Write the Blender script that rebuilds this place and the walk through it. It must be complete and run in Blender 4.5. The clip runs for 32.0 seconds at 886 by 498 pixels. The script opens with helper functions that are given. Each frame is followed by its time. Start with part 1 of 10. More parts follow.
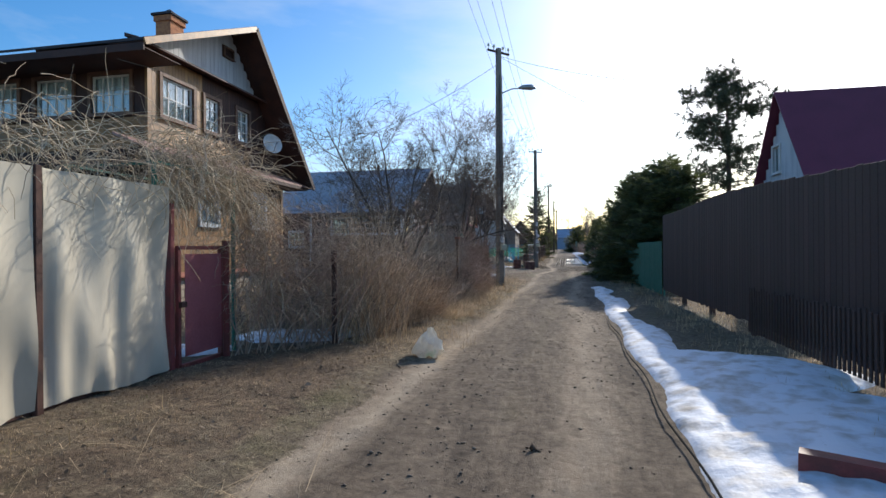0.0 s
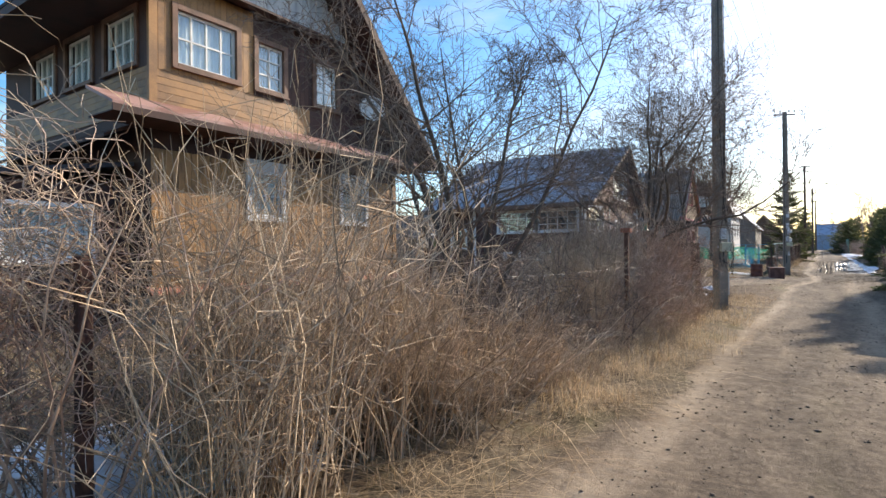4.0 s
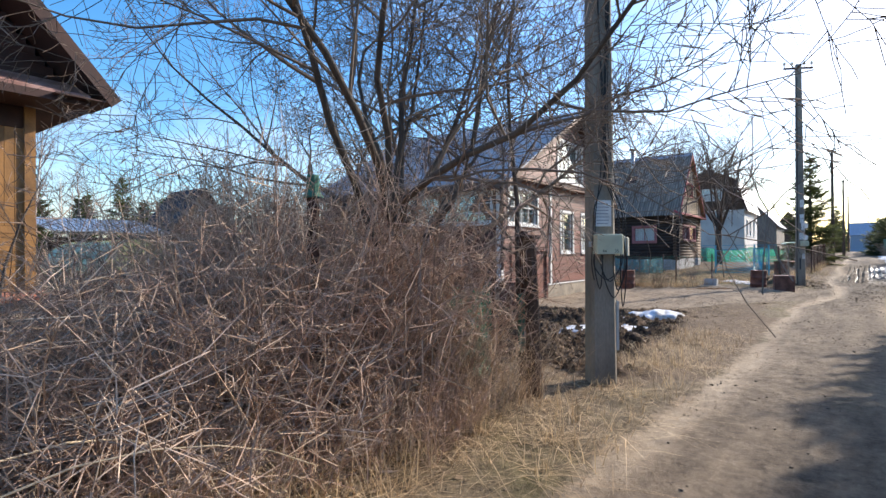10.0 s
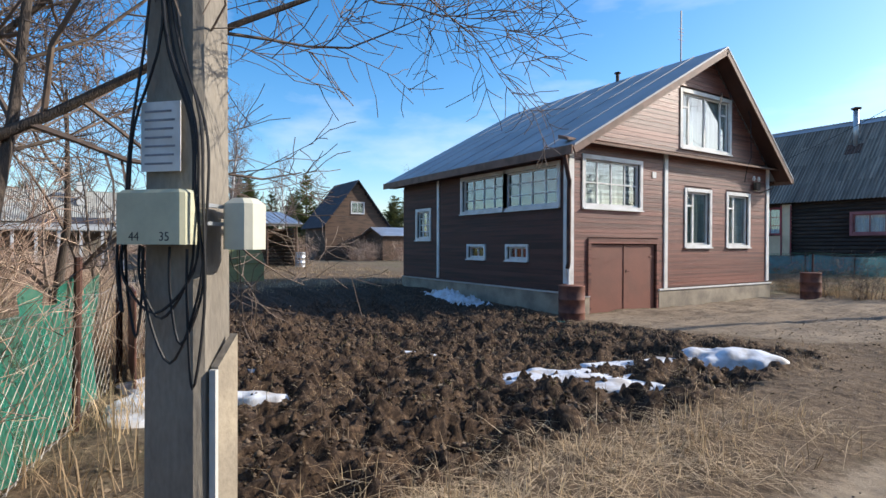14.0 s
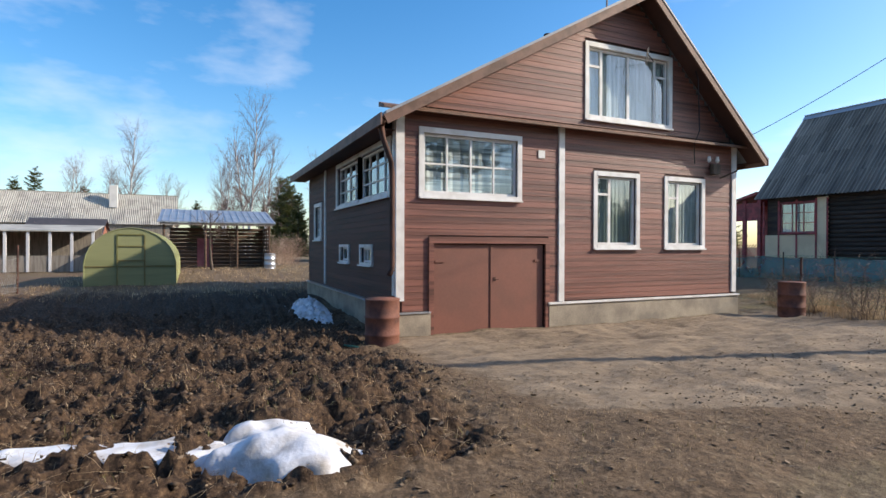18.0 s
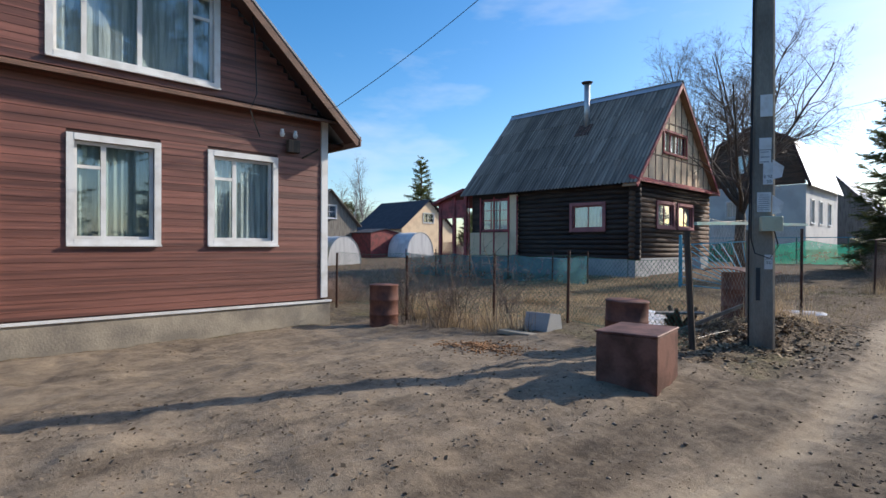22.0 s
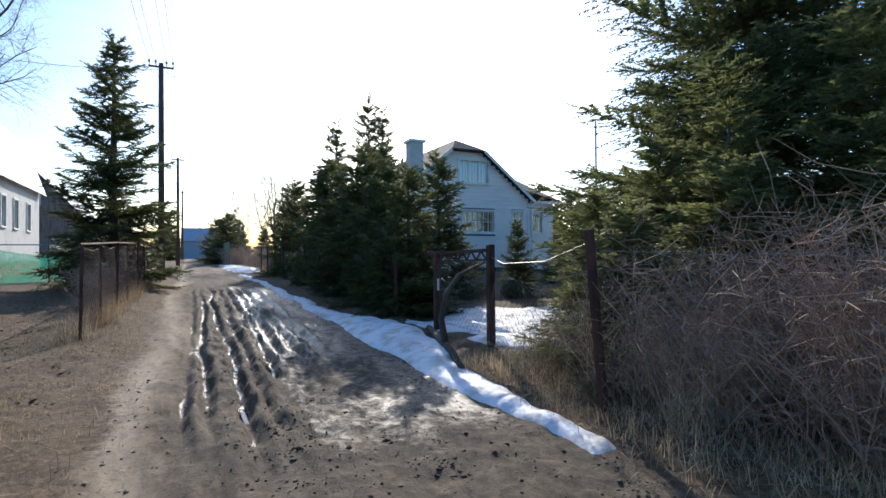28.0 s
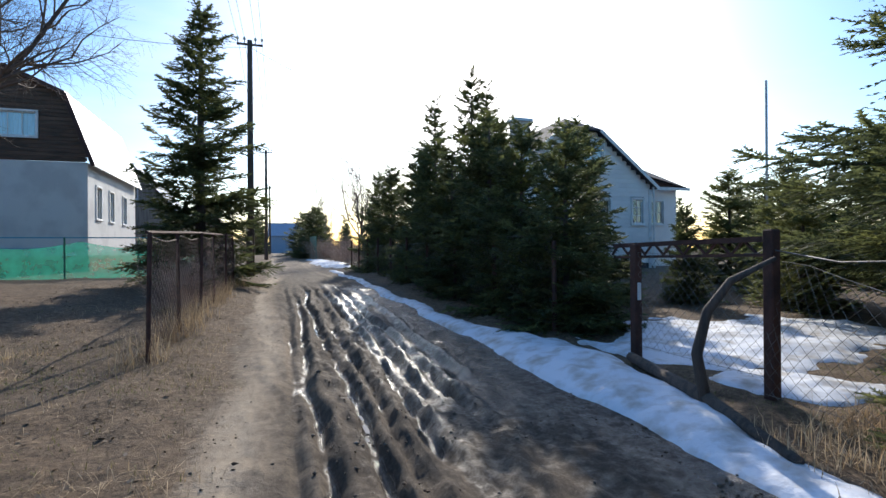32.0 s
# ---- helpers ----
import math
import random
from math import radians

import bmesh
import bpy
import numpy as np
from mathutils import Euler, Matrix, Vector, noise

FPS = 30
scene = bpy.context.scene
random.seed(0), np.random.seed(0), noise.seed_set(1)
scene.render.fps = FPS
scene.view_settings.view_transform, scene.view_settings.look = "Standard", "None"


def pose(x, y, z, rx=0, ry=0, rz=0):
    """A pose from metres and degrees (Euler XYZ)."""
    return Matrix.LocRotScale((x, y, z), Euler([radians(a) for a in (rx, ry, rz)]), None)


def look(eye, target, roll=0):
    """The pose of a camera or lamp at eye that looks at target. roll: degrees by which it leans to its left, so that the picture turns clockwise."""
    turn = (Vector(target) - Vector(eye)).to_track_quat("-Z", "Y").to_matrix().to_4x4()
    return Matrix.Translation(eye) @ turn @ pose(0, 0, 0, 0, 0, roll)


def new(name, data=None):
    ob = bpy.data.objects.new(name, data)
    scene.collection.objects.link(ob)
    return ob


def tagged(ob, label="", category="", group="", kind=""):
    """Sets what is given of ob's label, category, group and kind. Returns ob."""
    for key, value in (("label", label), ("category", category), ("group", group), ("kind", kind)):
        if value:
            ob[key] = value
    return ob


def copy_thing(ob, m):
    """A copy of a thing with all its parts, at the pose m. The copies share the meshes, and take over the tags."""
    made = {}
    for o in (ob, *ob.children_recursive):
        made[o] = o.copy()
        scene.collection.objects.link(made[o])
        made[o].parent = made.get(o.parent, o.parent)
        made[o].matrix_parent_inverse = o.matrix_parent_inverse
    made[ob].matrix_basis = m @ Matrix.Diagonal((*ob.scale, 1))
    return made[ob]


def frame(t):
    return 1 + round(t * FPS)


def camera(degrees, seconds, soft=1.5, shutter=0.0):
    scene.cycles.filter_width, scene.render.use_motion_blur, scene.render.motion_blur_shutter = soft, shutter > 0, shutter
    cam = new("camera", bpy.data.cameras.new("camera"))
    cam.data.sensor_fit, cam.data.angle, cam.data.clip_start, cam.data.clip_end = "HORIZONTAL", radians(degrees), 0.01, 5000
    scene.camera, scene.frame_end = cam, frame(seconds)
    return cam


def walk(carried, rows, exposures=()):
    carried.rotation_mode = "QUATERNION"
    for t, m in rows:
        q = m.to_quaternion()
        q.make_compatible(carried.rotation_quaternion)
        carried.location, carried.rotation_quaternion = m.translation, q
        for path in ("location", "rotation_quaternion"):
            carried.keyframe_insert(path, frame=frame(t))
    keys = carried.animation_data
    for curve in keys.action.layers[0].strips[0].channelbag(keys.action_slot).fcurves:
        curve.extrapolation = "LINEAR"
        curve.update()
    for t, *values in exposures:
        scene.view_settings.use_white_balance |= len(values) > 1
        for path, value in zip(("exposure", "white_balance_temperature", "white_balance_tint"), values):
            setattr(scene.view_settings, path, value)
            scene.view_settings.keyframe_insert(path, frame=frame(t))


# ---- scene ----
cam = camera(78.6, 32.0)

PATH = [
    (0, (0.000, 0.000, 1.560), (-0.399, 1.960, 1.560), -0.4),
    (0.5, (-0.021, 0.794, 1.558), (-0.278, 2.777, 1.555), -0.4),
    (1, (-0.186, 1.605, 1.557), (-0.433, 3.590, 1.553), -0.5),
    (1.5, (-0.297, 2.381, 1.555), (-0.958, 4.269, 1.555), -0.3),
    (2, (-0.326, 3.220, 1.553), (-1.272, 4.982, 1.553), -0.4),
    (2.5, (-0.230, 4.131, 1.551), (-1.308, 5.816, 1.551), -0.3),
    (4.5, (-0.287, 7.640, 1.545), (-1.408, 9.296, 1.558), -0.6),
    (5, (-0.163, 8.416, 1.543), (-1.284, 10.072, 1.560), -0.7),
    (5.5, (-0.120, 9.129, 1.541), (-1.253, 10.777, 1.559), -0.6),
    (6, (0.057, 9.870, 1.539), (-1.084, 11.512, 1.560), -0.7),
    (6.5, (0.145, 10.592, 1.538), (-1.002, 12.230, 1.559), -0.7),
    (7, (0.197, 11.259, 1.536), (-0.941, 12.904, 1.564), -0.8),
    (7.5, (0.150, 11.954, 1.534), (-0.977, 13.606, 1.559), -0.7),
    (8, (0.102, 12.648, 1.532), (-1.030, 14.297, 1.557), -0.7),
    (8.5, (0.082, 13.442, 1.531), (-1.088, 15.064, 1.555), -0.7),
    (9, (0.160, 14.209, 1.529), (-1.023, 15.821, 1.550), -0.6),
    (9.5, (0.140, 15.003, 1.527), (-1.044, 16.615, 1.548), -0.6),
    (10, (0.119, 15.797, 1.526), (-1.071, 17.405, 1.540), -0.4),
    (10.5, (0.058, 16.519, 1.524), (-1.187, 18.085, 1.536), -0.2),
    (11, (0.072, 17.297, 1.522), (-1.266, 18.783, 1.528), -0.2),
    (11.5, (0.141, 17.988, 1.519), (-1.297, 19.379, 1.515), 0.2),
    (12, (0.260, 18.740, 1.516), (-1.217, 20.088, 1.513), -0.0),
    (12.5, (0.353, 19.387, 1.509), (-1.160, 20.696, 1.501), 0.3),
    (13, (0.480, 20.102, 1.507), (-1.066, 21.372, 1.497), 0.4),
    (13.5, (0.523, 20.746, 1.505), (-1.096, 21.921, 1.499), 0.4),
    (14, (0.524, 21.440, 1.500), (-1.165, 22.511, 1.487), 0.2),
    (14.5, (0.553, 22.109, 1.503), (-1.215, 23.045, 1.492), 0.2),
    (16.5, (0.559, 25.075, 1.499), (-1.271, 25.881, 1.482), 0.2),
    (17, (0.594, 25.907, 1.500), (-1.237, 26.711, 1.489), 0.2),
    (17.5, (0.570, 26.675, 1.501), (-1.257, 27.487, 1.487), 0.1),
    (18, (0.601, 27.457, 1.504), (-1.217, 28.292, 1.494), 0.2),
    (18.5, (0.584, 28.186, 1.501), (-1.225, 29.038, 1.493), 0.3),
    (19, (0.610, 28.982, 1.502), (-1.194, 29.845, 1.497), 0.2),
    (19.5, (0.636, 29.775, 1.505), (-1.124, 30.725, 1.503), 0.1),
    (20, (0.705, 30.566, 1.512), (-0.957, 31.677, 1.515), 0.0),
    (20.5, (0.727, 31.349, 1.501), (-0.844, 32.586, 1.499), 0.2),
    (21, (0.810, 32.203, 1.496), (-0.710, 33.502, 1.487), 0.2),
    (21.5, (0.944, 32.991, 1.490), (-0.541, 34.332, 1.478), 0.2),
    (22, (1.029, 33.708, 1.486), (-0.407, 35.101, 1.472), 0.3),
    (22.5, (1.109, 34.583, 1.487), (-0.261, 36.041, 1.475), 0.1),
    (23, (1.194, 35.358, 1.482), (-0.041, 36.932, 1.469), 0.3),
    (23.5, (1.201, 36.173, 1.482), (0.094, 37.839, 1.482), 0.1),
    (24, (1.241, 36.970, 1.482), (0.262, 38.713, 1.483), -0.1),
    (24.5, (1.096, 37.916, 1.477), (0.183, 39.695, 1.470), 0.3),
    (25, (1.080, 38.771, 1.477), (0.177, 40.556, 1.477), 0.2),
    (25.5, (0.986, 39.519, 1.474), (0.213, 41.363, 1.475), 0.4),
    (26, (0.942, 40.225, 1.471), (0.551, 42.187, 1.479), 0.4),
    (26.5, (0.693, 40.903, 1.470), (0.907, 42.892, 1.483), 0.2),
    (28.5, (-0.116, 42.605, 1.479), (0.783, 44.391, 1.505), -0.5),
    (29, (-0.127, 42.795, 1.493), (0.722, 44.606, 1.516), -0.8),
    (29.5, (-0.107, 42.823, 1.477), (0.683, 44.660, 1.520), -1.1),
    (30, (-0.026, 42.976, 1.445), (0.730, 44.827, 1.475), -1.0),
    (30.5, (-0.034, 43.499, 1.441), (0.717, 45.352, 1.449), -0.8),
    (31, (-0.001, 44.030, 1.450), (0.748, 45.884, 1.457), -0.5),
    (31.5, (-0.055, 44.717, 1.456), (0.693, 46.572, 1.461), -0.6),
    (32, (-0.120, 45.455, 1.461), (0.512, 47.352, 1.467), -0.4),
]
# stops, kelvin and tint of the clip's own camera
LIGHT = [(0, -0.05, 6300, 10), (2.0, 0.2, 6700, 12), (4.5, 0.64, 7100, 13), (6, 0.62, 7000, 15), (9.5, 0.68, 6600, 13), (11.2, 0.8, 7200, 13), (12.2, 0.86, 7200, 13), (13.2, 0.45, 6700, 12), (14, 0.38, 6550, 11), (17, 0.4, 7000, 13), (19, 0.36, 6850, 13), (22, 0.15, 6450, 11), (25, 0.12, 6200, 9), (26.5, 0.2, 6250, 10), (28.5, 0.27, 6300, 10), (32, 0.2, 6300, 10)]
walk(cam, [(t, look(e, g, r)) for t, e, g, r in PATH], LIGHT)

# ---- world and sun ----
SUN_AZ, SUN_EL = radians(22), radians(27)
world = bpy.data.worlds.new("world")
scene.world = world
world.use_nodes = True
wn, wl = world.node_tree.nodes, world.node_tree.links
sky = wn.new("ShaderNodeTexSky")
sky.sky_type, sky.sun_disc = "NISHITA", False
sky.sun_elevation, sky.sun_rotation = SUN_EL, SUN_AZ
sky.air_density, sky.dust_density, sky.ozone_density = 1.0, 1.0, 2.8
bg = wn["Background"]
bg.inputs["Strength"].default_value = 0.15
tint = wn.new("ShaderNodeHueSaturation")
tint.inputs["Saturation"].default_value, tint.inputs["Value"].default_value = 1.36, 1.25
wl.new(sky.outputs[0], tint.inputs["Color"])
# thin high cloud
wc, cn, cr, cm = wn.new("ShaderNodeTexCoord"), wn.new("ShaderNodeTexNoise"), wn.new("ShaderNodeMapRange"), wn.new("ShaderNodeMix")
sp = wn.new("ShaderNodeMapping")
sp.inputs["Scale"].default_value = (1.0, 1.4, 4.0)
wl.new(wc.outputs["Generated"], sp.inputs["Vector"])
wl.new(sp.outputs[0], cn.inputs["Vector"])
cn.inputs["Scale"].default_value, cn.inputs["Detail"].default_value, cn.inputs["Roughness"].default_value = 1.6, 6, 0.55
cr.inputs["From Min"].default_value, cr.inputs["From Max"].default_value = 0.5, 0.8
cr.inputs["To Max"].default_value = 0.65
wl.new(cn.outputs[0], cr.inputs[0])
cm.data_type = "RGBA"
cm.inputs["B"].default_value = (6.5, 6.7, 6.9, 1)
wl.new(cr.outputs[0], cm.inputs["Factor"])
wl.new(tint.outputs[0], cm.inputs["A"])
wl.new(cm.outputs["Result"], bg.inputs["Color"])

sun = new("sun", bpy.data.lights.new("sun", "SUN"))
sun.data.energy, sun.data.angle, sun.data.color = 4.4, radians(0.6), (1.0, 0.925, 0.81)
sun_dir = Vector((math.sin(SUN_AZ) * math.cos(SUN_EL), math.cos(SUN_AZ) * math.cos(SUN_EL), math.sin(SUN_EL)))
sun.matrix_world = look(sun_dir * 50, (0, 0, 0))

# ---- mesh helpers ----
class MB:
    """A mesh under construction: vertices and faces."""

    def __init__(self):
        self.v, self.f = [], []

    def face(self, *pts):
        n = len(self.v)
        self.v.extend([tuple(p) for p in pts])
        self.f.append(tuple(range(n, n + len(pts))))
        return self

    def box(self, x0, x1, y0, y1, z0, z1):
        n = len(self.v)
        self.v += [(x0, y0, z0), (x1, y0, z0), (x1, y1, z0), (x0, y1, z0), (x0, y0, z1), (x1, y0, z1), (x1, y1, z1), (x0, y1, z1)]
        self.f += [tuple(n + i for i in q) for q in ((0, 3, 2, 1), (4, 5, 6, 7), (0, 1, 5, 4), (1, 2, 6, 5), (2, 3, 7, 6), (3, 0, 4, 7))]
        return self

    def bevel_box(self, x0, x1, y0, y1, z0, z1, b=0.01):
        """A box with its upright and top edges chamfered."""
        n = len(self.v)
        ring = [(x0 + b, y0), (x1 - b, y0), (x1, y0 + b), (x1, y1 - b), (x1 - b, y1), (x0 + b, y1), (x0, y1 - b), (x0, y0 + b)]
        cx, cy = (x0 + x1) / 2, (y0 + y1) / 2
        for z, k in ((z0, 0), (z1 - b, 0), (z1, 1)):
            for x, y in ring:
                self.v.append((x - k * b * math.copysign(1, x - cx), y - k * b * math.copysign(1, y - cy), z))
        for r in range(2):
            for i in range(8):
                j = (i + 1) % 8
                self.f.append((n + r * 8 + i, n + r * 8 + j, n + r * 8 + 8 + j, n + r * 8 + 8 + i))
        self.f.append(tuple(n + 16 + i for i in range(8)))
        self.f.append(tuple(n + 7 - i for i in range(8)))
        return self

    def beam(self, a, b, w, h, up=(0, 0, 1)):
        """A bar of section w by h from a to b."""
        a, b = Vector(a), Vector(b)
        d = (b - a).normalized()
        u = Vector(up)
        if abs(d.dot(u)) > 0.98:
            u = Vector((1, 0, 0))
        s = d.cross(u).normalized()
        u = s.cross(d).normalized()
        n = len(self.v)
        for p in (a, b):
            for i, j in ((-1, -1), (1, -1), (1, 1), (-1, 1)):
                self.v.append(tuple(p + s * (i * w / 2) + u * (j * h / 2)))
        self.f += [tuple(n + i for i in q) for q in ((0, 1, 2, 3), (7, 6, 5, 4), (0, 4, 5, 1), (1, 5, 6, 2), (2, 6, 7, 3), (3, 7, 4, 0))]
        return self

    def tube(self, pts, radii, sides=6, cap=True):
        pts = [Vector(p) for p in pts]
        n0 = len(self.v)
        ref = Vector((0.31, 0.17, 0.93))
        for i, p in enumerate(pts):
            d = (pts[min(i + 1, len(pts) - 1)] - pts[max(i - 1, 0)])
            d = d.normalized() if d.length > 1e-9 else Vector((0, 0, 1))
            s = d.cross(ref)
            s = s.normalized() if s.length > 1e-3 else Vector((1, 0, 0))
            u = s.cross(d)
            r = radii[i] if isinstance(radii, (list, tuple)) else radii
            for k in range(sides):
                a = 2 * math.pi * k / sides
                q = p + (s * math.cos(a) + u * math.sin(a)) * r
                self.v.append((q.x, q.y, q.z))
        for i in range(len(pts) - 1):
            b = n0 + i * sides
            for k in range(sides):
                k2 = (k + 1) % sides
                self.f.append((b + k, b + k2, b + sides + k2, b + sides + k))
        if cap:
            self.f.append(tuple(n0 + sides - 1 - k for k in range(sides)))
            self.f.append(tuple(n0 + (len(pts) - 1) * sides + k for k in range(sides)))
        return self

    def prism(self, profile, axis, a, b):
        """A profile (list of pairs in the plane across axis, in x, y, z order) swept from a to b along axis."""
        n, m = len(self.v), len(profile)
        for t in (a, b):
            for p, q in profile:
                self.v.append({"x": (t, p, q), "y": (p, t, q), "z": (p, q, t)}[axis])
        self.f.append(tuple(n + i for i in range(m)))
        self.f.append(tuple(n + 2 * m - 1 - i for i in range(m)))
        for i in range(m):
            j = (i + 1) % m
            self.f.append((n + j, n + i, n + m + i, n + m + j))
        return self

    def mesh(self, name, base=(0, 0, 0), smooth=False):
        me = bpy.data.meshes.new(name)
        v = np.array(self.v, dtype=np.float64).reshape(-1, 3) - np.array(base)
        me.from_pydata(v.tolist(), [], self.f)
        if smooth:
            me.polygons.foreach_set("use_smooth", [True] * len(me.polygons))
        me.update()
        return me


def part(name, mb, material, parent, label="", smooth=False):
    """One mesh object, a part under its thing; mb is in world metres, moved to the thing's base."""
    top = parent
    while top.parent:
        top = top.parent
    ob = new(name, mb.mesh(name, top.location, smooth))
    ob.data.materials.append(material)
    ob.parent = parent
    return tagged(ob, label)


def thing(name, at, label, category, group="", kind=""):
    """An Empty at the thing's base, which parents its parts."""
    ob = new(name)
    ob.location = at
    ob.empty_display_size = 0.2
    return tagged(ob, label, category, group, kind)


def solid(name, mb, material, label="", category="", group="", kind="", smooth=False, at=None):
    """A thing of one mesh."""
    base = at if at else (0, 0, 0)
    ob = new(name, mb.mesh(name, base, smooth))
    ob.location = base
    ob.data.materials.append(material)
    return tagged(ob, label, category, group, kind)


def smoothstep(a, b, x):
    t = np.clip((x - a) / (b - a), 0, 1)
    return t * t * (3 - 2 * t)


def lattice(seed):
    return np.random.RandomState(seed).rand(256, 256)


LATT = [lattice(s) for s in range(6)]


def vnoise(x, y, k=0):
    """Smooth value noise, 0 to 1, of arrays x and y (one cell is 1 m)."""
    x, y = np.asarray(x, float), np.asarray(y, float)
    xi, yi = np.floor(x).astype(int), np.floor(y).astype(int)
    u, v = x - xi, y - yi
    u, v = u * u * (3 - 2 * u), v * v * (3 - 2 * v)
    g = LATT[k % len(LATT)]
    a, b = g[xi & 255, yi & 255], g[(xi + 1) & 255, yi & 255]
    c, d = g[xi & 255, (yi + 1) & 255], g[(xi + 1) & 255, (yi + 1) & 255]
    return (a * (1 - u) + b * u) * (1 - v) + (c * (1 - u) + d * u) * v


def fbm(x, y, k=0, octaves=3):
    s, a, t = 0, 1, 0
    for o in range(octaves):
        s, t = s + a * vnoise(x * 2 ** o + 17.3 * o, y * 2 ** o - 9.1 * o, (k + o) % 6), t + a
        a *= 0.5
    return s / t


def lane_x(y):
    return -0.45 + 0.031 * np.minimum(y, 62) + 0.022 * np.maximum(np.asarray(y) - 62, 0)


def rise(y):
    return 0.55 * smoothstep(42, 68, y) + 0.65 * smoothstep(64, 115, y)


def height(x, y):
    """The lie of the land, without its small bumps."""
    x, y = np.asarray(x, float), np.asarray(y, float)
    z = rise(y)
    yard = smoothstep(22, 27, y) * (1 - smoothstep(41, 46, y))
    z = z + yard * (-0.2 * smoothstep(3.0, 7.5, -x) + 0.02 * np.clip(-x - 9, 0, 20))
    return z


def gz(x, y):
    return float(height(x, y))

# ---- materials ----
def material(name, colour, rough=0.8, metal=0.0, vary=0.25, scale=6.0, fine=60.0, bump=0.25, depth=0.01, second=None, mix=(0.45, 0.62), stretch=(1, 1, 1), piece=0.0, spec=0.4, coords="Object", island=0.0, thin=0.0, band=0.0):
    """A worn surface: a base colour broken by large stains (second) and fine grain, with relief. piece, island: how
    much each object or loose piece differs; thin: light let through; band: spacing of darker stripes.
    """
    m = bpy.data.materials.new(name)
    m.use_nodes = True
    n, l = m.node_tree.nodes, m.node_tree.links
    b = n["Principled BSDF"]
    tc, mp = n.new("ShaderNodeTexCoord"), n.new("ShaderNodeMapping")
    mp.inputs["Scale"].default_value = stretch
    l.new(tc.outputs[coords], mp.inputs["Vector"])
    big, small = n.new("ShaderNodeTexNoise"), n.new("ShaderNodeTexNoise")
    big.inputs["Scale"].default_value, big.inputs["Detail"].default_value = scale, 5
    small.inputs["Scale"].default_value, small.inputs["Detail"].default_value = fine, 3
    info = n.new("ShaderNodeObjectInfo")
    l.new(mp.outputs[0], small.inputs["Vector"])
    shift = n.new("ShaderNodeVectorMath")
    shift.operation = "MULTIPLY_ADD"
    shift.inputs[1].default_value = (7.0, 11.0, 5.0)
    l.new(info.outputs["Random"], shift.inputs[0])
    l.new(mp.outputs[0], shift.inputs[2])
    l.new(shift.outputs[0], big.inputs["Vector"])
    if not piece:
        l.new(mp.outputs[0], big.inputs["Vector"])
    ramp = n.new("ShaderNodeValToRGB")
    ramp.color_ramp.elements[0].position, ramp.color_ramp.elements[1].position = mix
    ramp.color_ramp.elements[0].color = (*colour, 1)
    ramp.color_ramp.elements[1].color = (*(second or [c * (1 - vary) for c in colour]), 1)
    l.new(big.outputs[0], ramp.inputs[0])
    hsv = n.new("ShaderNodeHueSaturation")
    l.new(ramp.outputs[0], hsv.inputs["Color"])
    val = n.new("ShaderNodeMath")
    val.operation = "MULTIPLY_ADD"
    l.new(small.outputs[0], val.inputs[0])
    val.inputs[1].default_value, val.inputs[2].default_value = vary * 1.6, 1 - vary * 0.8
    if piece:
        add = n.new("ShaderNodeMath")
        add.operation = "MULTIPLY_ADD"
        l.new(info.outputs["Random"], add.inputs[0])
        add.inputs[1].default_value = piece
        sub = n.new("ShaderNodeMath")
        sub.operation = "SUBTRACT"
        l.new(val.outputs[0], sub.inputs[0])
        sub.inputs[1].default_value = piece / 2
        l.new(sub.outputs[0], add.inputs[2])
        l.new(add.outputs[0], hsv.inputs["Value"])
    else:
        l.new(val.outputs[0], hsv.inputs["Value"])
    tone = hsv.outputs[0]
    if island:
        geo, vary_piece, mul = n.new("ShaderNodeNewGeometry"), n.new("ShaderNodeMapRange"), n.new("ShaderNodeHueSaturation")
        vary_piece.inputs["To Min"].default_value, vary_piece.inputs["To Max"].default_value = 1 - island, 1 + island
        l.new(geo.outputs["Random Per Island"], vary_piece.inputs[0])
        l.new(vary_piece.outputs[0], mul.inputs["Value"])
        l.new(tone, mul.inputs["Color"])
        tone = mul.outputs[0]
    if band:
        # even stripes along x, from 0.6 to 1.15 of the tone
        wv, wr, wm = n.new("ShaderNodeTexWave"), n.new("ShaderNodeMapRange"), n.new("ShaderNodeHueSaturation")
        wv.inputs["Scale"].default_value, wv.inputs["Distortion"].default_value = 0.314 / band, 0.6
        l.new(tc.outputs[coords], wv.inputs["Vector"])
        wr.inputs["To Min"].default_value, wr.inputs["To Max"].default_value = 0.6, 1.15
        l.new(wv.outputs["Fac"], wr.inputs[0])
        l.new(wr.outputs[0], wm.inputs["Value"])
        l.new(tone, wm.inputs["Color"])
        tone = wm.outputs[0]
    l.new(tone, b.inputs["Base Color"])
    if thin:
        tl, mx = n.new("ShaderNodeBsdfTranslucent"), n.new("ShaderNodeMixShader")
        mx.inputs[0].default_value = thin
        l.new(tone, tl.inputs["Color"])
        l.new(b.outputs[0], mx.inputs[1])
        l.new(tl.outputs[0], mx.inputs[2])
        l.new(mx.outputs[0], n["Material Output"].inputs["Surface"])
    b.inputs["Roughness"].default_value, b.inputs["Metallic"].default_value = rough, metal
    b.inputs["Specular IOR Level"].default_value = spec
    if bump:
        bp = n.new("ShaderNodeBump")
        bp.inputs["Strength"].default_value, bp.inputs["Distance"].default_value = bump, depth
        l.new(small.outputs[0], bp.inputs["Height"])
        l.new(bp.outputs[0], b.inputs["Normal"])
    return m


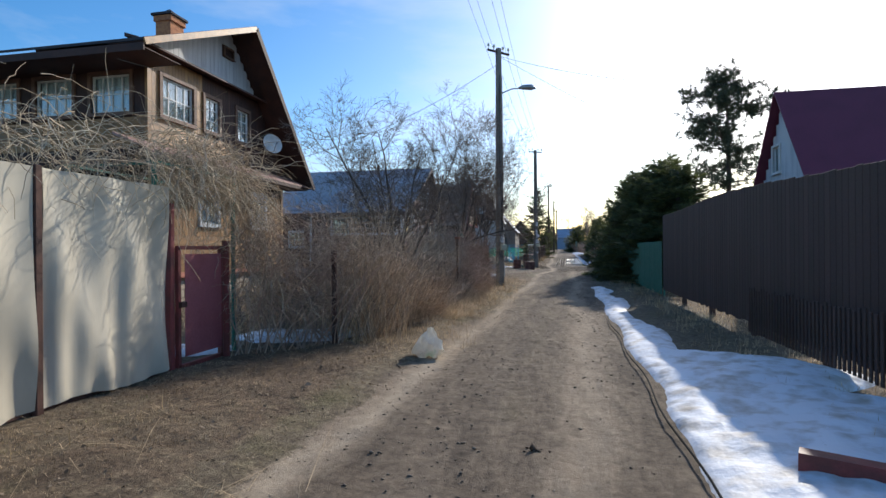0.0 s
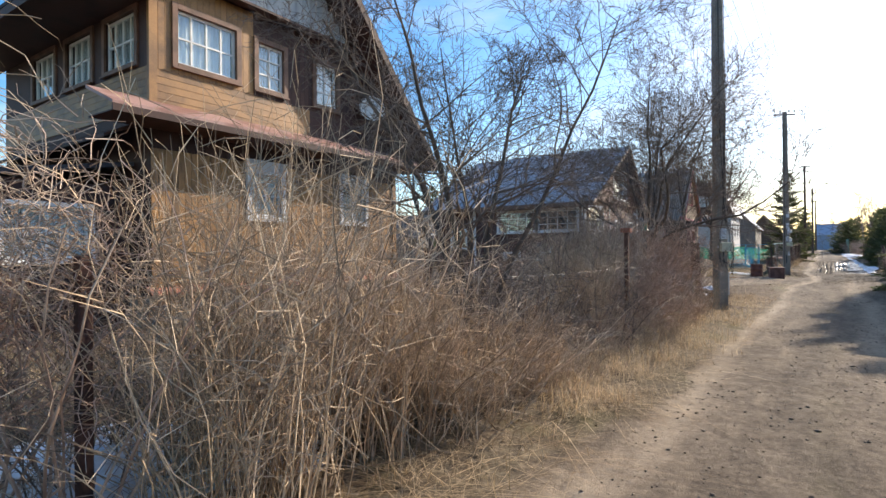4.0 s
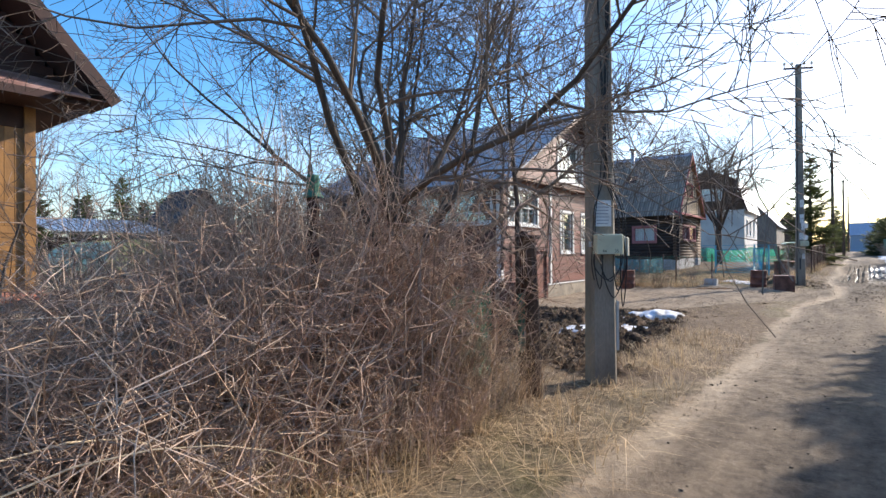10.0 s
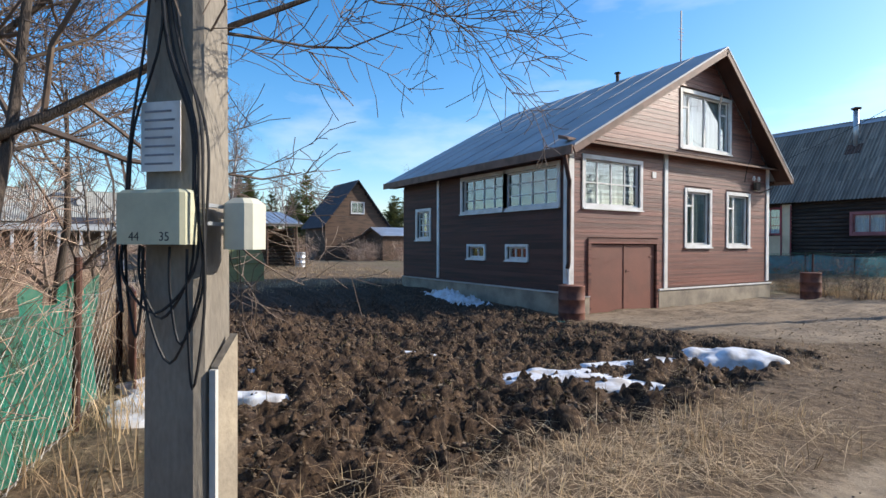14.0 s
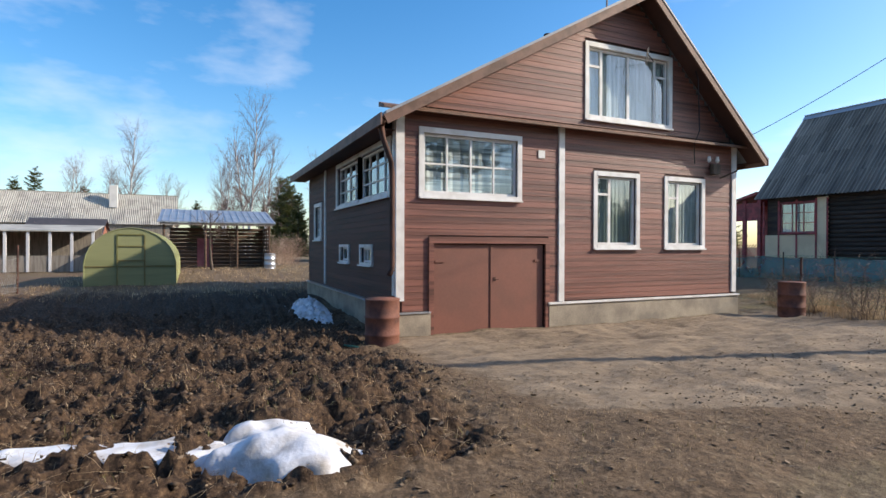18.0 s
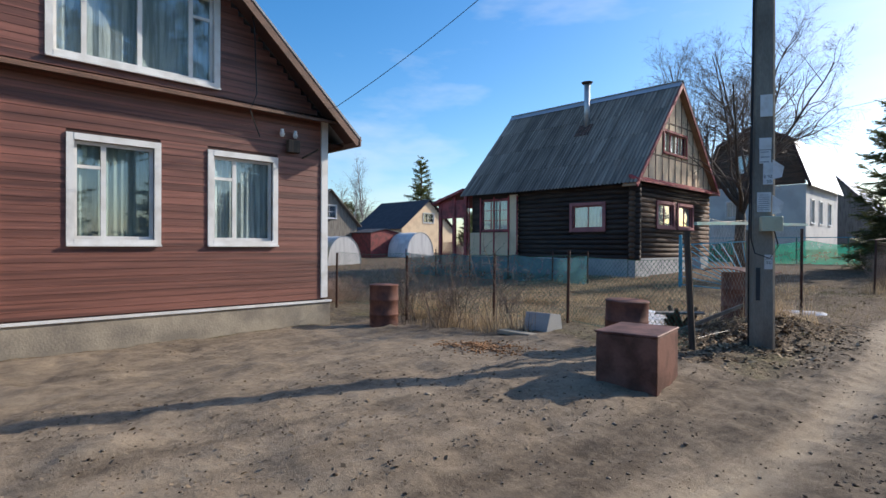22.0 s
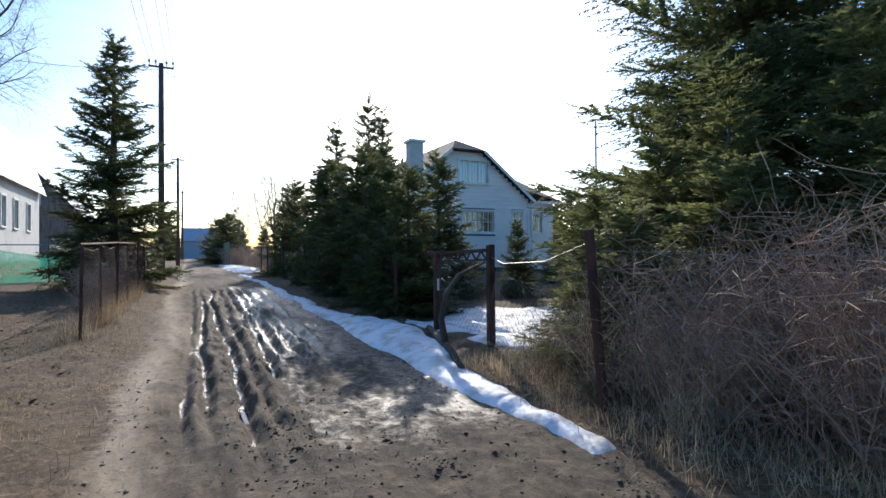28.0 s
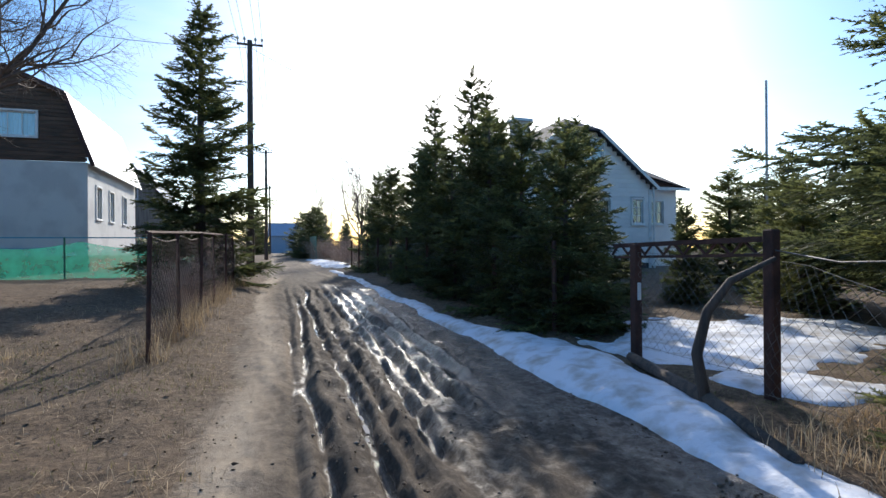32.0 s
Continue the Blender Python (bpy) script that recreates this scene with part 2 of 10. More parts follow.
def glass(name, tint=(0.9, 0.95, 0.95), rough=0.02):
    m = bpy.data.materials.new(name)
    m.use_nodes = True
    n, l = m.node_tree.nodes, m.node_tree.links
    out = n["Material Output"]
    n.remove(n["Principled BSDF"])
    tr, gl, mx, fr = n.new("ShaderNodeBsdfTransparent"), n.new("ShaderNodeBsdfGlossy"), n.new("ShaderNodeMixShader"), n.new("ShaderNodeLayerWeight")
    tr.inputs[0].default_value = (*tint, 1)
    gl.inputs["Roughness"].default_value = rough
    fr.inputs["Blend"].default_value = 0.5
    power, gloss = n.new("ShaderNodeMath"), n.new("ShaderNodeMath")
    power.operation, gloss.operation = "POWER", "MULTIPLY_ADD"
    power.inputs[1].default_value = 3.0
    gloss.inputs[1].default_value, gloss.inputs[2].default_value = 0.75, 0.1
    l.new(fr.outputs["Facing"], power.inputs[0])
    l.new(power.outputs[0], gloss.inputs[0])
    l.new(gloss.outputs[0], mx.inputs[0])
    l.new(tr.outputs[0], mx.inputs[1])
    l.new(gl.outputs[0], mx.inputs[2])
    l.new(mx.outputs[0], out.inputs["Surface"])
    return m


def net_material(name, colour, hole=0.5):
    """Thin woven shade net: partly see-through cloth."""
    m = bpy.data.materials.new(name)
    m.use_nodes = True
    n, l = m.node_tree.nodes, m.node_tree.links
    b, out = n["Principled BSDF"], n["Material Output"]
    b.inputs["Base Color"].default_value, b.inputs["Roughness"].default_value = (*colour, 1), 0.8
    tr, mx, nz = n.new("ShaderNodeBsdfTransparent"), n.new("ShaderNodeMixShader"), n.new("ShaderNodeTexNoise")
    nz.inputs["Scale"].default_value = 3.0
    tc = n.new("ShaderNodeTexCoord")
    l.new(tc.outputs["Object"], nz.inputs["Vector"])
    mr = n.new("ShaderNodeMapRange")
    mr.inputs["From Min"].default_value, mr.inputs["From Max"].default_value = 0.3, 0.7
    mr.inputs["To Min"].default_value, mr.inputs["To Max"].default_value = 1 - hole - 0.15, 1 - hole + 0.15
    l.new(nz.outputs[0], mr.inputs[0])
    l.new(mr.outputs[0], mx.inputs[0])
    tl, half = n.new("ShaderNodeBsdfTranslucent"), n.new("ShaderNodeMixShader")
    tl.inputs["Color"].default_value, half.inputs[0].default_value = (*colour, 1), 0.5
    l.new(b.outputs[0], half.inputs[1])
    l.new(tl.outputs[0], half.inputs[2])
    l.new(tr.outputs[0], mx.inputs[1])
    l.new(half.outputs[0], mx.inputs[2])
    l.new(mx.outputs[0], out.inputs["Surface"])
    return m


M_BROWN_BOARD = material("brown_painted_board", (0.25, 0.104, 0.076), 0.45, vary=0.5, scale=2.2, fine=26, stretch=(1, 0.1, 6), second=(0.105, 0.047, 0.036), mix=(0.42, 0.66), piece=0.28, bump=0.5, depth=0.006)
# darker copy of the brown board: shade of the sunless side put into its colour
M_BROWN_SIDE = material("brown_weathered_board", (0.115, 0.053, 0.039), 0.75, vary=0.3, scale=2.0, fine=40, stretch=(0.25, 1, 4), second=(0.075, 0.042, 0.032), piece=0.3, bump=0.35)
M_GARAGE = material("brown_enamel_metal", (0.235, 0.098, 0.07), 0.55, vary=0.12, scale=1.2, fine=20, second=(0.2, 0.09, 0.066), bump=0.08)
M_WHITE = material("white_painted_wood", (0.78, 0.77, 0.74), 0.55, vary=0.1, scale=3, fine=50, second=(0.66, 0.64, 0.6), bump=0.15, depth=0.004)
M_PLINTH = material("grey_cement_render", (0.4, 0.34, 0.255), 0.9, vary=0.3, scale=2.2, fine=30, second=(0.25, 0.215, 0.17), mix=(0.4, 0.65), bump=0.5)
M_PLINTH_LIGHT = material("pale_cement_render", (0.42, 0.42, 0.41), 0.9, vary=0.2, scale=1.6, fine=45, second=(0.33, 0.33, 0.33), bump=0.3)
M_ROOF_GREY = material("grey_roof_sheet", (0.33, 0.34, 0.36), 0.55, vary=0.15, scale=0.8, fine=25, second=(0.26, 0.27, 0.29), bump=0.1)
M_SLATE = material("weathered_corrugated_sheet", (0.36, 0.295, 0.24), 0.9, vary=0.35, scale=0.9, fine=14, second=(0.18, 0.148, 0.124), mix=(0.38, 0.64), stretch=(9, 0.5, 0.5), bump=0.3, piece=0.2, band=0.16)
M_SLATE_PALE = material("pale_corrugated_sheet", (0.4, 0.385, 0.34), 0.85, vary=0.25, scale=0.9, fine=30, second=(0.28, 0.27, 0.24), bump=0.3, piece=0.1)
M_TIN = material("galvanised_tin", (0.5, 0.52, 0.55), 0.4, metal=0.7, vary=0.15, scale=1.0, fine=20, second=(0.42, 0.43, 0.45), bump=0.1)
M_FASCIA = material("brown_fascia_board", (0.2, 0.11, 0.075), 0.65, vary=0.25, scale=3, fine=45, second=(0.13, 0.075, 0.05))
M_GLASS = glass("window_glass")
# near-black colour that stands in for unlit space in rooms and hollows
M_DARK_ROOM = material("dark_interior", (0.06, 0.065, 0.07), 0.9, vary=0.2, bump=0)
M_CURTAIN = material("pale_curtain", (0.75, 0.76, 0.76), 0.9, vary=0.2, scale=3, fine=8, stretch=(6, 6, 0.4), bump=0.3, depth=0.03)
M_GREEN_CURTAIN = material("grey_green_curtain", (0.27, 0.31, 0.29), 0.9, vary=0.2, scale=3, fine=8, stretch=(6, 6, 0.4), bump=0.3, depth=0.03)
M_GREY_CURTAIN = material("grey_net_curtain", (0.5, 0.53, 0.53), 0.9, vary=0.25, scale=3, fine=8, stretch=(6, 6, 0.4), second=(0.34, 0.37, 0.37), bump=0.3, depth=0.03)
M_BLIND = material("grey_striped_blind", (0.62, 0.63, 0.62), 0.8, vary=0.2, scale=4, fine=10, stretch=(0.15, 0.15, 3), second=(0.2, 0.21, 0.21), mix=(0.44, 0.54), bump=0.1)
M_OCHRE = material("ochre_varnished_board", (0.33, 0.168, 0.058), 0.5, vary=0.3, scale=2.0, fine=35, stretch=(1, 1, 1), second=(0.2, 0.105, 0.042), piece=0.25)
M_DARK_WOOD = material("dark_brown_wood", (0.07, 0.032, 0.024), 0.7, vary=0.3, scale=2.0, fine=35, second=(0.05, 0.025, 0.02), piece=0.2)
M_WHITE_BOARD = material("weathered_white_board", (0.62, 0.62, 0.62), 0.75, vary=0.15, scale=1.5, fine=30, stretch=(1, 3, 0.3), second=(0.5, 0.5, 0.51), piece=0.08)
M_RED_TRIM = material("dark_red_painted_wood", (0.38, 0.06, 0.065), 0.55, vary=0.25, scale=3, fine=40, second=(0.19, 0.035, 0.04))
M_PINK_TRIM = material("faded_red_window_frame", (0.36, 0.13, 0.13), 0.6, vary=0.25, scale=3, fine=40, second=(0.28, 0.1, 0.1))
M_BEIGE = material("beige_painted_panel", (0.76, 0.57, 0.37), 0.7, vary=0.12, scale=1.4, fine=30, second=(0.67, 0.49, 0.32), piece=0.1)
# dark log colour that also carries shade under the eaves and on the side
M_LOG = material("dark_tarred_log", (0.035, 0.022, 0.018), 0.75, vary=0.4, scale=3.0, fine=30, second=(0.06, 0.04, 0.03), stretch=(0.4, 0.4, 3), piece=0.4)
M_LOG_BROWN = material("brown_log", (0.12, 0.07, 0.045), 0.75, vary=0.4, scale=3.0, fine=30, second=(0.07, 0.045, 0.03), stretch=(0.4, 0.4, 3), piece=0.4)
M_CHIMNEY = material("orange_brick", (0.5, 0.22, 0.1), 0.9, vary=0.25, scale=8, fine=60, second=(0.4, 0.16, 0.08), bump=0.4, piece=0.1)
M_SKIRT = material("faded_red_sheet", (0.4, 0.24, 0.2), 0.6, vary=0.3, scale=1.5, fine=30, second=(0.26, 0.13, 0.1), piece=0.1)
M_BARREL = material("rusty_barrel_steel", (0.2, 0.082, 0.055), 0.75, vary=0.4, scale=5, fine=40, second=(0.11, 0.05, 0.04), bump=0.4)
M_SOFFIT = material("tan_soffit_board", (0.42, 0.24, 0.13), 0.7, vary=0.2, scale=2, fine=40, second=(0.34, 0.19, 0.1))
M_BRICK = material("red_brick", (0.36, 0.14, 0.085), 0.9, vary=0.25, scale=6, fine=60, second=(0.27, 0.1, 0.065), piece=0.3)
M_STONE = material("pale_stone_block", (0.5, 0.41, 0.31), 0.9, vary=0.25, scale=3, fine=50, second=(0.38, 0.31, 0.24), piece=0.35, bump=0.5, depth=0.02)
M_CONCRETE = material("grey_concrete", (0.3, 0.268, 0.222), 0.9, vary=0.35, scale=2.2, fine=50, second=(0.15, 0.132, 0.11), mix=(0.42, 0.66), stretch=(1, 1, 0.35), bump=0.5)
M_POLE_WOOD = material("weathered_pole_wood", (0.115, 0.085, 0.062), 0.85, vary=0.3, scale=3, fine=40, second=(0.075, 0.058, 0.045), stretch=(6, 6, 0.4), bump=0.4)
M_RUST = material("rusty_steel", (0.105, 0.05, 0.036), 0.75, metal=0.15, vary=0.35, scale=3.5, fine=50, second=(0.055, 0.028, 0.022), bump=0.35)
M_RUST_BOX = material("rust_brown_steel_sheet", (0.21, 0.1, 0.076), 0.6, metal=0.1, vary=0.3, scale=3.5, fine=40, second=(0.1, 0.046, 0.034), bump=0.3)
M_RED_STEEL = material("red_painted_steel", (0.26, 0.055, 0.05), 0.6, vary=0.3, scale=3.0, fine=40, second=(0.16, 0.045, 0.038), bump=0.2)
M_CRIMSON = material("faded_crimson_sheet_metal", (0.33, 0.1, 0.11), 0.55, vary=0.3, scale=1.5, fine=30, second=(0.24, 0.06, 0.07), bump=0.15)
M_CANVAS = material("beige_grey_sheet", (0.58, 0.52, 0.4), 0.6, vary=0.12, scale=1.4, fine=5, second=(0.47, 0.42, 0.32), stretch=(1, 1, 0.5), bump=0.12, depth=0.03)
M_BLUE = material("turquoise_painted_steel", (0.06, 0.36, 0.5), 0.5, vary=0.2, scale=3, fine=40, second=(0.12, 0.36, 0.44), bump=0.1)
M_MINT = material("mint_painted_steel", (0.3, 0.5, 0.46), 0.5, vary=0.2, scale=3, fine=40, second=(0.35, 0.42, 0.38), bump=0.1)
M_WIRE = material("galvanised_wire", (0.3, 0.28, 0.25), 0.55, metal=0.5, vary=0.3, scale=8, fine=50, second=(0.14, 0.11, 0.09), bump=0)
M_GREEN_WIRE = material("green_coated_wire", (0.05, 0.2, 0.13), 0.5, vary=0.2, scale=8, fine=50, bump=0)
M_CABLE_DULL = material("weathered_black_rubber", (0.025, 0.023, 0.021), 0.95, vary=0.2, bump=0, spec=0.15)
M_CABLE = material("black_cable", (0.02, 0.02, 0.022), 0.5, vary=0.2, bump=0)
M_NET = net_material("green_shade_net", (0.05, 0.34, 0.24), 0.35)
M_NET_PALE = net_material("pale_blue_green_net", (0.12, 0.26, 0.27), 0.35)
M_POLYCARB = material("green_polycarbonate", (0.3, 0.31, 0.15), 0.35, vary=0.1, scale=1.0, fine=10, stretch=(0.2, 0.2, 3), second=(0.25, 0.265, 0.125), bump=0.05)
M_PAPER = material("white_paper", (0.75, 0.75, 0.74), 0.85, vary=0.08, scale=8, fine=30, second=(0.66, 0.65, 0.62), bump=0.2, depth=0.003)
M_INK = material("black_ink", (0.04, 0.04, 0.045), 0.8, vary=0.2, bump=0)
M_BOX_PLASTIC = material("olive_grey_plastic", (0.6, 0.59, 0.42), 0.5, vary=0.1, scale=4, fine=40, second=(0.52, 0.51, 0.36), bump=0.05)
M_CREAM = material("cream_plastic", (0.7, 0.68, 0.55), 0.45, vary=0.08, scale=4, fine=40, bump=0.05)
M_BARK = material("grey_brown_bark", (0.12, 0.092, 0.072), 0.9, vary=0.35, scale=5, fine=45, second=(0.075, 0.06, 0.05), stretch=(3, 3, 0.6), bump=0.6, depth=0.02)
M_TWIG = material("brown_twig", (0.17, 0.125, 0.1), 0.85, vary=0.3, scale=2, fine=20, second=(0.18, 0.135, 0.1), bump=0, piece=0.2)
M_SHRUB = material("shrub_stem", (0.37, 0.25, 0.185), 0.85, vary=0.35, scale=1.5, fine=14, second=(0.52, 0.4, 0.3), bump=0, piece=0.3, island=0.4)
M_PALE_STEM = material("dry_pale_stem", (0.5, 0.395, 0.265), 0.85, vary=0.3, scale=1.5, fine=14, second=(0.32, 0.24, 0.16), bump=0, piece=0.3, island=0.4)
M_BIRCH = material("birch_twig_haze", (0.2, 0.15, 0.14), 0.85, vary=0.2, scale=2, fine=20, bump=0, piece=0.2)
M_BIRCH_BARK = material("pale_birch_bark", (0.55, 0.53, 0.5), 0.8, vary=0.3, scale=3, fine=12, second=(0.25, 0.24, 0.23), stretch=(1, 1, 0.7), bump=0.2)
M_CANE = material("dry_brown_cane", (0.56, 0.425, 0.285), 0.85, vary=0.35, scale=1.5, fine=14, second=(0.36, 0.255, 0.165), bump=0, piece=0.35, island=0.5)
M_NEEDLE = material("spruce_needles", (0.108, 0.128, 0.058), 0.6, vary=0.35, scale=2, fine=12, second=(0.17, 0.185, 0.066), bump=0, piece=0.2, island=0.35, thin=0.55)
# lighter copy of the spruce needles, sunlight on the boughs put into the colour
M_NEEDLE_SUNLIT = material("young_spruce_needles", (0.2, 0.215, 0.09), 0.6, vary=0.35, scale=2, fine=12, second=(0.24, 0.25, 0.085), bump=0, piece=0.2, island=0.35, thin=0.55)
M_PINE = material("pine_needles", (0.085, 0.11, 0.075), 0.6, vary=0.35, scale=2, fine=12, second=(0.11, 0.135, 0.09), bump=0, island=0.3, thin=0.3)
M_DRY_GRASS = material("dry_grass", (0.56, 0.42, 0.255), 0.9, vary=0.3, scale=0.9, fine=12, second=(0.3, 0.205, 0.12), bump=0, piece=0.2, island=0.55, thin=0.25)
M_GREEN_GRASS = material("new_grass", (0.2, 0.2, 0.07), 0.9, vary=0.3, scale=0.6, fine=12, second=(0.26, 0.215, 0.095), bump=0, island=0.4, thin=0.3)
M_STRAW = material("bleached_straw", (0.69, 0.53, 0.34), 0.9, vary=0.25, scale=0.9, fine=12, second=(0.48, 0.35, 0.21), bump=0, piece=0.1, island=0.45, thin=0.25)
M_LEAF_PALE = material("bleached_leaf", (0.34, 0.25, 0.155), 0.9, vary=0.35, scale=3, fine=12, second=(0.2, 0.135, 0.08), bump=0, piece=0.3, island=0.5)
M_LEAF = material("dead_leaf", (0.15, 0.105, 0.065), 0.9, vary=0.35, scale=3, fine=12, second=(0.22, 0.165, 0.11), bump=0, piece=0.3, island=0.45)
M_MAGENTA = material("magenta_roof_sheet", (0.17, 0.03, 0.055), 0.5, vary=0.12, scale=1, fine=20, bump=0.05)
M_DARK_FENCE = material("dark_brown_fence_board", (0.075, 0.045, 0.036), 0.75, vary=0.3, scale=2, fine=30, second=(0.07, 0.045, 0.033), piece=0.3)
M_WHITE_BLOCK = material("white_silicate_brick", (0.62, 0.61, 0.58), 0.9, vary=0.12, scale=1.0, fine=30, second=(0.52, 0.51, 0.49), bump=0.3)
M_GREY_SIDING = material("blue_grey_siding", (0.8, 0.75, 0.7), 0.5, vary=0.06, scale=1.0, fine=20, second=(0.74, 0.69, 0.65), bump=0.05, piece=0.05)
M_DARK_TILE = material("dark_bitumen_tile", (0.045, 0.045, 0.055), 0.9, vary=0.25, scale=2, fine=40, second=(0.06, 0.058, 0.068), bump=0.3)
M_BAG = material("pale_plastic_bag", (0.78, 0.75, 0.68), 0.4, vary=0.1, scale=3, fine=18, second=(0.25, 0.5, 0.3), mix=(0.58, 0.7), bump=0.5, depth=0.02, thin=0.5)
M_BLUE_SHED = material("blue_grey_shed", (0.3, 0.36, 0.45), 0.7, vary=0.15, bump=0.1)
M_GREEN_FENCE = material("green_sheet_fence", (0.05, 0.2, 0.14), 0.5, vary=0.15, bump=0.1, piece=0.15)
M_SAND = material("orange_sand", (0.36, 0.19, 0.09), 0.95, vary=0.3, scale=8, fine=80, bump=0.6)
M_LAMP = material("grey_lamp_metal", (0.4, 0.41, 0.42), 0.4, metal=0.5, vary=0.1, bump=0)
M_GREY_PLANK = material("weathered_grey_plank", (0.25, 0.22, 0.185), 0.9, vary=0.3, scale=2.5, fine=35, second=(0.17, 0.15, 0.125), stretch=(4, 4, 0.5), piece=0.3)
M_SNOW = None


def snow_material():
    m = bpy.data.materials.new("old_snow")
    m.use_nodes = True
    n, l = m.node_tree.nodes, m.node_tree.links
    b = n["Principled BSDF"]
    tc, nz, n2, ramp, bp = (n.new("ShaderNode" + k) for k in ("TexCoord", "TexNoise", "TexNoise", "ValToRGB", "Bump"))
    l.new(tc.outputs["Object"], nz.inputs["Vector"])
    l.new(tc.outputs["Object"], n2.inputs["Vector"])
    nz.inputs["Scale"].default_value, nz.inputs["Detail"].default_value = 4.5, 8
    n2.inputs["Scale"].default_value, n2.inputs["Detail"].default_value = 14, 9
    ramp.color_ramp.elements[0].position, ramp.color_ramp.elements[0].color = 0.46, (0.76, 0.78, 0.82, 1)
    ramp.color_ramp.elements[1].position, ramp.color_ramp.elements[1].color = 0.72, (0.42, 0.37, 0.31, 1)
    l.new(nz.outputs[0], ramp.inputs[0])
    l.new(ramp.outputs[0], b.inputs["Base Color"])
    b.inputs["Roughness"].default_value = 0.65
    bp.inputs["Strength"].default_value, bp.inputs["Distance"].default_value = 0.5, 0.02
    l.new(n2.outputs[0], bp.inputs["Height"])
    l.new(bp.outputs[0], b.inputs["Normal"])
    return m


M_SNOW = snow_material()


def ground_material():
    """Soil with four zones held in a colour attribute: packed dirt, dry turf, dug earth, wet mud."""
    m = bpy.data.materials.new("village_ground")
    m.use_nodes = True
    n, l = m.node_tree.nodes, m.node_tree.links
    b = n["Principled BSDF"]
    tc = n.new("ShaderNodeTexCoord")
    at = n.new("ShaderNodeVertexColor")
    at.layer_name = "zone"
    sep = n.new("ShaderNodeSeparateColor")
    l.new(at.outputs["Color"], sep.inputs[0])

    def noise_node(scale, detail=6, rough=0.6):
        t = n.new("ShaderNodeTexNoise")
        t.inputs["Scale"].default_value, t.inputs["Detail"].default_value, t.inputs["Roughness"].default_value = scale, detail, rough
        l.new(tc.outputs["Object"], t.inputs["Vector"])
        return t

    def ramp(src, stops):
        r = n.new("ShaderNodeValToRGB")
        while len(r.color_ramp.elements) < len(stops):
            r.color_ramp.elements.new(0.5)
        for e, (p, c) in zip(r.color_ramp.elements, stops):
            e.position, e.color = p, (*c, 1)
        l.new(src.outputs[0], r.inputs[0])
        return r

    def mix(fac, a, c):
        x = n.new("ShaderNodeMix")
        x.data_type = "RGBA"
        l.new(fac, x.inputs["Factor"])
        l.new(a, x.inputs["A"])
        l.new(c, x.inputs["B"])
        return x.outputs["Result"]

    def stretched(scale, detail, sx, sy):
        mp = n.new("ShaderNodeMapping")
        mp.inputs["Scale"].default_value = (sx, sy, 1.0)
        l.new(tc.outputs["Object"], mp.inputs["Vector"])
        t = noise_node(scale, detail, 0.65)
        l.new(mp.outputs[0], t.inputs["Vector"])
        return t

    def calc(op, a, k, c=0.0):
        x = n.new("ShaderNodeMath")
        x.operation, x.use_clamp = op, False
        for slot, v in zip(x.inputs, (a, k, c)):
            if isinstance(v, float):
                slot.default_value = v
            else:
                l.new(v, slot)
        return x.outputs[0]

    big, mid, fine, grit = noise_node(0.7), noise_node(5.0, 8), noise_node(22, 10, 0.72), noise_node(110, 4)
    crumb, streak = noise_node(9.0, 10, 0.75), stretched(1.0, 8, 2.6, 0.5)
    wear = n.new("ShaderNodeVertexColor")
    wear.layer_name = "wear"
    ws = n.new("ShaderNodeSeparateColor")
    l.new(wear.outputs["Color"], ws.inputs[0])

    class Value:
        def __init__(self, socket):
            self.outputs = [socket]

    # packed dirt: dusty and pale where wheels run, dark and crumbly between
    tone = calc("MULTIPLY_ADD", ws.outputs["Red"], 0.3, calc("MULTIPLY_ADD", streak.outputs[0], 0.55, calc("MULTIPLY_ADD", crumb.outputs[0], 0.55, -0.13)))
    dirt = ramp(Value(tone), [(0.3, (0.07, 0.05, 0.033)), (0.44, (0.165, 0.122, 0.082)), (0.56, (0.26, 0.197, 0.134)), (0.78, (0.4, 0.315, 0.22))])
    damp = ramp(Value(calc("MULTIPLY_ADD", crumb.outputs[0], 0.6, calc("MULTIPLY_ADD", streak.outputs[0], 0.4, 0.0))), [(0.36, (0.035, 0.025, 0.017)), (0.48, (0.09, 0.067, 0.047)), (0.6, (0.17, 0.13, 0.09)), (0.74, (0.28, 0.22, 0.155))])
    blend = Value(calc("MULTIPLY_ADD", fine.outputs[0], 0.5, calc("MULTIPLY_ADD", crumb.outputs[0], 0.5, 0.0)))
    turf = ramp(blend, [(0.36, (0.06, 0.041, 0.026)), (0.47, (0.135, 0.1, 0.062)), (0.55, (0.215, 0.165, 0.1)), (0.66, (0.36, 0.285, 0.18))])
    moss = ramp(blend, [(0.34, (0.05, 0.04, 0.019)), (0.5, (0.125, 0.105, 0.045)), (0.66, (0.25, 0.205, 0.095))])
    soil = ramp(fine, [(0.34, (0.018, 0.011, 0.007)), (0.48, (0.056, 0.034, 0.021)), (0.6, (0.13, 0.08, 0.046)), (0.74, (0.3, 0.2, 0.115))])
    wet = ramp(Value(calc("MULTIPLY_ADD", streak.outputs[0], 0.6, calc("MULTIPLY_ADD", crumb.outputs[0], 0.5, -0.05))), [(0.36, (0.045, 0.034, 0.024)), (0.5, (0.115, 0.088, 0.063)), (0.68, (0.24, 0.19, 0.14))])
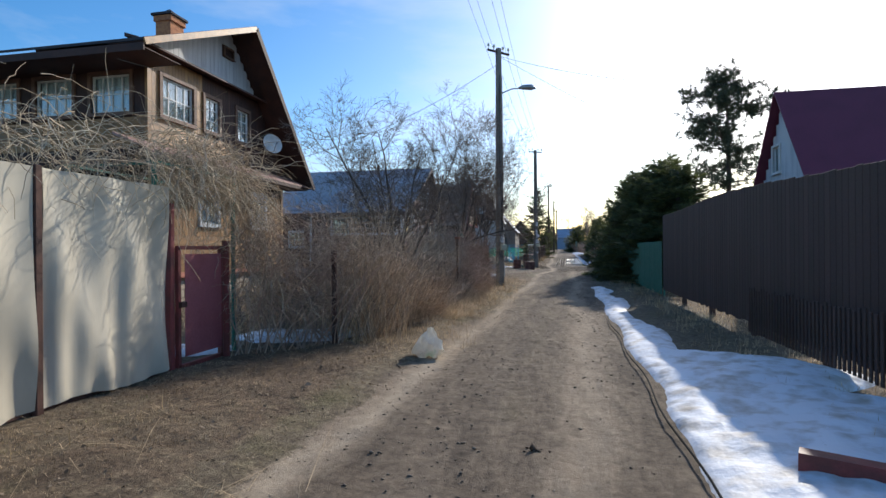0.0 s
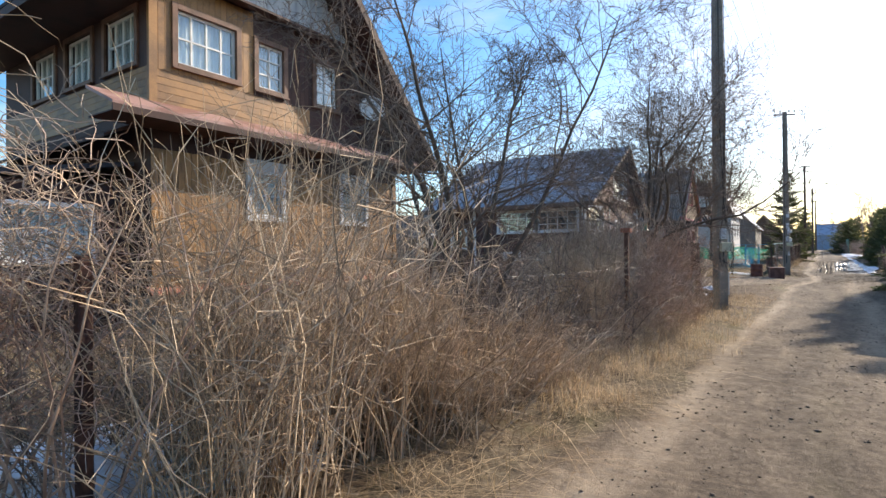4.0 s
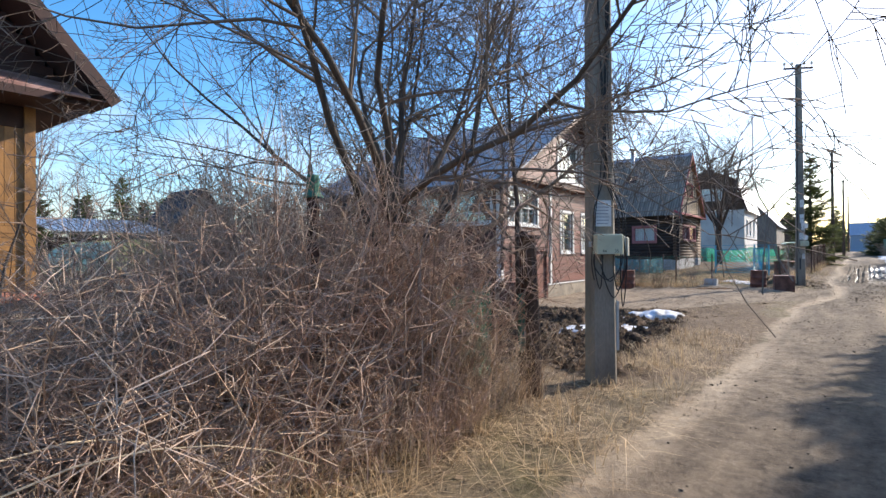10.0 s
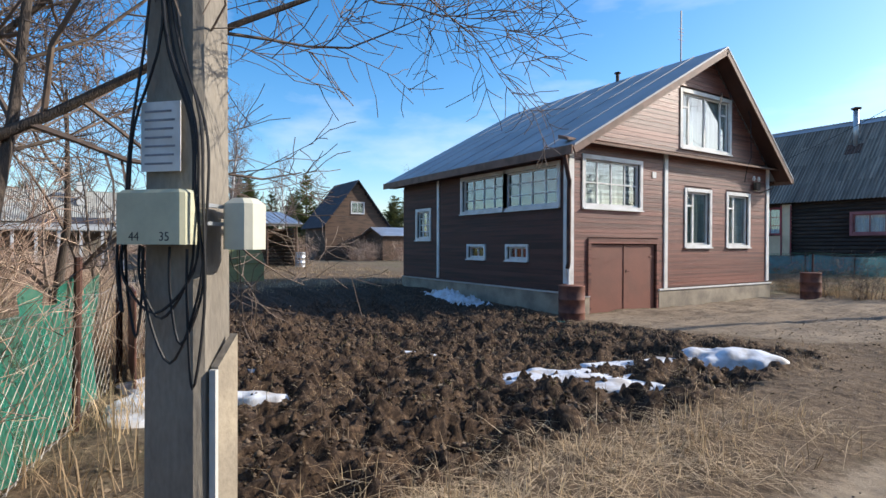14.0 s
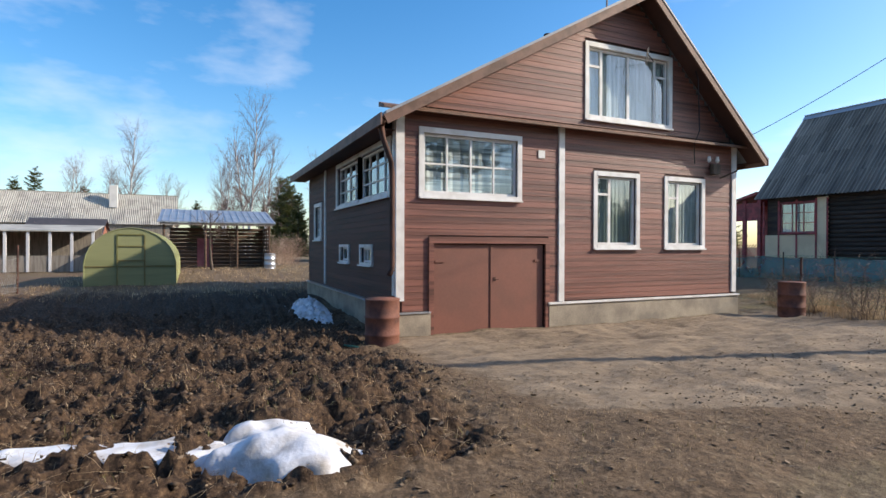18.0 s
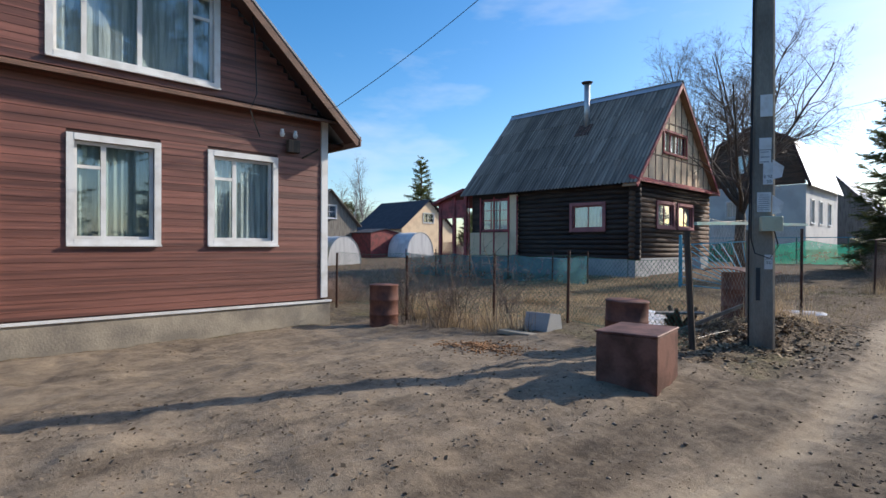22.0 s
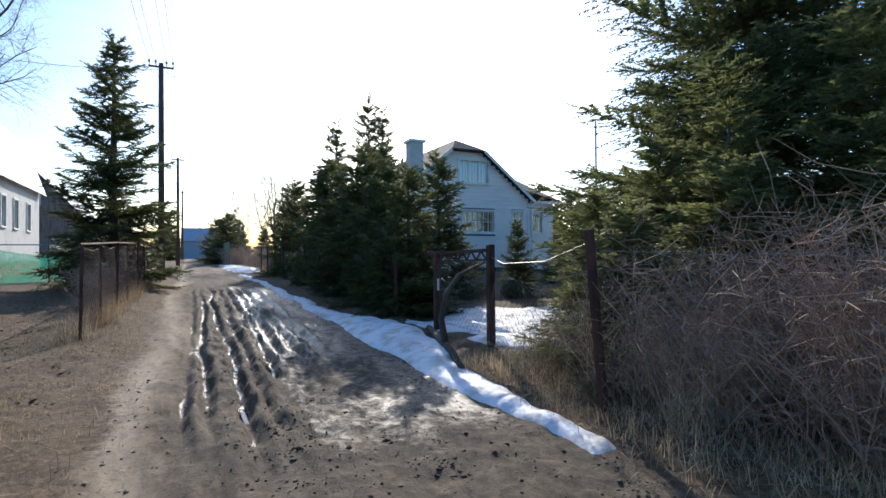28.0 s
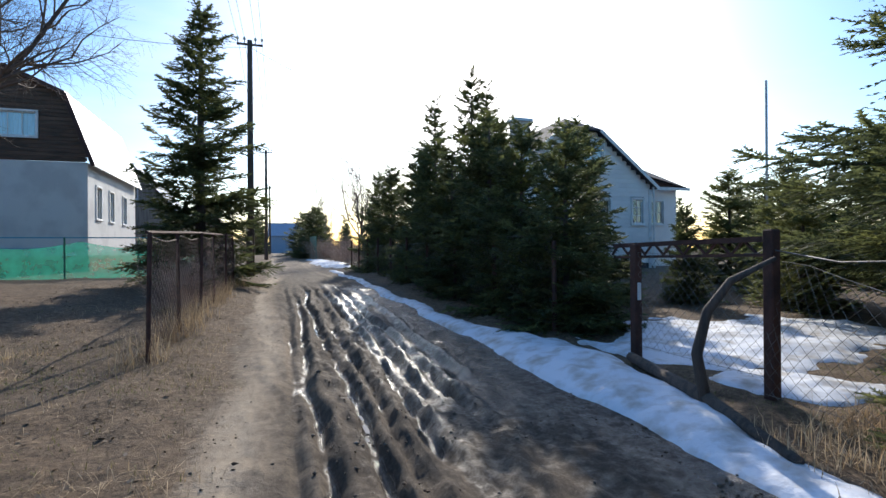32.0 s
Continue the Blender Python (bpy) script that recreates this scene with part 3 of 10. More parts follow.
    leafy = ramp(blend, [(0.36, (0.04, 0.026, 0.016)), (0.46, (0.105, 0.07, 0.042)), (0.55, (0.19, 0.128, 0.077)), (0.66, (0.34, 0.25, 0.155))])

    def limits(src, lo, hi):
        r = n.new("ShaderNodeMapRange")
        r.inputs["From Min"].default_value, r.inputs["From Max"].default_value = lo, hi
        l.new(src, r.inputs[0])
        return r.outputs[0]

    ground = mix(limits(big.outputs[0], 0.52, 0.7), turf.outputs[0], moss.outputs[0])
    ground = mix(limits(calc("MULTIPLY_ADD", mid.outputs[0], 0.8, ws.outputs["Green"]), 0.7, 1.0), ground, leafy.outputs[0])

    def edge(channel):
        """Zone borders broken up by noise."""
        return limits(calc("MULTIPLY_ADD", crumb.outputs[0], 0.9, sep.outputs[channel]), 0.82, 1.1)

    lane = mix(limits(calc("MULTIPLY_ADD", mid.outputs[0], 0.7, ws.outputs["Blue"]), 0.6, 1.0), dirt.outputs[0], damp.outputs[0])
    c = mix(edge("Red"), ground, lane)
    c = mix(edge("Green"), c, soil.outputs[0])
    wetness = edge("Blue")
    c = mix(wetness, c, wet.outputs[0])
    hsv = n.new("ShaderNodeHueSaturation")
    gv = n.new("ShaderNodeMath")
    gv.operation = "MULTIPLY_ADD"
    l.new(grit.outputs[0], gv.inputs[0])
    gv.inputs[1].default_value, gv.inputs[2].default_value = 0.9, 0.55
    l.new(gv.outputs[0], hsv.inputs["Value"])
    l.new(c, hsv.inputs["Color"])
    l.new(hsv.outputs[0], b.inputs["Base Color"])
    rr = n.new("ShaderNodeMapRange")
    rr.inputs["To Min"].default_value, rr.inputs["To Max"].default_value = 0.95, 0.27
    l.new(wetness, rr.inputs[0])
    l.new(rr.outputs[0], b.inputs["Roughness"])
    b.inputs["Specular IOR Level"].default_value = 0.35
    bp, b2 = n.new("ShaderNodeBump"), n.new("ShaderNodeBump")
    bp.inputs["Strength"].default_value, bp.inputs["Distance"].default_value = 0.7, 0.05
    calm = n.new("ShaderNodeMath")
    calm.operation = "MULTIPLY_ADD"
    l.new(sep.outputs["Red"], calm.inputs[0])
    calm.inputs[1].default_value, calm.inputs[2].default_value = -0.4, 1.0
    high = n.new("ShaderNodeMath")
    high.operation = "MULTIPLY"
    l.new(crumb.outputs[0], high.inputs[0])
    l.new(calm.outputs[0], high.inputs[1])
    l.new(high.outputs[0], bp.inputs["Height"])
    b2.inputs["Strength"].default_value, b2.inputs["Distance"].default_value = 0.35, 0.01
    l.new(grit.outputs[0], b2.inputs["Height"])
    l.new(bp.outputs[0], b2.inputs["Normal"])
    l.new(b2.outputs[0], b.inputs["Normal"])
    return m


M_GROUND = ground_material()

# ---- ground: one sheet to the horizon ----
def zones(x, y):
    """Weights 0 to 1 of packed dirt, dug earth and wet mud."""
    off = x - lane_x(y)
    wob = 0.5 * (fbm(x * 0.9, y * 0.9, 1) - 0.5)
    half_l = 1.75 - 0.25 * smoothstep(8, 14, y) + 0.1 * smoothstep(30, 36, y)
    road = 1 - smoothstep(half_l - 0.35, half_l + 0.35, -off + wob)
    road = road * (1 - smoothstep(1.5, 2.1, off + wob))
    mid_strip = 0.45 * np.exp(-((off + 0.1) / 0.35) ** 2) * (fbm(x * 0.6, y * 0.3, 2) > 0.45)
    road = road - mid_strip * (y < 30)
    drive = smoothstep(30.0, 31.0, y - 2.0 * np.maximum(x + 3.4, 0) * (y < 36) + wob) * (1 - smoothstep(40.2, 41.2, y + 0.3 * (x + 2) + wob)) * (1 - smoothstep(8.3, 8.8, -x))
    dug = smoothstep(21.8, 22.5, y + wob) * (1 - smoothstep(29.3, 30.5, y + 0.1 * (x + 6) + wob * 2)) * smoothstep(2.0, 2.6, -x + wob + 0.1 * (25 - y)) * (1 - smoothstep(17, 19, -x))
    side = smoothstep(25.5, 27, y) * (1 - smoothstep(30.3, 30.8, y)) * smoothstep(8.5, 9.5, -x) * (1 - smoothstep(17, 20, -x)) * 0.6
    heap = np.exp(-(((x + 1.9) / 1.3) ** 2 + ((y - 43.2) / 2.6) ** 2)) * 0.55
    wet = smoothstep(44.5, 47.5, y) * (1 - smoothstep(60, 66, y)) * smoothstep(-1.2, -0.85, off + 0.4 * wob) * (1 - smoothstep(1.5, 1.9, off))
    wet = wet * (0.3 + 0.55 * fbm(x * 1.6, y * 0.35, 3)) + 0.25 * np.exp(-((off - left_track(y) - 0.22) / 0.12) ** 2) * smoothstep(38, 40, y)
    groove = smoothstep(0.045, 0.085, -ruts(x, y)) * (y > 45)
    wet = np.maximum(np.where(off < 0, 0.62, 1.0) * wet, 0.9 * groove)
    return np.clip(np.maximum(road, drive), 0, 1), np.clip(np.maximum(np.maximum(dug, side), heap), 0, 1), np.clip(wet, 0, 1)


def left_track(y):
    """Where the left wheels run, from the lane's middle line."""
    return -1.4 + 0.55 * smoothstep(33, 39, y) * (1 - smoothstep(43, 47.5, y))


def wear(x, y):
    """Weights 0 to 1 of dusty wheel track and of leaf litter."""
    off = x - lane_x(y)
    w = 0.1 * np.sin(y * 0.45) + 0.16 * (vnoise(y * 0.6, y * 0 + 2.0, 5) - 0.5)
    track = (0.45 + 1.1 * fbm(x * 1.5, y * 0.5, 2)) * np.exp(-((off - left_track(y) + w) / 0.23) ** 2) + 0.7 * np.exp(-((off - 0.62 + w) / 0.25) ** 2) * (1 - 0.7 * smoothstep(44, 47, y))
    track = track + 0.4 * smoothstep(30, 31, y) * (1 - smoothstep(40, 41.5, y)) * smoothstep(1.5, 2.5, -off)
    litter = smoothstep(1.7, 2.3, -off) * (1 - smoothstep(3.0, 4.2, -off) * (y > 36)) * (0.15 + 0.7 * fbm(x * 0.5, y * 0.5, 2)) + 0.6 * np.exp(-(((x + 1.6) / 1.4) ** 2 + ((y - 43.4) / 2.2) ** 2)) + 0.75 * smoothstep(43.5, 45, y) * smoothstep(1.3, 1.7, np.abs(off))
    litter = litter + 0.5 * smoothstep(2.0, 3.5, off) * (y < 26) + 0.6 * smoothstep(21.5, 23, y) * (1 - smoothstep(29.5, 31.5, y)) * smoothstep(1.1, 1.6, -off)
    damp = 0.75 * smoothstep(37.5, 41, y) * (1 - smoothstep(62, 72, y)) * smoothstep(0.15, 0.5, off - left_track(y) + w) + 0.4 * np.exp(-((off + 0.3 + w) / 0.4) ** 2)
    return np.clip(track, 0, 1), np.clip(litter, 0, 1), np.clip(damp, 0, 1)


def ruts(x, y):
    """Wheel tracks pressed into the lane."""
    w = 0.1 * np.sin(y * 0.45) + 0.16 * (vnoise(y * 0.6, y * 0 + 2.0, 5) - 0.5)
    off = x - lane_x(y)
    d = 0.05 * np.exp(-((off - left_track(y) - 0.05 + w) / 0.2) ** 2) + 0.045 * np.exp(-((off - 0.62 + w) / 0.2) ** 2)
    deep = smoothstep(45.5, 48, y) * (1 - smoothstep(58, 63, y))
    e = 0.0 * x
    for k, (c, s, a, y0) in enumerate(((-1.0, 0.05, 0.06, 46), (-0.8, 0.06, 0.08, 46), (-0.5, 0.06, 0.13, 44), (-0.28, 0.05, 0.06, 46), (0.02, 0.05, 0.08, 47.5), (0.2, 0.07, 0.08, 49.5), (0.42, 0.05, 0.06, 49), (0.75, 0.09, 0.05, 50))):
        v = 0.14 * (vnoise(y * 0.45, y * 0 + k * 3.0, k) - 0.5) + 0.05 * (vnoise(y * 1.7, y * 0 + k, k + 2) - 0.5)
        g = smoothstep(y0, y0 + 1.5, y) * (0.45 + 0.8 * vnoise(y * 0.5, y * 0 + 11.0 + k, 4))
        e = e + a * g * np.exp(-((off - c + v) / s) ** 2) - 0.04 * g * np.exp(-((off - c - 0.12 + v) / 0.05) ** 2)
    e = e * (0.75 + 0.6 * vnoise(x * 9, y * 5, 1)) + (0.13 * (fbm(x * 6, y * 3.0, 3) - 0.5) + 0.07 * (fbm(x * 15, y * 9, 2) - 0.5)) * np.exp(-((off + 0.1) / 1.1) ** 2)
    return -d * (1 - deep) * (0.5 + 0.5 * smoothstep(28, 40, y)) - deep * e


def full_height(x, y):
    r, g, w = zones(x, y)
    z = height(x, y) + ruts(x, y)
    z = z + 0.03 * (fbm(x * 0.8, y * 0.8, 0) - 0.5) + 0.03 * (fbm(x * 4, y * 4, 2) - 0.5) + 0.022 * (fbm(x * 11, y * 8, 1) - 0.5)
    z = z + g * (0.34 * (fbm(x * 1.5, y * 1.5, 3, 4) - 0.45) + 0.5 * (0.2 - np.abs(fbm(x * 3.2, y * 3.2, 5) - 0.5)) + 0.5 * (0.15 - np.abs(fbm(x * 7, y * 7, 1, 4) - 0.5)) + 0.12 * (vnoise(x * 17, y * 17, 2) - 0.5))
    z = z + 0.26 * np.exp(-(((x + 1.75) / 0.75) ** 2 + ((y - 43.7) / 1.3) ** 2))
    z = z + r * smoothstep(31, 33, y) * (1 - smoothstep(46, 48, y)) * (0.055 * (fbm(x * 2.2, y * 4.5, 4) - 0.5) + 0.03 * (fbm(x * 7, y * 9, 2) - 0.5))
    off = x - lane_x(y)
    verge = smoothstep(1.5, 2.4, np.abs(off)) * (1 - g)
    z = z + verge * (0.05 + 0.1 * (fbm(x * 1.5, y * 1.5, 4) - 0.4))
    return z


def axis(lo, hi, step, far, grow=1.22):
    mid = list(np.arange(lo, hi + 1e-6, step))
    a, s, left = lo, step, []
    while a > -far:
        s *= grow
        a -= s
        left.append(a)
    b, s, right = hi, step, []
    while b < far:
        s *= grow
        b += s
        right.append(b)
    return np.array(left[::-1] + mid + right)


def sheet(name, xs, ys, zfun, attr=True):
    X, Y = np.meshgrid(xs, ys)
    Z = zfun(X, Y)
    nx, ny = len(xs), len(ys)
    me = bpy.data.meshes.new(name)
    v = np.stack([X, Y, Z], -1).reshape(-1, 3)
    i = np.arange((ny - 1) * nx).reshape(ny - 1, nx)[:, :-1].reshape(-1)
    q = np.stack([i, i + 1, i + nx + 1, i + nx], -1)
    me.vertices.add(len(v))
    me.vertices.foreach_set("co", v.astype(np.float32).ravel())
    me.loops.add(q.size)
    me.loops.foreach_set("vertex_index", q.astype(np.int32).ravel())
    me.polygons.add(len(q))
    me.polygons.foreach_set("loop_start", (np.arange(len(q)) * 4).astype(np.int32))
    me.update(calc_edges=True)
    me.polygons.foreach_set("use_smooth", [True] * len(q))
    if attr:
        r, g, w = zones(X, Y)
        col = np.stack([r, g, w, np.ones_like(r)], -1).reshape(-1).astype(np.float32)
        layer = me.color_attributes.new("zone", "FLOAT_COLOR", "POINT")
        layer.data.foreach_set("color", col)
        r, g, w = wear(X, Y)
        col = np.stack([r, g, w, np.ones_like(r)], -1).reshape(-1).astype(np.float32)
        layer = me.color_attributes.new("wear", "FLOAT_COLOR", "POINT")
        layer.data.foreach_set("color", col)
    return me


gx = np.unique(np.concatenate([axis(-12, 6, 0.11, 900), np.arange(-3.0, 4.0, 0.055), np.arange(-9.0, -3.0, 0.055), np.arange(-0.61, 2.3, 0.033)]))
gy = np.unique(np.concatenate([axis(-2, 63, 0.09, 1500), np.arange(22.03, 31.5, 0.06)]))
ground = new("ground", sheet("ground", gx, gy, full_height))
ground.data.materials.append(M_GROUND)
tagged(ground, "village ground of packed dirt lane, dry turf and dug earth", "ground", kind="structure")


# ---- snow ----
def snow(label, inside, box, thick=0.12, step=0.055, lift=None):
    """Old snow: a lumpy sheet where inside(x, y) is over 0, with a rounded rim."""
    x0, x1, y0, y1 = box
    xs, ys = np.arange(x0, x1 + step, step), np.arange(y0, y1 + step, step)
    X, Y = np.meshgrid(xs, ys)
    m = inside(X, Y)
    t = thick * np.sqrt(np.clip(m, 0, 1)) * (0.6 + 0.8 * fbm(X * 2.2, Y * 2.2, 1)) + 0.03 * (fbm(X * 7, Y * 7, 3) - 0.5) * (m > 0.05)
    under = full_height(X, Y) if lift is None else height(X, Y) + lift
    Z = under + np.where(m > 0, t, np.maximum(m * 0.35, -0.1) - 0.012)
    mb = MB()
    keep = m > -0.55
    idx = -np.ones(X.shape, int)
    idx[keep] = np.arange(keep.sum())
    mb.v = [tuple(p) for p in np.stack([X[keep], Y[keep], Z[keep]], -1).tolist()]
    a, b, c, d = idx[:-1, :-1], idx[:-1, 1:], idx[1:, 1:], idx[1:, :-1]
    ok = (a >= 0) & (b >= 0) & (c >= 0) & (d >= 0)
    mb.f = [tuple(q) for q in np.stack([a[ok], b[ok], c[ok], d[ok]], -1).tolist()]
    cx, cy = (x0 + x1) / 2, (y0 + y1) / 2
    return solid("snow_patch", mb, M_SNOW, label, "snow", smooth=True, at=(cx, cy, gz(cx, cy)))


def blob(cx, cy, rx, ry, turn=0.0, rough=0.5, k=0, f=1.6):
    c, s = math.cos(radians(turn)), math.sin(radians(turn))

    def inside(x, y):
        u, v = (x - cx) * c + (y - cy) * s, -(x - cx) * s + (y - cy) * c
        return 1 - np.sqrt((u / rx) ** 2 + (v / ry) ** 2) + rough * 2 * (fbm(x * f + 3 * k, y * f, k) - 0.5)
    return inside


def bank_one(x, y):
    """The bank beside the dark fence."""
    left = 1.04 + 0.022 * np.maximum(y - 4, 0) + 0.05 * np.sin(y * 1.3) + 0.14 * (vnoise(y * 1.1, y * 0 + 1.5, 1) - 0.5)
    right = 3.5 - 1.68 * smoothstep(6.9, 8.4, y) - 0.6 * np.exp(-((y - 6.1) / 0.4) ** 2) + 0.012 * np.maximum(y - 9, 0) + 0.3 * (vnoise(y * 0.8, y * 0 + 7.0, 3) - 0.5)
    right = np.maximum(right, left + 0.35)
    return np.minimum(np.minimum(x - left, right - x) * 2.2, np.minimum(y + 1.5, 22 - y) * 1.0)


def bank_two(x, y):
    """The bank beside the spruces near the muddy stretch."""
    left = 2.64 + 0.004 * (y - 50) + 0.05 * np.sin(y * 1.7) + 0.16 * (vnoise(y * 1.2, y * 0 + 4.0, 2) - 0.5)
    width = 0.2 + 0.68 * np.exp(-((y - 50.9) / 2.1) ** 2) + 0.2 * smoothstep(45.5, 48, y) * (1 - smoothstep(56, 64, y)) + 0.16 * (vnoise(y * 1.1, y * 0 + 9.0, 4) - 0.4)
    return np.minimum(np.minimum(x - left, left + width - x) * 3.0, np.minimum(y - 45.3, 70 - y))


snow("long bank of old snow along the lane edge", bank_one, (0.3, 3.4, -1.8, 23), 0.11)
snow("narrow strip of melting snow along the lane edge", bank_two, (1.8, 4.6, 43.4, 71), 0.11)
snow("patch of old snow in the gateway garden", blob(6.3, 51.3, 2.5, 1.5, 12, 0.35, 1), (3.3, 10.5, 48.6, 54.4), 0.1, 0.07)
snow("melting snow beside the gate post", blob(4.7, 49.3, 0.75, 0.5, -30, 0.5, 2), (3.6, 5.8, 48.2, 50.4), 0.07)
snow("lump of melting snow on the dug garden", blob(-3.18, 28.02, 0.52, 0.38, 25, 0.65, 2, 2.4), (-4.3, -2.0, 27.0, 29.1), 0.19, 0.03, 0.1)
snow("ragged melting snow on the dug garden", blob(-3.62, 27.0, 0.85, 0.26, 65, 0.8, 3, 2.8), (-4.9, -2.5, 25.8, 28.2), 0.05, 0.03, 0.1)
snow("ragged melting snow on the dug garden", blob(-3.48, 25.75, 0.9, 0.36, 50, 0.8, 4, 2.6), (-4.9, -2.2, 24.5, 27.0), 0.07, 0.03, 0.1)
snow("thin strip of snow beside the garden fence", blob(-5.1, 21.75, 0.85, 0.2, -8, 0.7, 5, 2.6), (-6.4, -3.6, 21.1, 22.4), 0.04, 0.03, 0.08)
snow("scrap of snow among the clods", blob(-5.8, 22.75, 0.32, 0.11, 70, 0.7, 1, 3.0), (-6.4, -5.2, 22.2, 23.3), 0.03, 0.03, 0.08)
snow("scrap of snow among the clods", blob(-4.75, 22.6, 0.4, 0.12, 55, 0.6, 2, 3.0), (-5.4, -4.1, 22.0, 23.2), 0.03, 0.03, 0.08)
snow("scrap of snow among the clods", blob(-5.78, 23.62, 0.22, 0.08, 60, 0.6, 0, 3.0), (-6.3, -5.3, 23.2, 24.0), 0.03, 0.03, 0.08)
snow("scrap of snow among the clods", blob(-6.15, 25.2, 0.4, 0.13, 30, 0.6, 2, 3.0), (-6.9, -5.4, 24.6, 25.8), 0.03, 0.03, 0.08)
snow("snow patch in the shade of the house wall", blob(-12.0, 29.95, 1.75, 0.42, -4, 0.35, 0), (-14.4, -9.6, 29.0, 30.7), 0.16)
snow("snow patch behind the chain link fence", blob(-3.75, 43.9, 1.5, 0.42, 118, 0.45, 1), (-5.8, -2.2, 41.9, 46.0), 0.09)
snow("small snow patch on the verge", blob(-1.95, 46.9, 0.5, 0.2, 5, 0.4, 2), (-2.8, -1.1, 46.4, 47.4), 0.07)
snow("snow under the bare shrubs", blob(-4.35, 8.85, 1.15, 0.75, 35, 0.4, 3), (-6.0, -2.9, 7.5, 10.3), 0.1)
snow("snow behind the garden gate", blob(-5.9, 6.9, 1.1, 0.6, 35, 0.45, 4), (-7.6, -4.75, 5.7, 8.4), 0.1)
snow("far snow strip at the lane edge", blob(3.6, 80, 0.8, 7, 0, 0.6, 5), (2.2, 5, 72, 88), 0.15, 0.2)

# ---- houses ----
def cut_spans(lo, hi, gaps):
    """What is left of lo..hi without the gaps."""
    spans, a = [], lo
    for g0, g1 in sorted(gaps):
        if g0 > a:
            spans.append((a, min(g0, hi)))
        a = max(a, g1)
    if a < hi:
        spans.append((a, hi))
    return [(p, q) for p, q in spans if q - p > 0.02]


def wall_mesh(axis_name, at, thick, lo, hi, z0, z1, holes, top=None):
    """A wall across axis_name at 'at' (thick goes inward, signed) with openings (lo, hi, z0, z1). top(u): the wall's top, for gables."""
    mb = MB()

    def put(u0, u1, a, b):
        p, q = sorted((at, at + thick))
        if axis_name == "x":
            mb.box(p, q, u0, u1, a, b)
        else:
            mb.box(u0, u1, p, q, a, b)
    cuts = sorted({lo, hi, *[h[0] for h in holes], *[h[1] for h in holes]})
    for u0, u1 in zip(cuts, cuts[1:]):
        mine = [(h[2], h[3]) for h in holes if h[0] <= u0 + 1e-6 and h[1] >= u1 - 1e-6]
        for a, b in cut_spans(z0, z1, mine):
            put(u0, u1, a, b)
    if top:
        n = 24
        us = sorted({*np.linspace(lo, hi, n + 1), *[h[0] for h in holes if h[3] > z1], *[h[1] for h in holes if h[3] > z1]})
        for u0, u1 in zip(us, us[1:]):
            t = min(top(u0), top(u1))
            mine = [(h[2], h[3]) for h in holes if h[0] <= u0 + 1e-6 and h[1] >= u1 - 1e-6]
            for a, b in cut_spans(z1, t, mine):
                put(u0, u1, a, b)
    return mb


def boards(parent, mat, axis_name, face, out, lo, hi, z0, z1, pitch, holes, top=None, name="board", lap=0.006):
    """Horizontal siding boards, each an object, on the wall face; out is +1 or -1 along axis_name."""
    z, cache = z0, {}
    while z < z1 - 0.02:
        h = min(pitch, z1 - z) - 0.003
        gaps = [(g[0], g[1]) for g in holes if g[2] < z + h * 0.7 and g[3] > z + h * 0.3]
        l2, h2 = lo, hi
        if top:
            us = np.linspace(lo, hi, 200)
            ok = [u for u in us if top(u) > z + h * 0.6]
            if not ok:
                break
            l2, h2 = ok[0], ok[-1]
        for u0, u1 in cut_spans(l2, h2, gaps):
            mb = MB()
            a, b = face, face + out * 0.014
            prof = [(a, z), (b + out * lap, z), (b, z + h), (a, z + h)]
            if out < 0:
                prof = prof[::-1]
            if axis_name == "x":
                mb.prism([(p, q) for p, q in prof], "y", u0, u1)
            else:
                mb.prism([(p, q) for p, q in prof], "x", u0, u1)
            part(name, mb, mat, parent)
        z += pitch


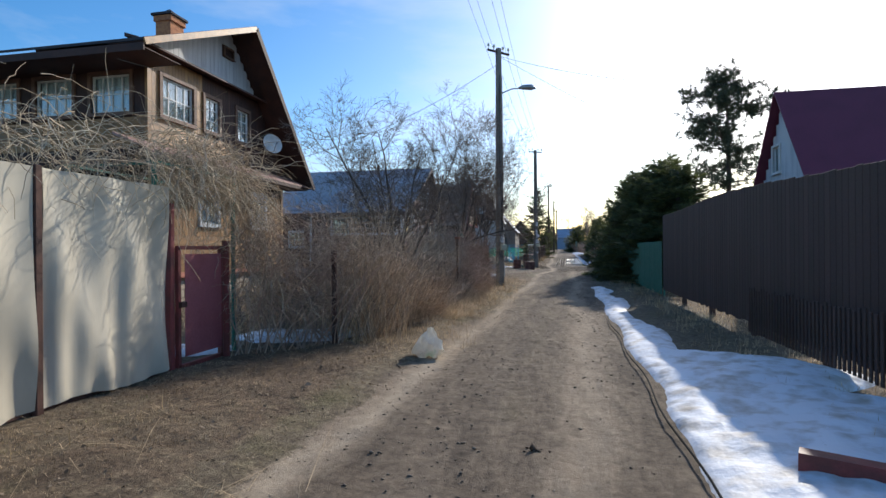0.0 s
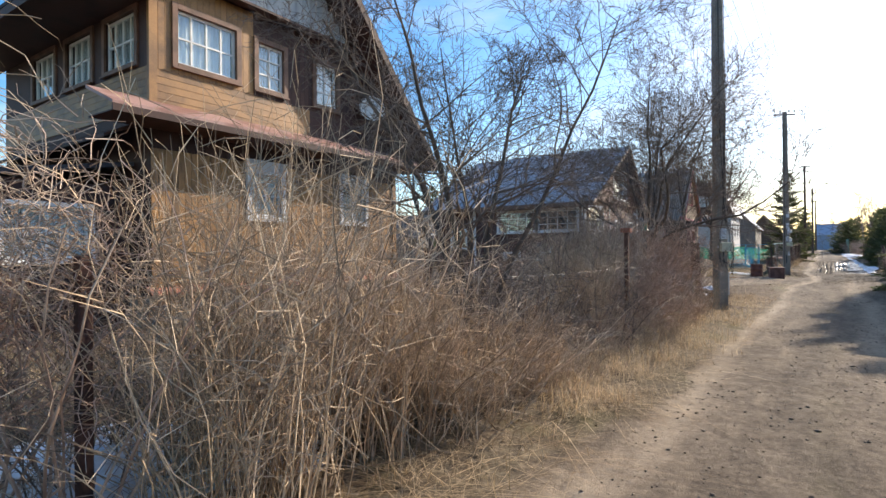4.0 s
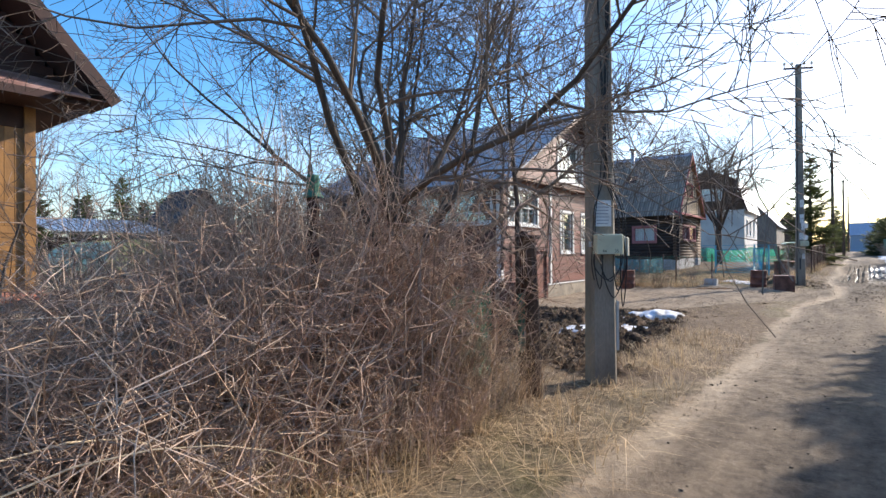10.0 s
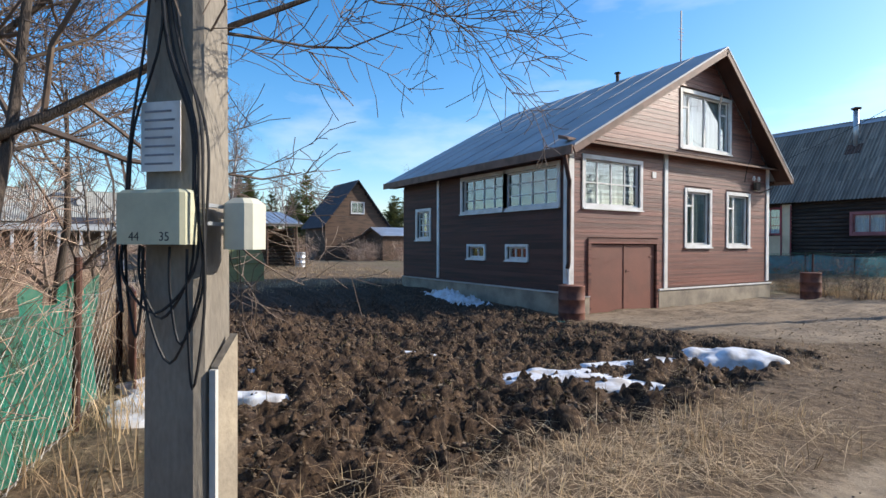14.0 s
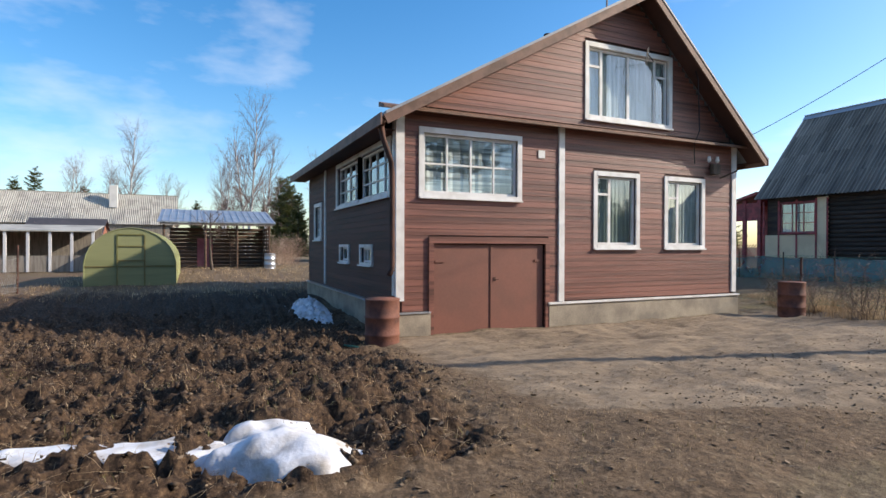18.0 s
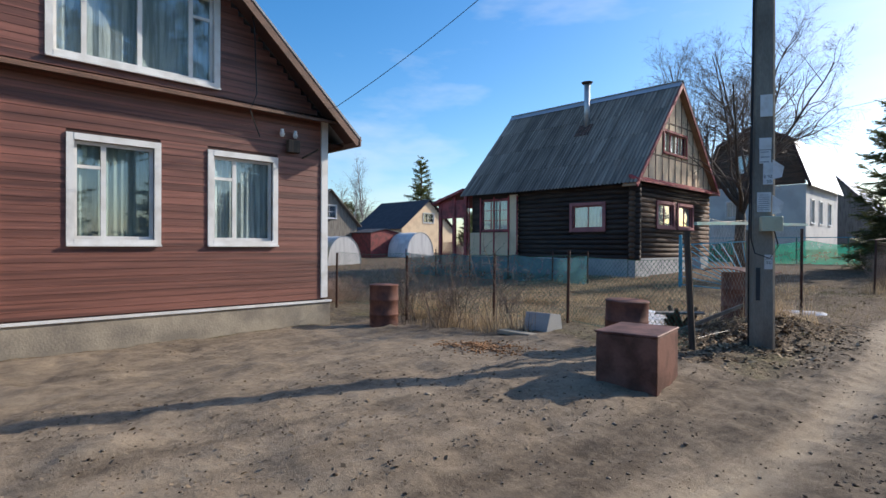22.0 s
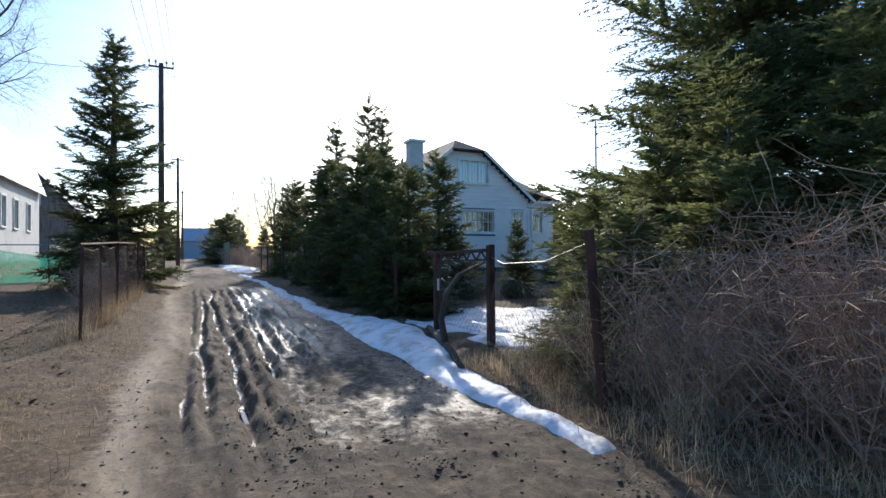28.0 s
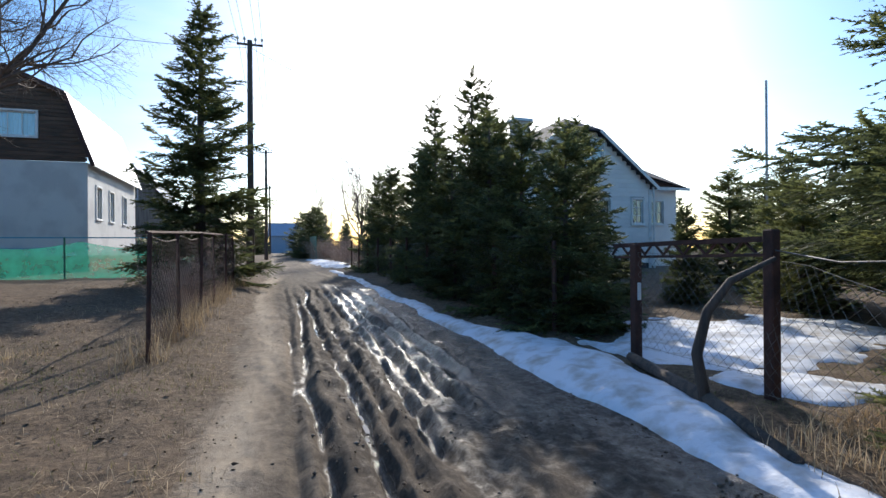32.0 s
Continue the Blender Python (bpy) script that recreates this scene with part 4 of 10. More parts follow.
def window(parent, axis_name, face, out, u0, u1, z0, z1, trim=0.1, bars=(1, 0), mat=None, frame_mat=None, curtain=None, sill=True, depth=0.16, name="window", splits=None, cross=()):
    """A framed window set in its opening: casing, sash bars, panes, a curtain and a dark panel standing in for the
    unlit room.
    bars: number of upright and level glazing bars; splits: upright posts at fractions of the width."""
    mat = mat or M_WHITE
    frame_mat = frame_mat or mat

    def bx(mb, d0, d1, a0, a1, b0, b1):
        p, q = sorted((face + out * d0, face + out * d1))
        if axis_name == "x":
            mb.box(p, q, a0, a1, b0, b1)
        else:
            mb.box(a0, a1, p, q, b0, b1)
    mb = MB()
    bx(mb, -0.02, 0.045, u0 - trim, u0, z0 - trim, z1 + trim)
    bx(mb, -0.02, 0.045, u1, u1 + trim, z0 - trim, z1 + trim)
    bx(mb, -0.02, 0.05, u0, u1, z1, z1 + trim)
    bx(mb, -0.02, 0.05, u0, u1, z0 - trim, z0)
    win = part(name, mb, mat, parent)
    f = MB()
    t = 0.05
    bx(f, -0.1, -0.04, u0, u0 + t, z0, z1)
    bx(f, -0.1, -0.04, u1 - t, u1, z0, z1)
    bx(f, -0.1, -0.04, u0 + t, u1 - t, z1 - t, z1)
    bx(f, -0.1, -0.04, u0 + t, u1 - t, z0, z0 + t)
    part("window_frame", f, frame_mat, win)
    nu, nz = bars
    posts = [u0 + (u1 - u0) * k for k in splits] if splits else [u0 + (u1 - u0) * (i + 1) / (nu + 1) for i in range(nu)]
    rails = [z0 + (z1 - z0) * (i + 1) / (nz + 1) for i in range(nz)]
    w = 0.035 if not splits else 0.07
    for u in posts:
        g = MB()
        bx(g, -0.095, -0.045, u - w / 2, u + w / 2, z0 + t, z1 - t)
        part("glazing_bar", g, frame_mat, win)
    for z in rails:
        g = MB()
        bx(g, -0.092, -0.048, u0 + t, u1 - t, z - 0.016, z + 0.016)
        part("glazing_bar", g, frame_mat, win)
    for ca, cb, cz in cross:
        g = MB()
        bx(g, -0.092, -0.048, u0 + (u1 - u0) * ca, u0 + (u1 - u0) * cb, z0 + (z1 - z0) * cz - 0.025, z0 + (z1 - z0) * cz + 0.025)
        part("glazing_bar", g, frame_mat, win)
    p = MB()
    bx(p, -0.072, -0.068, u0 + t, u1 - t, z0 + t, z1 - t)
    pane = part("pane", p, M_GLASS, win)
    pane.visible_shadow = False
    if curtain:
        n = 14
        c = MB()
        prev = None
        for i in range(n * 2 + 1):
            u = u0 + t + (u1 - u0 - 2 * t) * i / (2 * n)
            d = -0.13 + 0.016 * math.sin(i * 1.9)
            cur = [(face + out * d, u, z) if axis_name == "x" else (u, face + out * d, z) for z in (z0 + 0.02, z1 - 0.02)]
            if prev:
                c.face(prev[0], cur[0], cur[1], prev[1])
            prev = cur
        part("curtain", c, curtain, win)
    # added near-black panel, painted as the darkness of the room
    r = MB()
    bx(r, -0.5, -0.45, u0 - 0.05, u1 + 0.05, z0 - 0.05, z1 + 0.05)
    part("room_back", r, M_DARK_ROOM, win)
    if sill:
        s = MB()
        bx(s, 0.051, 0.09, u0 - trim, u1 + trim, z0 - trim - 0.01, z0 - trim + 0.02)
        part("window_sill", s, mat, win)
    return win


def roof_slab(parent, mat, x0, x1, ya, za, yb, zb, thick=0.06, name="roof"):
    """A plain sloping roof plane along x from (ya, za) to (yb, zb)."""
    mb = MB()
    mb.prism([(ya, za), (yb, zb), (yb, zb - thick), (ya, za - thick)], "x", x0, x1)
    return part(name, mb, mat, parent)


def wave_roof(parent, mat, along, a0, a1, low, high, sheet_w=1.1, rows=3, waves=7, amp=0.034, name="roof_sheet", swap=False, thick=0.012):
    """Corrugated sheets in overlapping rows, each an object. along 'x' or 'y'; low, high: (across, z) of eave and ridge."""
    (ul, zl), (uh, zh) = low, high
    n = max(1, round(abs(a1 - a0) / sheet_w))
    cache = {}
    for r in range(rows):
        f0, f1 = r / rows - (0.02 if r else 0), (r + 1) / rows + 0.015
        p, q = (ul + (uh - ul) * f0, zl + (zh - zl) * f0 + 0.03), (ul + (uh - ul) * f1, zl + (zh - zl) * f1 + 0.012)
        for i in range(n):
            w0, w1 = a0 + (a1 - a0) * i / n, a0 + (a1 - a0) * (i + 1.04) / n
            mb = MB()
            m = waves * 4
            nrm = Vector((-(zh - zl), uh - ul)).normalized()
            if nrm.y < 0:
                nrm = -nrm
            for k in range(m + 1):
                w = w0 + (w1 - w0) * k / m
                h = amp * math.sin(2 * math.pi * k / 4)
                for (u, z), dh in ((p, 0.0), (q, 0.0), (q, -thick), (p, -thick)):
                    uu, zz = u + nrm.x * (h + dh), z + nrm.y * (h + dh)
                    mb.v.append((w, uu, zz) if along == "x" else (uu, w, zz))
            for k in range(m):
                b, c = k * 4, k * 4 + 4
                mb.f += [(b, c, c + 1, b + 1), (b + 3, b + 2, c + 2, c + 3), (b, b + 3, c + 3, c), (b + 1, c + 1, c + 2, b + 2)]
            part(name, mb, mat, parent)


def profile_top(pts):
    """The height of a roofline given as (u, z) pairs."""
    us, zs = [p[0] for p in pts], [p[1] for p in pts]
    return lambda u: float(np.interp(u, us, zs))


# -- the brown plank house with the garage --
def brown_house():
    fx, sy, by = -8.7, 30.8, 39.75
    back = -16.9
    base = gz(-9, 35) - 0.05
    h = thing("brown_plank_house", (-12.5, 35.3, base), "brown painted plank house with white windows and a garage door", "house")
    prof = [(30.4, 3.8), (36.45, 7.16), (40.2, 3.7)]
    top = profile_top(prof)
    wa, wb, wc = (31.32, 33.36, 2.5, 3.62), (35.39, 36.5, 1.55, 3.05), (37.46, 38.58, 1.55, 3.05)
    wu = (35.13, 37.46, 4.32, 5.81)
    gar = (31.52, 34.03, base - 0.1, 1.56)
    holes = [wa, wb, wc, wu, gar]
    part("wall", wall_mesh("x", fx, -0.2, sy, by, base - 0.3, 4.0, holes, lambda u: top(u) - 0.1), M_DARK_WOOD, h)
    s1, s2, s3 = (-13.1, -9.05, 2.52, 3.46), (-12.78, -12.0, 1.15, 1.47), (-10.95, -10.16, 1.15, 1.47)
    s4 = (-15.88, -15.05, 1.75, 2.65)
    sh = [s1, s2, s3, s4]
    part("wall", wall_mesh("y", sy, 0.2, back, fx - 0.2, base - 0.3, 3.95, sh), M_DARK_WOOD, h)
    part("wall", wall_mesh("y", by, -0.2, back, fx - 0.2, base - 0.3, 4.0, []), M_DARK_WOOD, h)
    part("wall", wall_mesh("x", back, 0.2, sy + 0.2, by - 0.2, base - 0.3, 4.0, [], lambda u: top(u) - 0.1), M_DARK_WOOD, h)
    inner = MB().box(back + 0.25, fx - 0.7, sy + 0.7, by - 0.7, 4.02, 4.06)
    part("upper_floor", inner, M_DARK_WOOD, h)
    pitch = 0.118
    trim = 0.1
    grow = [(a - trim, b + trim, c - trim, d + trim) for a, b, c, d in holes]
    boards(h, M_BROWN_BOARD, "x", fx, 1, sy + 0.1, 34.36, 0.3, 4.0, pitch, grow[:1] + [(gar[0] - 0.1, gar[1] + 0.1, -1, 1.68)])
    boards(h, M_BROWN_BOARD, "x", fx, 1, 34.52, by - 0.12, 0.38, 4.0, pitch, grow[1:3])
    boards(h, M_BROWN_BOARD, "x", fx + 0.02, 1, 30.7, 40.0, 4.1, 7.4, pitch, [grow[3]], lambda u: top(u) - 0.12)
    grow = [(a - trim, b + trim, c - trim, d + trim) for a, b, c, d in sh]
    # side wall turned from the sun, its shade held in the darker board colour
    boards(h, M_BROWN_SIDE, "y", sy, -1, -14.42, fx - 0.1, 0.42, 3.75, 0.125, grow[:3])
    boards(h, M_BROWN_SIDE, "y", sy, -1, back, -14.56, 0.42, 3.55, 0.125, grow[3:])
    # white corner boards and battens
    for y0, y1, z0 in ((sy - 0.03, sy + 0.13, 0.5), (34.37, 34.51, 0.36), (by - 0.12, by + 0.03, 0.4)):
        part("corner_board", MB().box(fx - 0.02, fx + 0.05, y0, y1, z0, 4.0), M_WHITE, h)
    part("corner_board", MB().box(-14.55, -14.43, sy - 0.05, sy + 0.01, 0.45, 3.7), M_WHITE, h)
    part("corner_board", MB().box(fx - 0.12, fx - 0.021, sy - 0.05, sy + 0.02, 0.6, 3.9), M_WHITE, h)
    # plinth with its drip rail
    part("plinth", MB().box(fx - 0.15, fx + 0.07, 34.12, by + 0.08, base - 0.35, 0.31), M_PLINTH, h)
    part("plinth", MB().box(fx - 0.15, fx + 0.07, sy - 0.06, 31.45, base - 0.35, 0.26), M_PLINTH, h)
    part("plinth", MB().box(back, fx - 0.16, sy - 0.07, sy + 0.15, base - 0.35, 0.36), M_PLINTH, h)
    part("drip_rail", MB().box(fx, fx + 0.1, 34.1, by + 0.1, 0.312, 0.35), M_WHITE, h)
    part("drip_rail", MB().box(fx, fx + 0.09, sy - 0.04, 31.45, 0.262, 0.29), M_TIN, h)
    part("drip_rail", MB().box(back, fx - 0.16, sy - 0.1, sy, 0.362, 0.4), M_TIN, h)
    # windows
    window(h, "x", fx, 1, *wa, bars=(3, 1), curtain=M_BLIND)
    window(h, "x", fx, 1, *wb, splits=(0.36,), cross=((0.05, 0.34, 0.74),), curtain=M_GREEN_CURTAIN)
    window(h, "x", fx, 1, *wc, splits=(0.36,), cross=((0.05, 0.34, 0.74),), curtain=M_GREY_CURTAIN)
    window(h, "x", fx + 0.02, 1, *wu, splits=(0.17, 0.5, 0.84), cross=((0.02, 0.16, 0.74), (0.85, 0.98, 0.74)), curtain=M_GREY_CURTAIN)
    mid = (s1[0] + s1[1]) / 2
    window(h, "y", sy, -1, s1[0], mid - 0.05, s1[2], s1[3], bars=(3, 2))
    window(h, "y", sy, -1, mid + 0.05, s1[1], s1[2], s1[3], bars=(3, 2))
    window(h, "y", sy, -1, *s2, trim=0.07, bars=(1, 0))
    window(h, "y", sy, -1, *s3, trim=0.07, bars=(2, 0))
    window(h, "y", sy, -1, *s4, bars=(2, 3))
    # garage door: two leaves in a wooden casing
    for a, b in ((gar[0] + 0.02, 32.78), (32.8, gar[1] - 0.02)):
        leaf = part("garage_door_leaf", MB().bevel_box(fx - 0.06, fx - 0.01, a, b, base + 0.02, 1.54, 0.008), M_GARAGE, h)
        part("hinge", MB().box(fx - 0.01, fx + 0.012, a + 0.02 if a < 32 else b - 0.22, a + 0.22 if a < 32 else b - 0.02, 1.2, 1.24), M_GARAGE, leaf)
    part("cover_strip", MB().box(fx - 0.012, fx + 0.008, 32.76, 32.83, base + 0.03, 1.53), M_GARAGE, h)
    part("door_lock", MB().box(fx + 0.008, fx + 0.02, 32.82, 32.87, 0.82, 0.9).beam((fx + 0.02, 32.84, 0.85), (fx + 0.05, 32.92, 0.85), 0.012, 0.012), M_RUST, h)
    for a, b in ((gar[0] - 0.1, gar[0]), (gar[1], gar[1] + 0.1)):
        part("door_casing", MB().box(fx - 0.02, fx + 0.06, a, b, base, 1.56), M_BROWN_BOARD, h)
    part("door_casing", MB().box(fx - 0.02, fx + 0.062, gar[0] - 0.1, gar[1] + 0.1, 1.562, 1.68), M_BROWN_BOARD, h)
    # eaves: band board under the gable, roof slabs, verge and soffit
    part("gable_band", MB().prism([(fx, 4.0), (fx + 0.32, 3.93), (fx + 0.32, 3.98), (fx, 4.09)], "y", 30.45, 40.1), M_FASCIA, h)
    x1, x0 = -8.12, back - 0.7
    roof_slab(h, M_ROOF_GREY, x0, x1, *prof[0], *prof[1], 0.05)
    roof_slab(h, M_ROOF_GREY, x0, x1, *prof[1], *prof[2], 0.05)
    n = 9
    for i in range(1, n):
        f = i / n
        x = x0 + (x1 - x0) * f
        part("roof_seam", MB().beam((x, prof[0][0], prof[0][1] + 0.012), (x, prof[1][0], prof[1][1] + 0.012), 0.03, 0.024), M_ROOF_GREY, h)
    for (ya, za), (yb, zb) in (prof[:2], prof[1:]):
        part("verge_board", MB().beam((x1 - 0.03, ya, za - 0.14), (x1 - 0.03, yb, zb - 0.14), 0.035, 0.17), M_FASCIA, h)
        part("soffit", MB().beam((-8.4, ya, za - 0.085), (-8.4, yb, zb - 0.085), 0.5, 0.02), M_DARK_WOOD, h)
    part("eave_board", MB().box(x0, x1, 30.3, 30.33, 3.56, 3.76), M_FASCIA, h)
    part("eave_soffit", MB().box(x0, -8.72, 30.34, sy, 3.6, 3.63), M_DARK_WOOD, h)
    part("eave_board", MB().box(x0, x1, 40.2, 40.23, 3.5, 3.7), M_FASCIA, h)
    part("eave_soffit", MB().box(x0, -8.72, by + 0.03, 40.2, 3.56, 3.59), M_DARK_WOOD, h)
    # rusty downpipe at the front corner
    pts = [(-8.45, 30.42, 3.62), (-8.45, 30.45, 3.4), (-8.5, 30.62, 3.0), (-8.55, 30.66, 2.8), (-8.55, 30.66, 1.1), (-8.53, 30.6, 0.98)]
    part("downpipe", MB().tube(pts, 0.05, 10), M_RUST, h, smooth=True)
    part("gutter_hopper", MB().tube([(-8.45, 30.42, 3.75), (-8.45, 30.42, 3.6)], [0.1, 0.055], 10), M_RUST, h, smooth=True)
    part("wall_antenna", MB().beam((fx + 0.03, 37.0, 5.75), (fx + 0.45, 36.4, 5.7), 0.015, 0.015).beam((fx + 0.3, 36.5, 5.5), (fx + 0.3, 36.6, 5.95), 0.012, 0.012).beam((fx + 0.42, 36.35, 5.55), (fx + 0.42, 36.45, 5.85), 0.012, 0.012), M_CABLE, h)
    part("hanging_cable", MB().tube([(fx + 0.1, 38.0, 6.3), (fx + 0.36, 38.05, 5.4), (fx + 0.36, 38.1, 4.2), (fx + 0.3, 38.0, 3.9), (fx + 0.06, 38.3, 3.5)], 0.012, 5), M_CABLE, h)
    part("house_number_plate", MB().box(fx + 0.025, fx + 0.035, 33.86, 34.02, 3.32, 3.48), M_WHITE, h)
    # insulators and junction box near the far corner
    part("junction_box", MB().bevel_box(fx + 0.03, fx + 0.14, 38.85, 39.1, 3.28, 3.52), M_POLE_WOOD, h)
    for y in (38.72, 39.0):
        part("insulator", MB().tube([(fx + 0.12, y, 3.55), (fx + 0.12, y, 3.6), (fx + 0.12, y, 3.7)], [0.025, 0.05, 0.03], 8), M_WHITE, h)
    part("lamp_bracket", MB().beam((fx + 0.03, 39.2, 3.2), (fx + 0.4, 39.35, 3.35), 0.03, 0.03), M_POLE_WOOD, h)
    part("roof_vent", MB().tube([(-12, 36.45, 7.1), (-12, 36.45, 7.4), (-12, 36.45, 7.42), (-12, 36.45, 7.46)], [0.06, 0.06, 0.12, 0.1], 8), M_RUST, h)
    mast = MB().beam((-9.6, 36.45, 7.05), (-9.6, 36.45, 8.7), 0.03, 0.03)
    for z, w in ((8.15, 0.25), (8.05, 0.3), (7.95, 0.2), (7.8, 0.3)):
        mast.beam((-9.6, 36.45 - w / 2, z), (-9.6, 36.45 + w / 2, z), 0.012, 0.012)
    part("roof_antenna", mast, M_CABLE, h)
    return h


# -- the dark log house with the corrugated roof --
def log_house():
    fx, sy, by, back = -8.72, 53.3, 60.5, -17.1
    base = gz(-9, 54)
    h = thing("dark_log_house", (-12.5, 57, base), "dark log house with grey corrugated roof and beige gable", "house")
    prof = [(52.75, 3.84), (56.8, 8.4), (61.15, 4.02)]
    top = profile_top(prof)
    g1, g2 = (55.1, 56.6, 2.32, 3.22), (57.1, 58.6, 2.32, 3.22)
    gu = (55.6, 57.8, 5.38, 6.2)
    holes = [g1, g2, gu]
    part("wall", wall_mesh("x", fx, -0.16, sy, by, base, 4.0, holes, lambda u: top(u) - 0.15), M_LOG, h)
    w1 = (-11.35, -9.98, 2.2, 3.12)
    part("wall", wall_mesh("y", sy, 0.16, back, fx - 0.16, base, 4.2, [w1, (-16.4, -14.75, 2.15, 3.6)]), M_LOG, h)
    part("wall", wall_mesh("y", by, -0.16, back, fx - 0.16, base, 4.2, []), M_LOG, h)
    part("wall", wall_mesh("x", back, 0.16, sy + 0.16, by - 0.16, base, 4.0, [], lambda u: top(u) - 0.15), M_LOG, h)
    zp = 1.02
    d = 0.21
    z = zp + d / 2
    # courses above 3.6 m and side logs are coloured darker, as shaded
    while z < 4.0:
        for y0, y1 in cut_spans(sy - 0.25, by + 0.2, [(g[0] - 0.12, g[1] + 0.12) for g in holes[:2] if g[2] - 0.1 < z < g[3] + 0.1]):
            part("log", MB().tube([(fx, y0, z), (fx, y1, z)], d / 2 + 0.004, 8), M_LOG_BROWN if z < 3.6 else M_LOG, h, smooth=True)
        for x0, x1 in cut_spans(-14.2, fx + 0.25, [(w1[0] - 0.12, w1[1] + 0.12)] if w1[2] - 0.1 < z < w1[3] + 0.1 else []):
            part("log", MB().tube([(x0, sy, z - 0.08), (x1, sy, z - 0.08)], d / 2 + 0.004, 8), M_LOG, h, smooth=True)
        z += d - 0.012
    part("plinth", MB().box(fx - 0.2, fx + 0.09, sy - 0.05, by + 0.05, base - 0.4, zp), M_PLINTH_LIGHT, h)
    part("plinth", MB().box(back, fx - 0.21, sy - 0.09, sy + 0.15, base - 0.4, zp - 0.02), M_PLINTH_LIGHT, h)
    # gable of beige panels with battens
    edges = [53.0] + [float(v) for v in np.arange(53.6, 60.6, 0.62)] + [60.9]
    for y0, y1 in zip(edges, edges[1:]):
        inside = [(max(y0 + 0.001, gu[0]), min(y1 - 0.001, gu[1]), gu[2], gu[3])] if gu[0] < y1 - 0.01 and gu[1] > y0 + 0.01 else []
        part("gable_sheet", wall_mesh("x", fx + 0.02, 0.1, y0, y1, 4.0, 4.02, inside, lambda u: top(u) - 0.16), M_BEIGE, h)
    for y in np.arange(53.6, 60.6, 0.62):
        hi = top(y) - 0.2
        for a, b in cut_spans(4.15, hi, [(gu[2] - 0.1, gu[3] + 0.1)] if gu[0] - 0.1 < y < gu[1] + 0.1 else []):
            part("batten", MB().box(fx + 0.12, fx + 0.14, y - 0.025, y + 0.025, a, b), M_FASCIA, h)
    for z in (5.15, 6.6):
        ys = [y for y in np.linspace(53, 61, 200) if top(y) - 0.2 > z]
        for a, b in cut_spans(ys[0], ys[-1], [(gu[0] - 0.1, gu[1] + 0.1)] if gu[2] - 0.1 < z < gu[3] + 0.1 else []):
            part("batten", MB().box(fx + 0.12, fx + 0.142, a, b, z - 0.025, z + 0.025), M_FASCIA, h)
    part("gable_rail", MB().prism([(fx, 4.06), (fx + 0.42, 3.92), (fx + 0.42, 4.0), (fx + 0.1, 4.18), (fx, 4.18)], "y", 52.85, 61.0), M_RED_TRIM, h)
    window(h, "x", fx + 0.1, 1, *g1, trim=0.12, bars=(1, 0), mat=M_PINK_TRIM, curtain=M_CURTAIN)
    window(h, "x", fx + 0.1, 1, *g2, trim=0.12, bars=(1, 0), mat=M_PINK_TRIM, curtain=M_CURTAIN)
    window(h, "x", fx + 0.12, 1, *gu, trim=0.1, bars=(2, 0), mat=M_RED_TRIM, curtain=M_CURTAIN)
    window(h, "y", sy - 0.1, -1, *w1, trim=0.13, bars=(1, 0), mat=M_PINK_TRIM, curtain=M_CURTAIN)
    # veranda end with beige panels
    part("veranda_panel", MB().box(back, -14.2, sy - 0.16, sy - 0.001, zp, 2.1), M_BEIGE, h)
    for x in (-17.2, -16.45, -15.6, -14.72, -14.24):
        part("veranda_post", MB().box(x, x + 0.07, sy - 0.19, sy - 0.15, zp, 3.75), M_RED_TRIM, h)
    window(h, "y", sy - 0.15, -1, -16.35, -14.75, 2.2, 3.6, trim=0.06, bars=(2, 2), mat=M_RED_TRIM, frame_mat=M_PINK_TRIM, curtain=M_GREY_CURTAIN)
    part("veranda_panel", MB().box(-14.66, -14.2, sy - 0.15, sy - 0.002, 2.1, 3.8), M_BEIGE, h)
    x0, x1 = -17.45, -8.36
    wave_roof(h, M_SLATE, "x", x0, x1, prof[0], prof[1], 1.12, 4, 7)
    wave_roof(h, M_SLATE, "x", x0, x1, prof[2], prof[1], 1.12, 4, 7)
    part("ridge_cap", MB().prism([(56.55, 8.2), (56.8, 8.48), (57.05, 8.22), (56.8, 8.38)], "x", x0, x1), M_TIN, h)
    for (ya, za), (yb, zb) in (prof[:2], prof[1:]):
        part("verge_board", MB().beam((x1 + 0.02, ya, za - 0.1), (x1 + 0.02, yb, zb - 0.1), 0.03, 0.18), M_RED_TRIM, h)
        part("verge_soffit", MB().beam((x1 - 0.3, ya, za - 0.1), (x1 - 0.3, yb, zb - 0.1), 0.55, 0.03), M_SOFFIT, h)
    part("stove_pipe", MB().tube([(-12.1, 55.5, 6.7), (-12.1, 55.5, 8.8)], 0.13, 12), M_TIN, h, "galvanised stove pipe", smooth=True)
    part("pipe_cap", MB().tube([(-12.1, 55.5, 8.82), (-12.1, 55.5, 8.9), (-12.1, 55.5, 8.96)], [0.2, 0.26, 0.05], 12), M_RUST, h)
    part("rust_flashing", MB().beam((-12.1, 55.0, 6.42), (-12.1, 55.5, 6.98), 0.7, 0.02), M_RUST, h)
    # red porch at the back end
    pr = part("porch_roof", MB().prism([(-19.6, 3.55), (-17.4, 4.15), (-17.4, 4.28), (-19.7, 3.66)], "y", 52.9, 56), M_RED_TRIM, h)
    for x in (-19.3, -18.3, -17.5):
        part("porch_post", MB().box(x, x + 0.18, 53.1, 53.22, base, 3.9), M_RED_TRIM, h)
